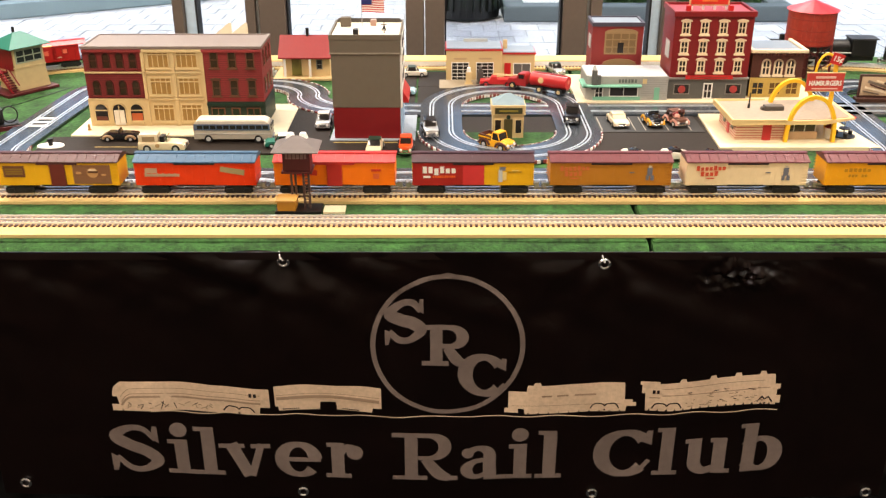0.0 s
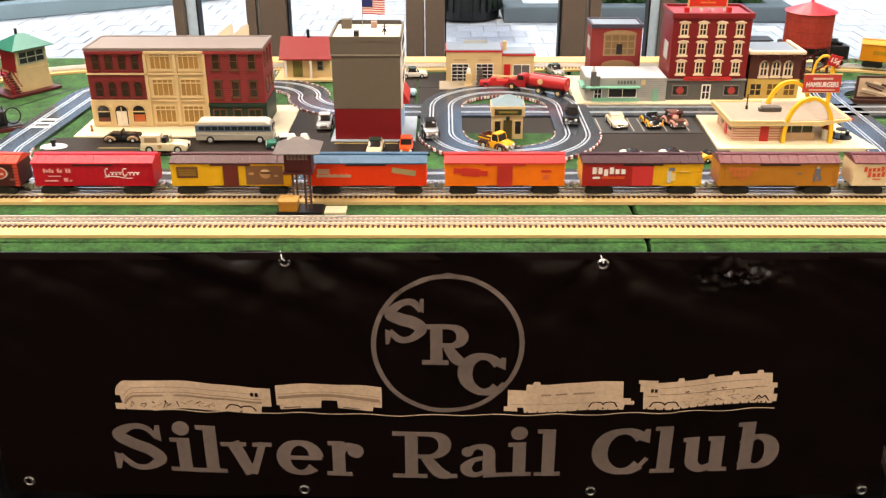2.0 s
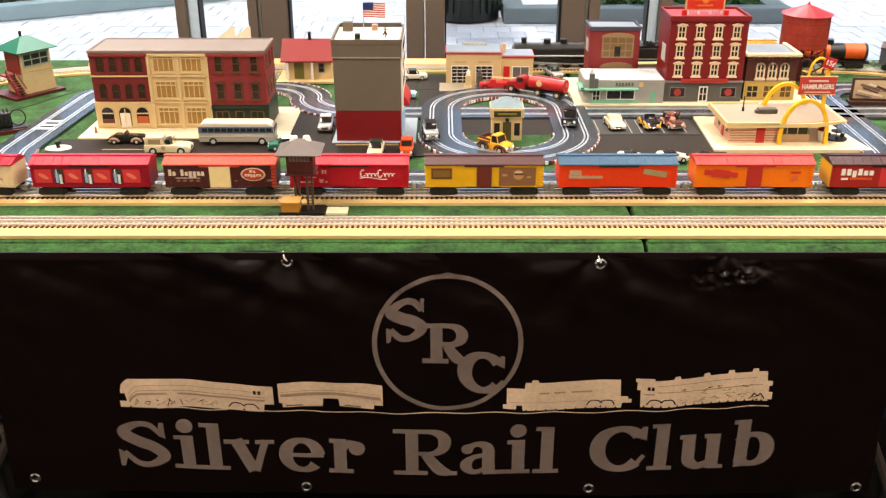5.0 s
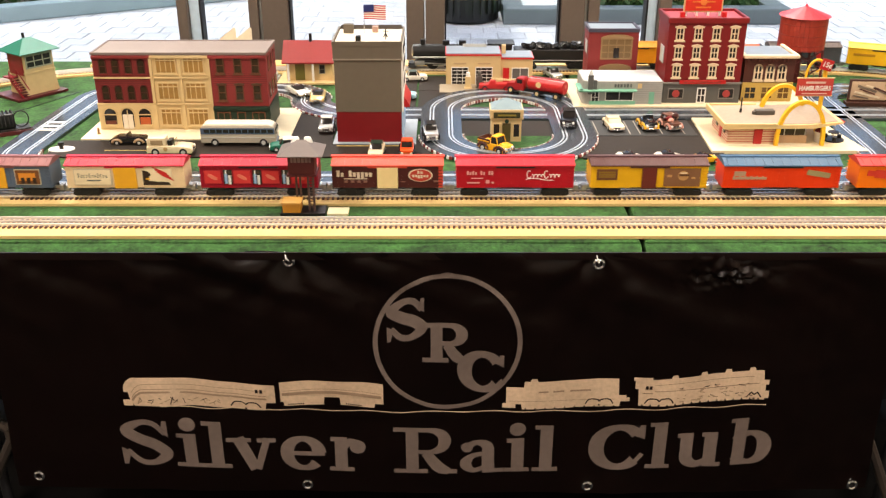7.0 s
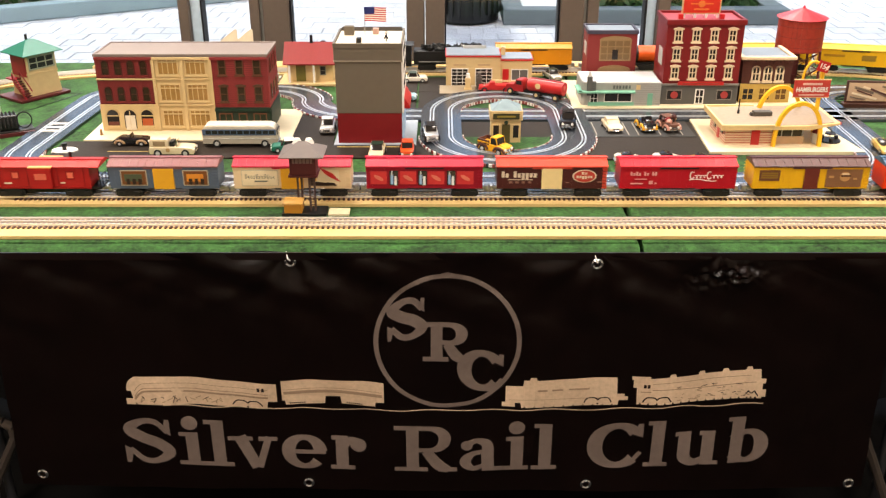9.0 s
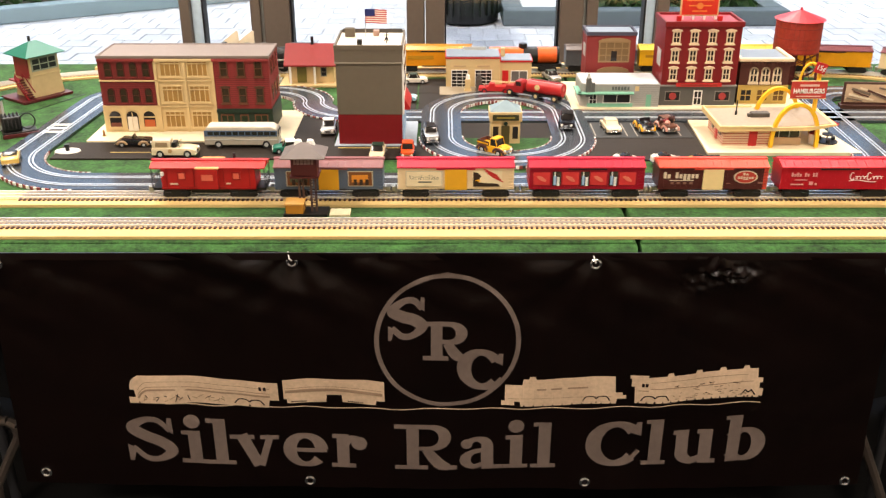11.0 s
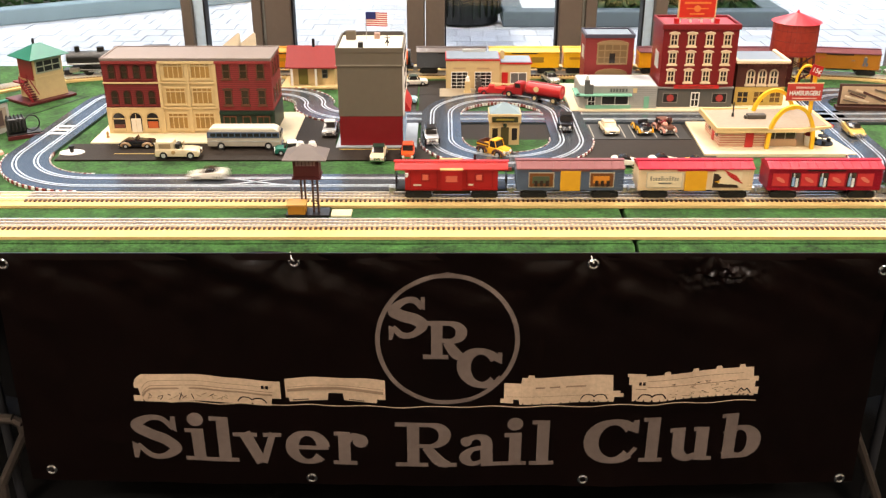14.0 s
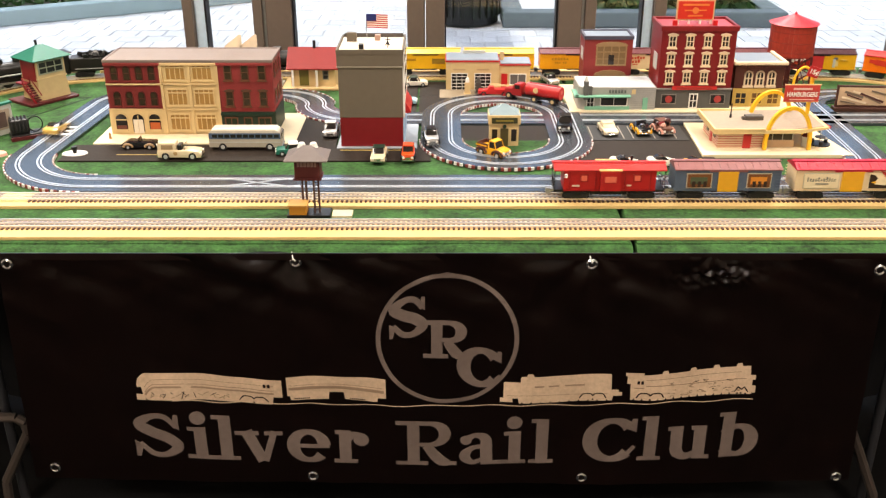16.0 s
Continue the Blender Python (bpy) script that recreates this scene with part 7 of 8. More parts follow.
def watch_tower():
    t = thing("watch_tower", "toy crossing watch tower on posts with dark red cabin", "toy tower", pose(-0.280, 0.085, TOP))
    part("base", box(B(), -0.045, 0.045, -0.022, 0.022, 0, 0.006, 0.001), BLACK, t, "black base plate")
    part("shed", box(B(), -0.040, -0.004, -0.021, 0.010, 0.006, 0.026, 0.0015), mat("orange_shed", (0.50, 0.24, 0.03), 0.45), t, "orange tool shed")
    part("shed_roof", box(B(), -0.042, -0.002, -0.024, 0.012, 0.026, 0.029), mat("tan_shed_roof", (0.52, 0.30, 0.08), 0.5), t)
    for x, y in ((-0.014, 0.012), (-0.006, 0.012), (0.012, -0.004), (0.022, -0.004)):
        part("post", box(B(), x - 0.002, x + 0.002, y - 0.002, y + 0.002, 0.006, 0.084), mat("brown_post", (0.10, 0.06, 0.05), 0.5), t)
    bm = B()
    for i in range(11):
        box(bm, 0.0125, 0.0215, -0.0045, -0.003, 0.012 + i * 0.006, 0.0135 + i * 0.006)
    part("ladder_rungs", bm, mat("brown_post", (0.10, 0.06, 0.05), 0.5), t)
    part("cabin", box(B(), -0.024, 0.028, -0.018, 0.022, 0.085, 0.128, 0.001), mat("maroon_cabin", (0.10, 0.018, 0.018), 0.5), t, "dark red cabin")
    part("cabin_base", box(B(), -0.027, 0.031, -0.021, 0.025, 0.083, 0.087), mat("maroon_cabin", (0.10, 0.018, 0.018), 0.5), t)
    window(t, 0.002, 0.110, 0.044, 0.014, -0.018, mat("maroon_cabin", (0.10, 0.018, 0.018), 0.5), mat("pale_pane", (0.30, 0.22, 0.20), 0.2), (6, 1), fw=0.002)
    part("roof", hip_roof(B(), -0.024, 0.028, -0.018, 0.022, 0.130, 0.022, 0.018, 0.006), mat("grey_brown_roof", (0.19, 0.16, 0.15), 0.55), t, "grey-brown hipped roof")
    for x in (-0.01, 0.014):
        part("roof_snow", cyl(B(), x, 0.012, 0.144, 0.154, 0.010, 0.006, 10), WHITE, t, "white blob on the roof")
    single("crossing_plate", box(B(), -0.232, -0.190, 0.066, 0.100, TOP, TOP + 0.004), PLATE, "small cream plate beside the watch tower", "plate")


def billboards():
    t = thing("billboard", "brown-framed model billboard with a reclining picture", "billboard", pose(1.175, 0.835, TOP, 0, 0, -4))
    fr = mat("brown_frame", (0.085, 0.035, 0.025), 0.5)
    part("frame", box(B(), -0.074, 0.074, 0, 0.006, 0.012, 0.074, 0.001), fr, t)
    part("picture", box(B(), -0.068, 0.068, -0.001, 0, 0.018, 0.068), mat("peach_poster", (0.58, 0.42, 0.28), 0.5, grain=18, vary=0.2), t, "peach poster")
    pg, pw = mat("poster_grey", (0.20, 0.15, 0.11), 0.5), mat("poster_white", (0.75, 0.62, 0.45), 0.5)
    for i, (x0, z0, x1, z1, r, m) in enumerate(((-0.052, 0.056, 0.000, 0.040, 0.0035, pg), (-0.030, 0.058, 0.044, 0.036, 0.0022, pw), (-0.010, 0.052, 0.056, 0.028, 0.0030, BROWN), (-0.058, 0.040, 0.010, 0.024, 0.0026, pw),
                                                (0.004, 0.044, 0.050, 0.024, 0.0016, pg), (-0.046, 0.048, -0.004, 0.034, 0.0016, BROWN), (0.020, 0.060, 0.060, 0.050, 0.0022, pg), (-0.062, 0.030, -0.020, 0.022, 0.0018, pg))):
        d = Vector((x1 - x0, 0, z1 - z0))
        part("picture_stroke", box(B(), 0, d.length, -0.0016 - i * 0.0004, -0.001, -r, r, m=Matrix.Translation((x0, 0, z0)) @ Matrix.Rotation(-math.atan2(d.z, d.x), 4, "Y")), m, t)
    part("base", box(B(), -0.078, 0.078, -0.010, 0.016, 0, 0.012, 0.001), fr, t)
    t = thing("billboard", "grey model billboard with a teal top edge", "billboard", pose(-1.16, 0.60, TOP, 0, 0, 58))
    part("frame", box(B(), -0.06, 0.06, 0, 0.006, 0.0, 0.078, 0.001), LGREY, t)
    part("top_edge", box(B(), -0.063, 0.063, -0.004, 0.010, 0.078, 0.083), TEAL, t, "teal top edge")
    part("picture", box(B(), -0.052, 0.052, -0.001, 0, 0.014, 0.066), mat("dull_poster", (0.40, 0.33, 0.26), 0.5, grain=18, vary=0.4), t)
    part("picture_figure", box(B(), 0.012, 0.04, -0.0016, -0.001, 0.02, 0.06), mat("poster_dark", (0.12, 0.08, 0.07), 0.5), t)
    t = thing("power_pack", "black toy train transformer with a coil of cable", "transformer", pose(-1.085, 0.60, TOP, 0, 0, 30))
    part("base", box(B(), -0.032, 0.05, -0.022, 0.022, 0, 0.014, 0.002), BLACK, t)
    part("housing", box(B(), -0.030, 0.016, -0.016, 0.016, 0.014, 0.052, 0.004), BLACK, t)
    bm = B()
    for k in range(5):
        x = -0.026 + k * 0.009
        prev = None
        for i in range(13):
            a = math.pi * i / 12
            p = (x, -0.019 * math.cos(a), 0.022 + 0.036 * math.sin(a))
            if prev:
                rod(bm, prev, p, 0.0022, 6)
            prev = p
    part("coil_ribs", bm, TYRE, t)
    bm, prev = B(), None
    for i in range(17):
        g = i / 16 * 2 * math.pi
        p = (0.030 + 0.018 * math.cos(g), -0.012, 0.036 + 0.020 * math.sin(g))
        if prev:
            rod(bm, prev, p, 0.0016, 6)
        prev = p
    part("cable_loop", bm, TYRE, t, "loop of black cable", True)
    part("front_rail", box(B(), -0.034, 0.052, -0.026, -0.022, 0.0, 0.010, 0.001), mat("maroon_base", (0.10, 0.015, 0.018), 0.45), t)
    for x, y, m in ((-0.905, 0.462, WHITE), (-1.105, 0.462, mat("pale_pink", (0.62, 0.36, 0.28), 0.5))):
        isl = thing("traffic_island", "small oval painted traffic island with a black bollard", "traffic island", pose(x, y, TOP), "traffic islands")
        bm = cyl(B(), 0, 0, 0, 0.006, 0.026, 0.024, 24, m=Matrix.Diagonal((1.25, 0.85, 1, 1)))
        part("disc", bm, m, isl)
        part("bollard", cyl(cyl(B(), 0, 0, 0.006, 0.020, 0.005), 0, 0, 0.016, 0.022, 0.007), BLACK, isl)


row_building()
tower_building()
service_station()
depot()
diner()
hotel()
corner_shop()
water_tower()
burger_stand()
signal_tower()
kiosk()
watch_tower()
billboards()


# ---- toy vehicles ----
def wheels(t, xs, y, r, w=0.006, hub=None):
    for x in xs:
        for s in (-1, 1):
            m = Matrix.Translation((x, s * y, r)) @ pose(0, 0, 0, 90)
            wh = part("wheel", cyl(B(), 0, 0, -w / 2, w / 2, r, seg=16, m=m), TYRE, t, "black tyre", True)
            part("hub", cyl(B(), 0, 0, -w / 2 - 0.0006, w / 2 + 0.0006, r * 0.55, seg=12, m=m), hub or mat("satin_hub", (0.55, 0.54, 0.52), 0.45, 0.2), wh)


def shell(prof, hw, bevel=0.0015):
    bm = prism(B(), prof, -hw, hw, "y")
    bmesh.ops.bevel(bm, geom=bm.edges[:], offset=bevel, segments=2, affect="EDGES", profile=0.6)
    return bm


def motor_car(name, label, m, L, W, H, paint, roof=None, style="sedan", group="parked toy cars", trim=None, glass_m=None):
    """A toy car facing local +x, wheels on z = 0."""
    t = thing(name, label, "toy car", m, group)
    a, h = L / 2, W / 2
    r = H * 0.22
    zb = r * 0.7
    if style == "sedan":
        body = [(-a, zb), (-a, H * 0.5), (-a * 0.9, H * 0.62), (a * 0.85, H * 0.58), (a, H * 0.45), (a, zb)]
        cab = [(-a * 0.62, H * 0.58), (-a * 0.42, H * 0.97), (a * 0.15, H * 0.97), (a * 0.42, H * 0.58)]
    elif style == "vintage":
        body = [(-a, zb), (-a, H * 0.42), (-a * 0.75, H * 0.6), (a * 0.35, H * 0.6), (a * 0.85, H * 0.56), (a * 0.9, zb)]
        cab = [(-a * 0.8, H * 0.56), (-a * 0.66, H * 0.94), (-a * 0.5, H), (a * 0.12, H), (a * 0.26, H * 0.56)]
    elif style == "roadster":
        body = [(-a, zb), (-a, H * 0.45), (-a * 0.6, H * 0.72), (a * 0.1, H * 0.68), (a * 0.9, H * 0.62), (a, H * 0.4), (a, zb)]
        cab = [(a * 0.0, H * 0.66), (a * -0.04, H * 0.98), (a * 0.0, H), (a * 0.08, H * 0.66)]
    elif style == "pickup":
        body = [(-a, zb), (-a, H * 0.55), (a * 0.5, H * 0.58), (a * 0.92, H * 0.52), (a, H * 0.36), (a, zb)]
        cab = [(-a * 0.1, H * 0.55), (-a * 0.06, H * 0.95), (a * 0.02, H), (a * 0.32, H * 0.98), (a * 0.46, H * 0.56)]
    elif style == "van":
        body = [(-a, zb), (-a, H * 0.55), (a * 0.5, H * 0.56), (a * 0.92, H * 0.5), (a, H * 0.36), (a, zb)]
        cab = [(-a * 0.98, H * 0.55), (-a * 0.98, H * 0.92), (-a * 0.92, H), (-a * 0.15, H), (-a * 0.12, H * 0.55)]
    else:
        body = [(-a, zb), (-a, H * 0.62), (-a * 0.8, H * 0.78), (-a * 0.2, H * 0.72), (a * 0.5, H * 0.6), (a * 0.95, H * 0.42), (a, H * 0.25), (a, zb)]
        cab = [(-a * 0.6, H * 0.74), (-a * 0.3, H), (a * 0.05, H * 0.98), (a * 0.4, H * 0.62)]
    part("body", shell(body, h), paint, t, smooth=True)
    part("cabin", shell(cab, h * 0.8, 0.001), glass_m or (DKPANE if style in ("sedan", "vintage", "pickup", "racer") else paint), t, "dark glazed cabin" if style in ("sedan", "vintage", "pickup") else "", True)
    if style in ("sedan", "vintage", "pickup"):
        x0, x1 = min(p[0] for p in cab if p[1] > H * 0.9), max(p[0] for p in cab if p[1] > H * 0.9)
        part("roof", box(B(), x0 - 0.001, x1 + 0.001, -h * 0.8, h * 0.8, H * 0.955, H * 1.0 + 0.001, 0.0008), roof or paint, t)
        bm = B()
        for s in (-1, 1):
            for px in (x0, x1):
                rod(bm, (px, s * h * 0.79, H * 0.97), (px + (0.005 if px == x1 else -0.005), s * h * 0.83, H * 0.56), 0.0012, 6)
        tagged(part("pillars", bm, paint, t), kind="stuff")
    if style == "pickup":
        bm = B()
        for k in ((-a, -a * 0.12, -h, -h + 0.002), (-a, -a * 0.12, h - 0.002, h), (-a, -a + 0.002, -h, h)):
            box(bm, *k, H * 0.5, H * 0.78)
        part("cargo_sides", bm, trim or paint, t, "dark stake sides")
    if style in ("vintage", "roadster", "pickup"):
        for x in (-a * 0.62, a * 0.62):
            for s in (-1, 1):
                bm, prev = B(), None
                for i in range(7):
                    g = math.pi * i / 6
                    p = (x + 0.0135 * (H / 0.034) * math.cos(g), s * h * 0.98, r + r * 1.25 * math.sin(g))
                    if prev:
                        rod(bm, prev, p, 0.0034, 6)
                    prev = p
                part("fender", bm, trim or paint, t, "rounded fender", True)
    for x in (a + 0.0012, -a - 0.0012):
        part("bumper", box(B(), x - 0.0013, x + 0.0013, -h * 0.95, h * 0.95, zb, zb + H * 0.1, 0.0006), CHROME, t, "chrome bumper")
    part("grille", box(B(), a - 0.001, a + 0.0012, -h * 0.42, h * 0.42, zb + H * 0.12, H * 0.42), CHROME, t, "bright grille")
    for s in (-1, 1):
        part("headlight", cyl(B(), 0, 0, -0.001, 0.0015, H * 0.09, seg=10, m=Matrix.Translation((a, s * h * 0.66, H * 0.4)) @ pose(0, 0, 0, 0, 90)), WHITE, t)
    wheels(t, (-a * 0.62, a * 0.62), h * 0.92, r)
    return t


def P(x, y, deg, z=0.004):
    return pose(x, y, TOP + z, 0, 0, deg)


def build_vehicles():
    ivory = mat("ivory_paint", (0.70, 0.58, 0.40), 0.35, vary=0.05, coat=0.3)
    white = mat("car_white", (0.74, 0.68, 0.58), 0.3, vary=0.05, coat=0.3)
    black = mat("car_black", (0.012, 0.012, 0.016), 0.2, coat=0.5)
    silver = mat("car_silver", (0.62, 0.61, 0.59), 0.25, 0.6)
    # coach bus
    t = thing("toy_bus", "cream and blue toy coach bus with a silver roof", "toy bus", P(-0.489, 0.505, 0))
    prof = [(-0.09, 0.008), (-0.09, 0.040), (-0.084, 0.050), (-0.078, 0.052), (0.076, 0.052), (0.086, 0.048), (0.090, 0.038), (0.091, 0.008)]
    part("body", shell(prof, 0.021, 0.003), mat("bus_cream", (0.50, 0.45, 0.36), 0.35, coat=0.3), t, smooth=True)
    part("roof", shell([(-0.084, 0.046), (-0.082, 0.0525), (-0.076, 0.055), (0.072, 0.055), (0.082, 0.051), (0.085, 0.046)], 0.0195, 0.003), mat("bus_roof", (0.72, 0.66, 0.54), 0.35), t, "pale cream roof", True)
    for s in (-1, 1):
        part("blue_band", box(B(), -0.088, 0.088, s * 0.0212 - 0.0006, s * 0.0212 + 0.0006, 0.0305, 0.045), mat("bus_blue", (0.10, 0.14, 0.22), 0.3), t, "blue window band")
        for i in range(11):
            x = -0.080 + i * 0.0152
            part("window", box(B(), x, x + 0.0125, s * 0.0222 - 0.0005, s * 0.0222 + 0.0005, 0.034, 0.042), DKPANE, t)
        part("trim_line", box(B(), -0.088, 0.088, s * 0.0212 - 0.0008, s * 0.0212 + 0.0008, 0.021, 0.0225), LGREY, t)
    part("windscreen", box(B(), 0.0895, 0.0915, -0.017, 0.017, 0.030, 0.044, 0.0006), DKPANE, t)
    part("bumper", box(B(), 0.090, 0.093, -0.019, 0.019, 0.008, 0.013, 0.0006), CHROME, t)
    wheels(t, (-0.056, 0.060), 0.0185, 0.0095, 0.006, LGREY)
    motor_car("toy_van", "cream toy open-sided delivery van", P(-0.636, 0.432, 0), 0.104, 0.038, 0.042, ivory, None, "van")
    motor_car("toy_roadster", "black and tan open vintage toy roadster", P(-0.756, 0.508, 0), 0.086, 0.032, 0.028, black, None, "roadster", trim=mat("car_tan", (0.42, 0.28, 0.16), 0.35))
    motor_car("toy_sedan", "teal and white toy sedan behind the watch tower", P(-0.372, 0.462, 190), 0.075, 0.032, 0.028, TEAL, WHITE)
    motor_car("toy_sedan", "cream toy convertible with a dark green top", P(-0.155, 0.425, -92), 0.078, 0.034, 0.030, ivory, DGREEN)
    motor_car("toy_coupe", "orange vintage toy coupe with black fenders", P(-0.084, 0.425, -90), 0.066, 0.032, 0.034, mat("car_orange", (0.62, 0.09, 0.012), 0.3, coat=0.4), None, "vintage", trim=black)
    motor_car("toy_limousine", "silver and black vintage toy limousine with chrome grille", P(-0.030, 0.53, -84, 0.012), 0.084, 0.034, 0.034, silver, black, "vintage", trim=black)
    motor_car("toy_coupe", "black vintage toy coupe on the oval road", P(0.318, 0.635, -98, 0.012), 0.076, 0.036, 0.036, black, None, "vintage")
    motor_car("toy_pickup", "yellow vintage toy pickup with dark stake bed", P(0.124, 0.446, -42, 0.005), 0.080, 0.036, 0.040, YELLOW, None, "pickup", trim=BROWN)
    motor_car("toy_suv", "silver toy station wagon on the side street", P(-0.292, 0.618, -88), 0.078, 0.034, 0.032, silver, WHITE)
    motor_car("toy_sedan", "cream toy sedan in a parking bay", P(0.430, 0.628, -84, 0.006), 0.078, 0.038, 0.026, ivory, ivory, glass_m=ivory)
    motor_car("toy_hot_rod", "black and yellow toy hot rod in a parking bay", P(0.515, 0.622, -82, 0.006), 0.064, 0.034, 0.034, black, None, "roadster", trim=YELLOW)
    motor_car("toy_jalopy", "brown and pink toy jalopy loaded with bundles", P(0.572, 0.622, -74, 0.006), 0.064, 0.034, 0.034, mat("car_brown_paint", (0.16, 0.07, 0.045), 0.4), None, "vintage", trim=mat("car_pink", (0.62, 0.34, 0.27), 0.4))
    motor_car("toy_sedan", "white and orange toy race car parked on the lot", P(0.430, 0.376, 0), 0.066, 0.032, 0.024, white, ORANGE, "racer")
    motor_car("toy_sedan", "white and red toy race car parked on the lot", P(0.520, 0.376, 8), 0.068, 0.032, 0.026, white, RED, "racer")
    motor_car("toy_sedan", "yellow toy race car parked on the lot", P(0.600, 0.374, 20), 0.060, 0.030, 0.022, YELLOW, YELLOW, "racer")
    motor_car("toy_sedan", "white toy sedan parked beside the back street", P(-0.085, 1.095, 4), 0.074, 0.034, 0.028, white, DGREEN)
    motor_car("toy_sedan", "pale blue toy sedan parked on the back street", P(-0.112, 0.90, -6), 0.074, 0.034, 0.028, mat("car_sky", (0.35, 0.55, 0.62), 0.35), RED)
    motor_car("toy_sedan", "silver toy sedan beside the service station", P(0.33, 1.13, -70), 0.070, 0.034, 0.028, silver, DGREEN)
    hot = [ob for ob in bpy.data.objects if ob.name == "toy_hot_rod"][0]
    part("front_fender", shell([(0.004, 0.008), (0.006, 0.020), (0.026, 0.021), (0.033, 0.012), (0.032, 0.006)], 0.0185, 0.002), YELLOW, hot, "yellow front fenders and bonnet", True)
    part("engine", box(B(), 0.006, 0.020, -0.006, 0.006, 0.020, 0.028, 0.001), CHROME, hot)
    jal = [ob for ob in bpy.data.objects if ob.name == "toy_jalopy"][0]
    rj = random.Random(8)
    for k, m in enumerate((WHITE, mat("car_pink", (0.62, 0.34, 0.27), 0.4), BROWN, mat("car_tan", (0.42, 0.28, 0.16), 0.35), WHITE, DRED, BROWN)):
        part("bundle", box(B(), -0.007, 0.007, -0.006, 0.006, -0.005, 0.005, 0.002, Matrix.Translation((rj.uniform(-0.026, 0.024), rj.choice((-1, 1)) * rj.uniform(0.010, 0.018), 0.026 + 0.003 * (k % 3))) @ pose(0, 0, 0, rj.uniform(-30, 30), rj.uniform(-30, 30), rj.uniform(0, 90))), m, jal, "tied bundle")
    pick = [ob for ob in bpy.data.objects if ob.name == "toy_pickup"][0]
    part("bonnet", shell([(0.016, 0.010), (0.016, 0.024), (0.022, 0.026), (0.034, 0.023), (0.040, 0.015), (0.040, 0.008)], 0.011, 0.004), YELLOW, pick, "rounded yellow bonnet", True)
    for sd in (-1, 1):
        part("stake_rail", box(B(), -0.040, -0.006, sd * 0.0186 - 0.0008, sd * 0.0186 + 0.0008, 0.024, 0.027), YELLOW, pick, "yellow stake rail")
    van = [ob for ob in bpy.data.objects if ob.name == "toy_van"][0]
    for sd in (-1, 1):
        part("cargo_opening", box(B(), -0.042, -0.014, sd * 0.0156 - 0.0006, sd * 0.0156 + 0.0006, 0.026, 0.037), mat("van_inside", (0.34, 0.24, 0.14), 0.6), van, "tan open cargo bay")
        part("side_emblem", cyl(B(), 0, 0, -0.0006, 0.0006, 0.005, seg=12, m=pose(-0.008, sd * 0.0194, 0.017, 90)), mat("emblem_tan", (0.48, 0.30, 0.14), 0.5), van)
    part("seat", box(B(), -0.004, 0.006, -0.012, 0.012, 0.022, 0.036, 0.001), BLACK, van, "black seat back")
    part("windscreen", box(B(), 0.012, 0.014, -0.014, 0.014, 0.023, 0.037), CHROME, van)
    # red tanker lorry
    t = thing("toy_tanker", "red toy tanker lorry with a pale round emblem", "toy lorry", P(0.262, 0.905, 148, 0.011), "")
    part("chassis", box(B(), -0.085, 0.085, -0.012, 0.012, 0.010, 0.016), BLACK, t)
    part("tank", cyl(B(), 0, 0, -0.085, 0.022, 0.0185, seg=20, m=pose(0, 0, 0.033, 0, 90) ), RED, t, smooth=True)
    part("catwalk", box(B(), -0.080, 0.016, -0.004, 0.004, 0.050, 0.053), mat("lorry_red_dark", (0.30, 0.02, 0.02), 0.4), t)
    part("emblem", cyl(B(), 0, 0, -0.0006, 0.0006, 0.008, seg=18, m=pose(-0.012, 0.0185, 0.035, 90)), CREAM, t, "pale round emblem")
    part("rear_emblem", cyl(B(), 0, 0, -0.0006, 0.0006, 0.006, seg=18, m=pose(-0.0856, 0, 0.036, 0, 90)), mat("emblem_pink", (0.66, 0.2, 0.16), 0.4), t)
    part("cab", shell([(0.034, 0.010), (0.034, 0.040), (0.040, 0.046), (0.058, 0.045), (0.064, 0.030), (0.088, 0.028), (0.092, 0.012)], 0.016, 0.002), mat("lorry_red", (0.34, 0.018, 0.02), 0.35), t, "red bonneted cab", True)
    part("windscreen", box(B(), 0.0585, 0.0605, -0.012, 0.012, 0.032, 0.042), DKPANE, t)
    for s in (-1, 1):
        part("side_window", box(B(), 0.040, 0.056, s * 0.0163 - 0.0005, s * 0.0163 + 0.0005, 0.031, 0.042), DKPANE, t)
    wheels(t, (-0.066, -0.008, 0.074), 0.0155, 0.0095, 0.007, CREAM)
    t = thing("toy_fire_engine", "red toy fire engine in front of the garage doors", "toy lorry", P(0.150, 0.975, 176, 0.006))
    part("body", shell([(-0.05, 0.008), (-0.05, 0.022), (0.0, 0.022), (0.0, 0.030), (0.014, 0.030), (0.02, 0.020), (0.046, 0.018), (0.048, 0.008)], 0.014, 0.0015), RED, t, smooth=True)
    bm = B()
    for s in (-0.006, 0.006):
        rod(bm, (-0.052, s, 0.030), (0.012, s, 0.034), 0.0012)
    for i in range(8):
        rod(bm, (-0.05 + i * 0.008, -0.006, 0.030 + i * 0.0005), (-0.05 + i * 0.008, 0.006, 0.030 + i * 0.0005), 0.0008)
    part("ladder", bm, CREAM, t)
    part("bell", cyl(B(), 0.03, 0, 0.018, 0.026, 0.004, 0.002), CHROME, t)
    wheels(t, (-0.03, 0.03), 0.014, 0.008, 0.005, RED)
    # folded cream panels behind the row buildings
    t = thing("trestle_panels", "pair of cream slanted trestle panels leaning together", "toy bridge", pose(-0.66, 1.36, TOP))
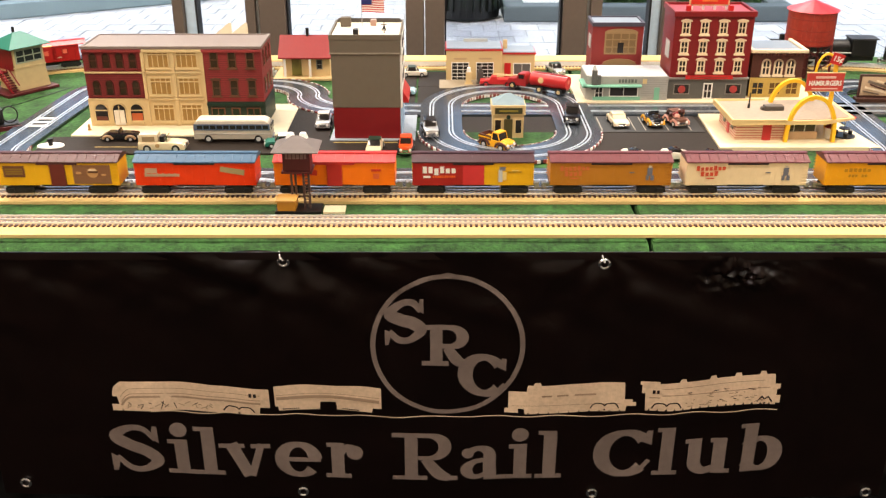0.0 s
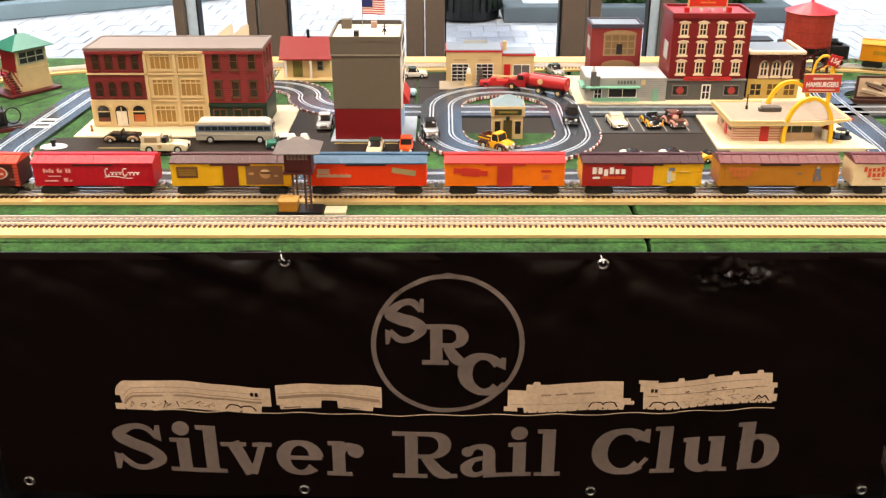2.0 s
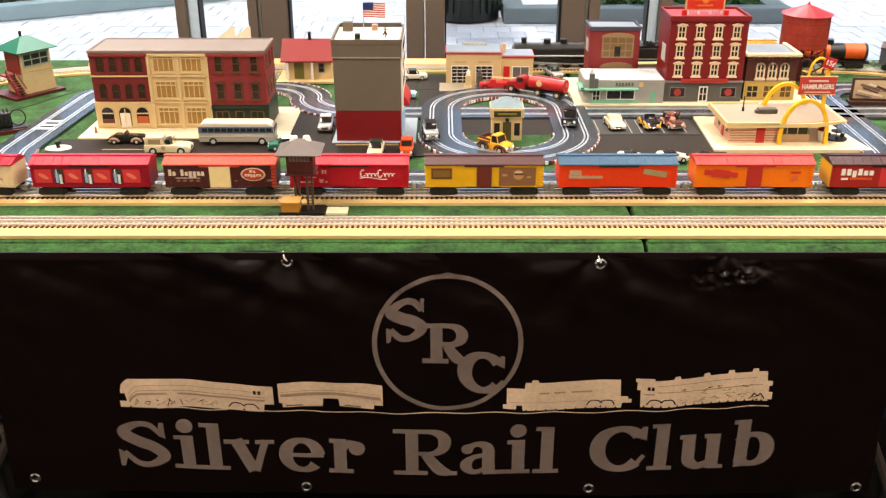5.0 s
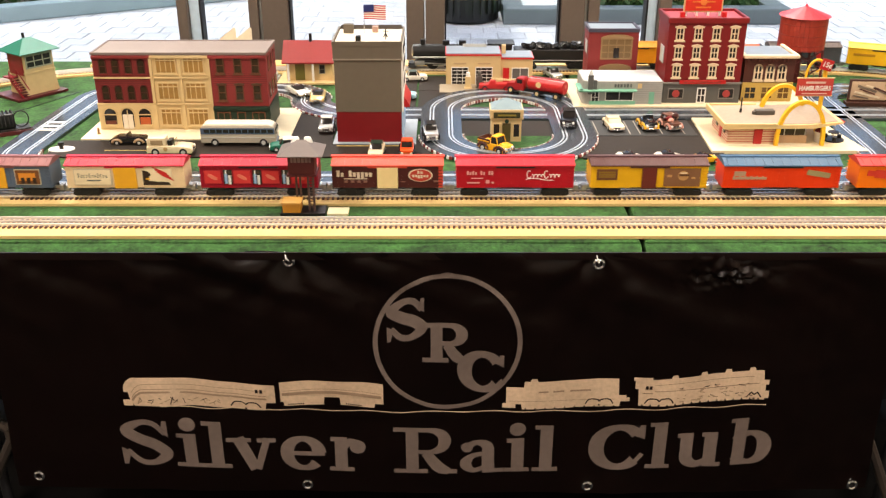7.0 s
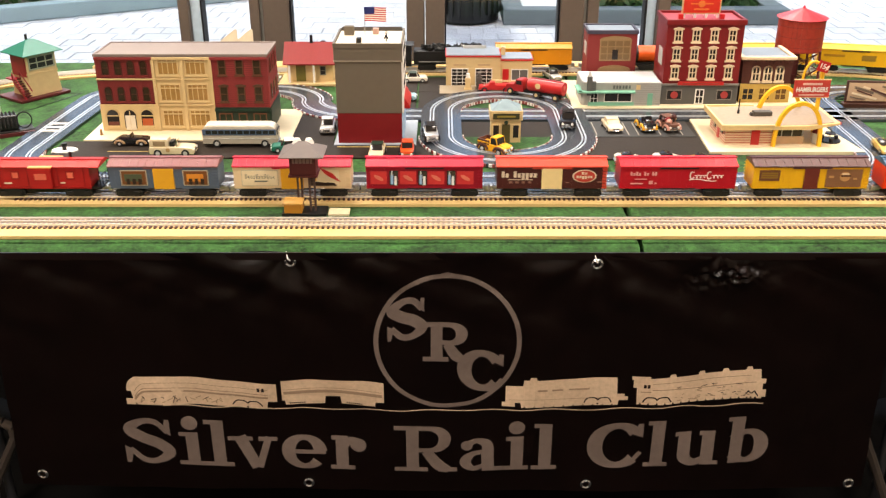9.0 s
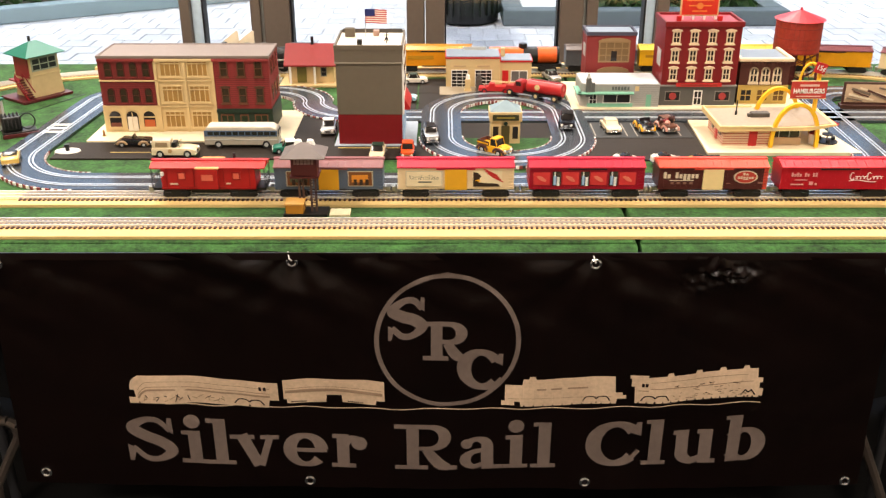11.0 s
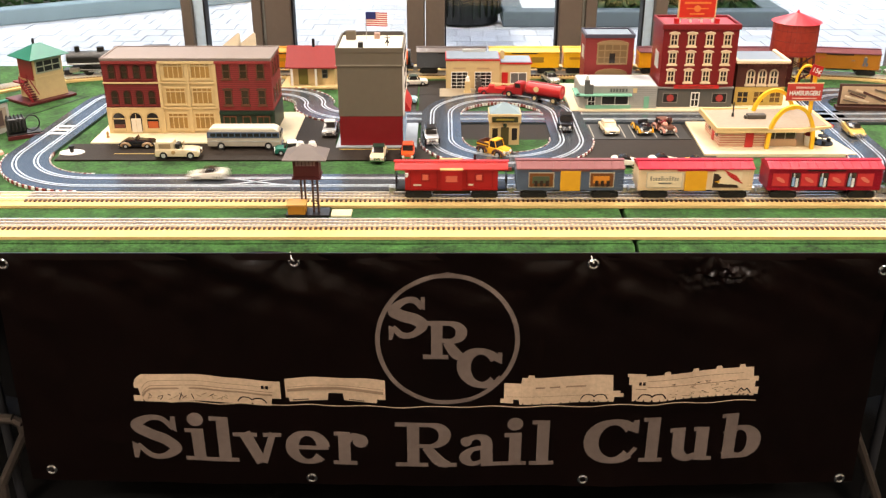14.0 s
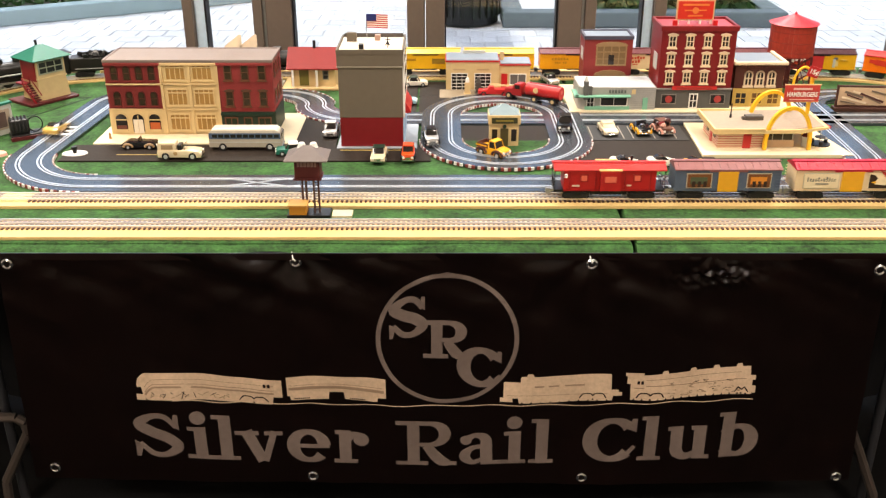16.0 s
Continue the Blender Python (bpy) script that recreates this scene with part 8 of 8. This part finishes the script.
    for x in (-0.03, 0.02):
        part("panel", prism(B(), [(-0.028, 0.0), (0.03, 0.0), (0.03, 0.10), (0.024, 0.104), (-0.028, 0.064)], 0, 0.004, "y", m=Matrix.Translation((x, 0, 0))), mat("cream_panel", (0.70, 0.63, 0.51), 0.5), t)
    part("rear_panel", box(B(), -0.055, 0.05, 0.02, 0.024, 0, 0.06), TAUPE, t)
    t = thing("toy_ramp", "grey toy stair ramp beside the red-roofed depot", "toy ramp", pose(-0.52, 1.12, TOP))
    bm = B()
    for i in range(9):
        box(bm, -0.03 + i * 0.007, -0.024 + i * 0.007, -0.015, 0.015, 0, 0.075 - i * 0.008)
    part("steps", bm, LGREY, t)
    # slot-road crossing marks
    bm = B()
    for k in (-1, 1):
        ribbon(bm, [(-0.52 + 0.02 * i, 0.25 + k * 0.024 * math.cos(math.pi * i / 10)) for i in range(11)], -0.0022, 0.0022, TOP + 0.0082, TOP + 0.0097)
    setting("lane_crossing", bm, SLOTRAIL, "pale crossing rails where the slot lanes swap", "slot car track")
    # loose cable and felt seam
    bm, prev = B(), None
    for i in range(15):
        u = i / 14
        p = (1.06 + 0.15 * u, 0.86 + 0.05 * math.sin(u * 3.0) - 0.02 * u, TOP + 0.006)
        if prev:
            rod(bm, prev, p, 0.0025, 6)
        prev = p
    single("cable", bm, TYRE, "thin black cable lying on the green felt", "cable", smooth=True)
    setting("felt_seam", ribbon(B(), [(-1.42, 0.45), (-1.25, 0.66), (-1.12, 0.82), (-1.04, 0.98)], -0.0015, 0.0015, TOP, TOP + 0.0012), DGREEN, "dark seam between two felt sheets", "seam")
    gr = B()
    for y in (0.60, 0.63, 0.66):
        box(gr, -1.015, -0.965, y - 0.006, y + 0.006, TOP + 0.0082, TOP + 0.0094)
    setting("start_marks", gr, WHITE, "white painted start marks across the slot road", "road marking")


build_vehicles()
SLOT = Path(LOOP)
YELLOW_CAR = motor_car("slot_car", "low yellow slot car running on the slot road", P(0.4, 0.75, 0, 0.009), 0.080, 0.038, 0.026, mat("slot_yellow", (0.62, 0.42, 0.11), 0.3, coat=0.4), None, "racer", "slot cars")
WHITE_CAR = motor_car("slot_car", "low white slot car running on the slot road", P(-0.4, 0.9, 0, 0.009), 0.080, 0.038, 0.025, mat("slot_white", (0.70, 0.66, 0.58), 0.3, coat=0.4), None, "racer", "slot cars")


def along(x, y):
    """Length along the slot road nearest to a place."""
    n = 1400
    return min((math.hypot(SLOT.at(SLOT.total * i / n)[0] - x, SLOT.at(SLOT.total * i / n)[1] - y), SLOT.total * i / n) for i in range(n))[1]


def slot_motion():
    lap = SLOT.total
    for ob, lane, marks in ((YELLOW_CAR, 0.018, ((0.0, 0.6, 0.25), (1.0, -0.7, 0.25), (2.0, -0.9, 0.99), (2.3, -0.42, 0.98), (2.7, -0.05, 0.75), (3.0, 0.41, 0.75), (3.5, 1.37, 0.755), (5.0, 0.3, 0.25), (6.0, -0.985, 0.55), (6.3, -0.985, 0.765), (7.0, -0.345, 0.87), (7.5, 0.31, 0.75), (8.0, 1.42, 0.80), (8.5, 1.051, 0.917), (9.0, 1.036, 0.447), (9.3, 0.75, 0.25), (10.4, -0.6, 0.25),
                                                  (11.5, -0.985, 0.76), (12.5, 0.03, 0.75), (14.0, 1.03, 0.60), (15.2, -0.18, 0.25), (15.4, -0.50, 0.25), (15.6, -0.80, 0.25), (16.0, -0.985, 0.62))),
                            (WHITE_CAR, -0.024, ((0.0, 1.40, 0.76), (1.2, 0.3, 0.25), (2.5, -0.98, 0.70), (3.0, -0.395, 0.95), (3.5, 0.3, 0.75), (4.2, 1.42, 0.80), (5.4, 0.2, 0.25), (6.3, -0.985, 0.5), (6.5, -0.985, 0.74), (7.0, -0.39, 0.94), (7.35, -0.17, 0.75), (8.0, 1.10, 0.75), (8.9, 1.25, 0.99),
                                                 (10.4, -0.97, 0.42), (11.5, -0.19, 0.75), (12.0, 0.75, 0.75), (12.6, 1.42, 0.80), (13.8, -0.2, 0.25), (14.0, -0.53, 0.25), (14.2, -0.86, 0.26), (14.5, -0.985, 0.76), (15.0, -0.40, 0.96), (16.0, 1.27, 0.75)))):
        ts, ss, last = [], [], None
        for t, x, y in marks:
            s = along(x, y)
            while last is not None and s < last:
                s += lap
            ts.append(t), ss.append(s)
            last = s
        rows = []
        for i in range(161):
            t = i * 0.1
            x, y, h = SLOT.at(float(np.interp(t, ts, ss)), lane)
            rows.append((t, pose(x, y, TOP + 0.009, 0, 0, math.degrees(h))))
        walk(ob, rows)


def motions():
    train_motion()
    slot_motion()


motions()
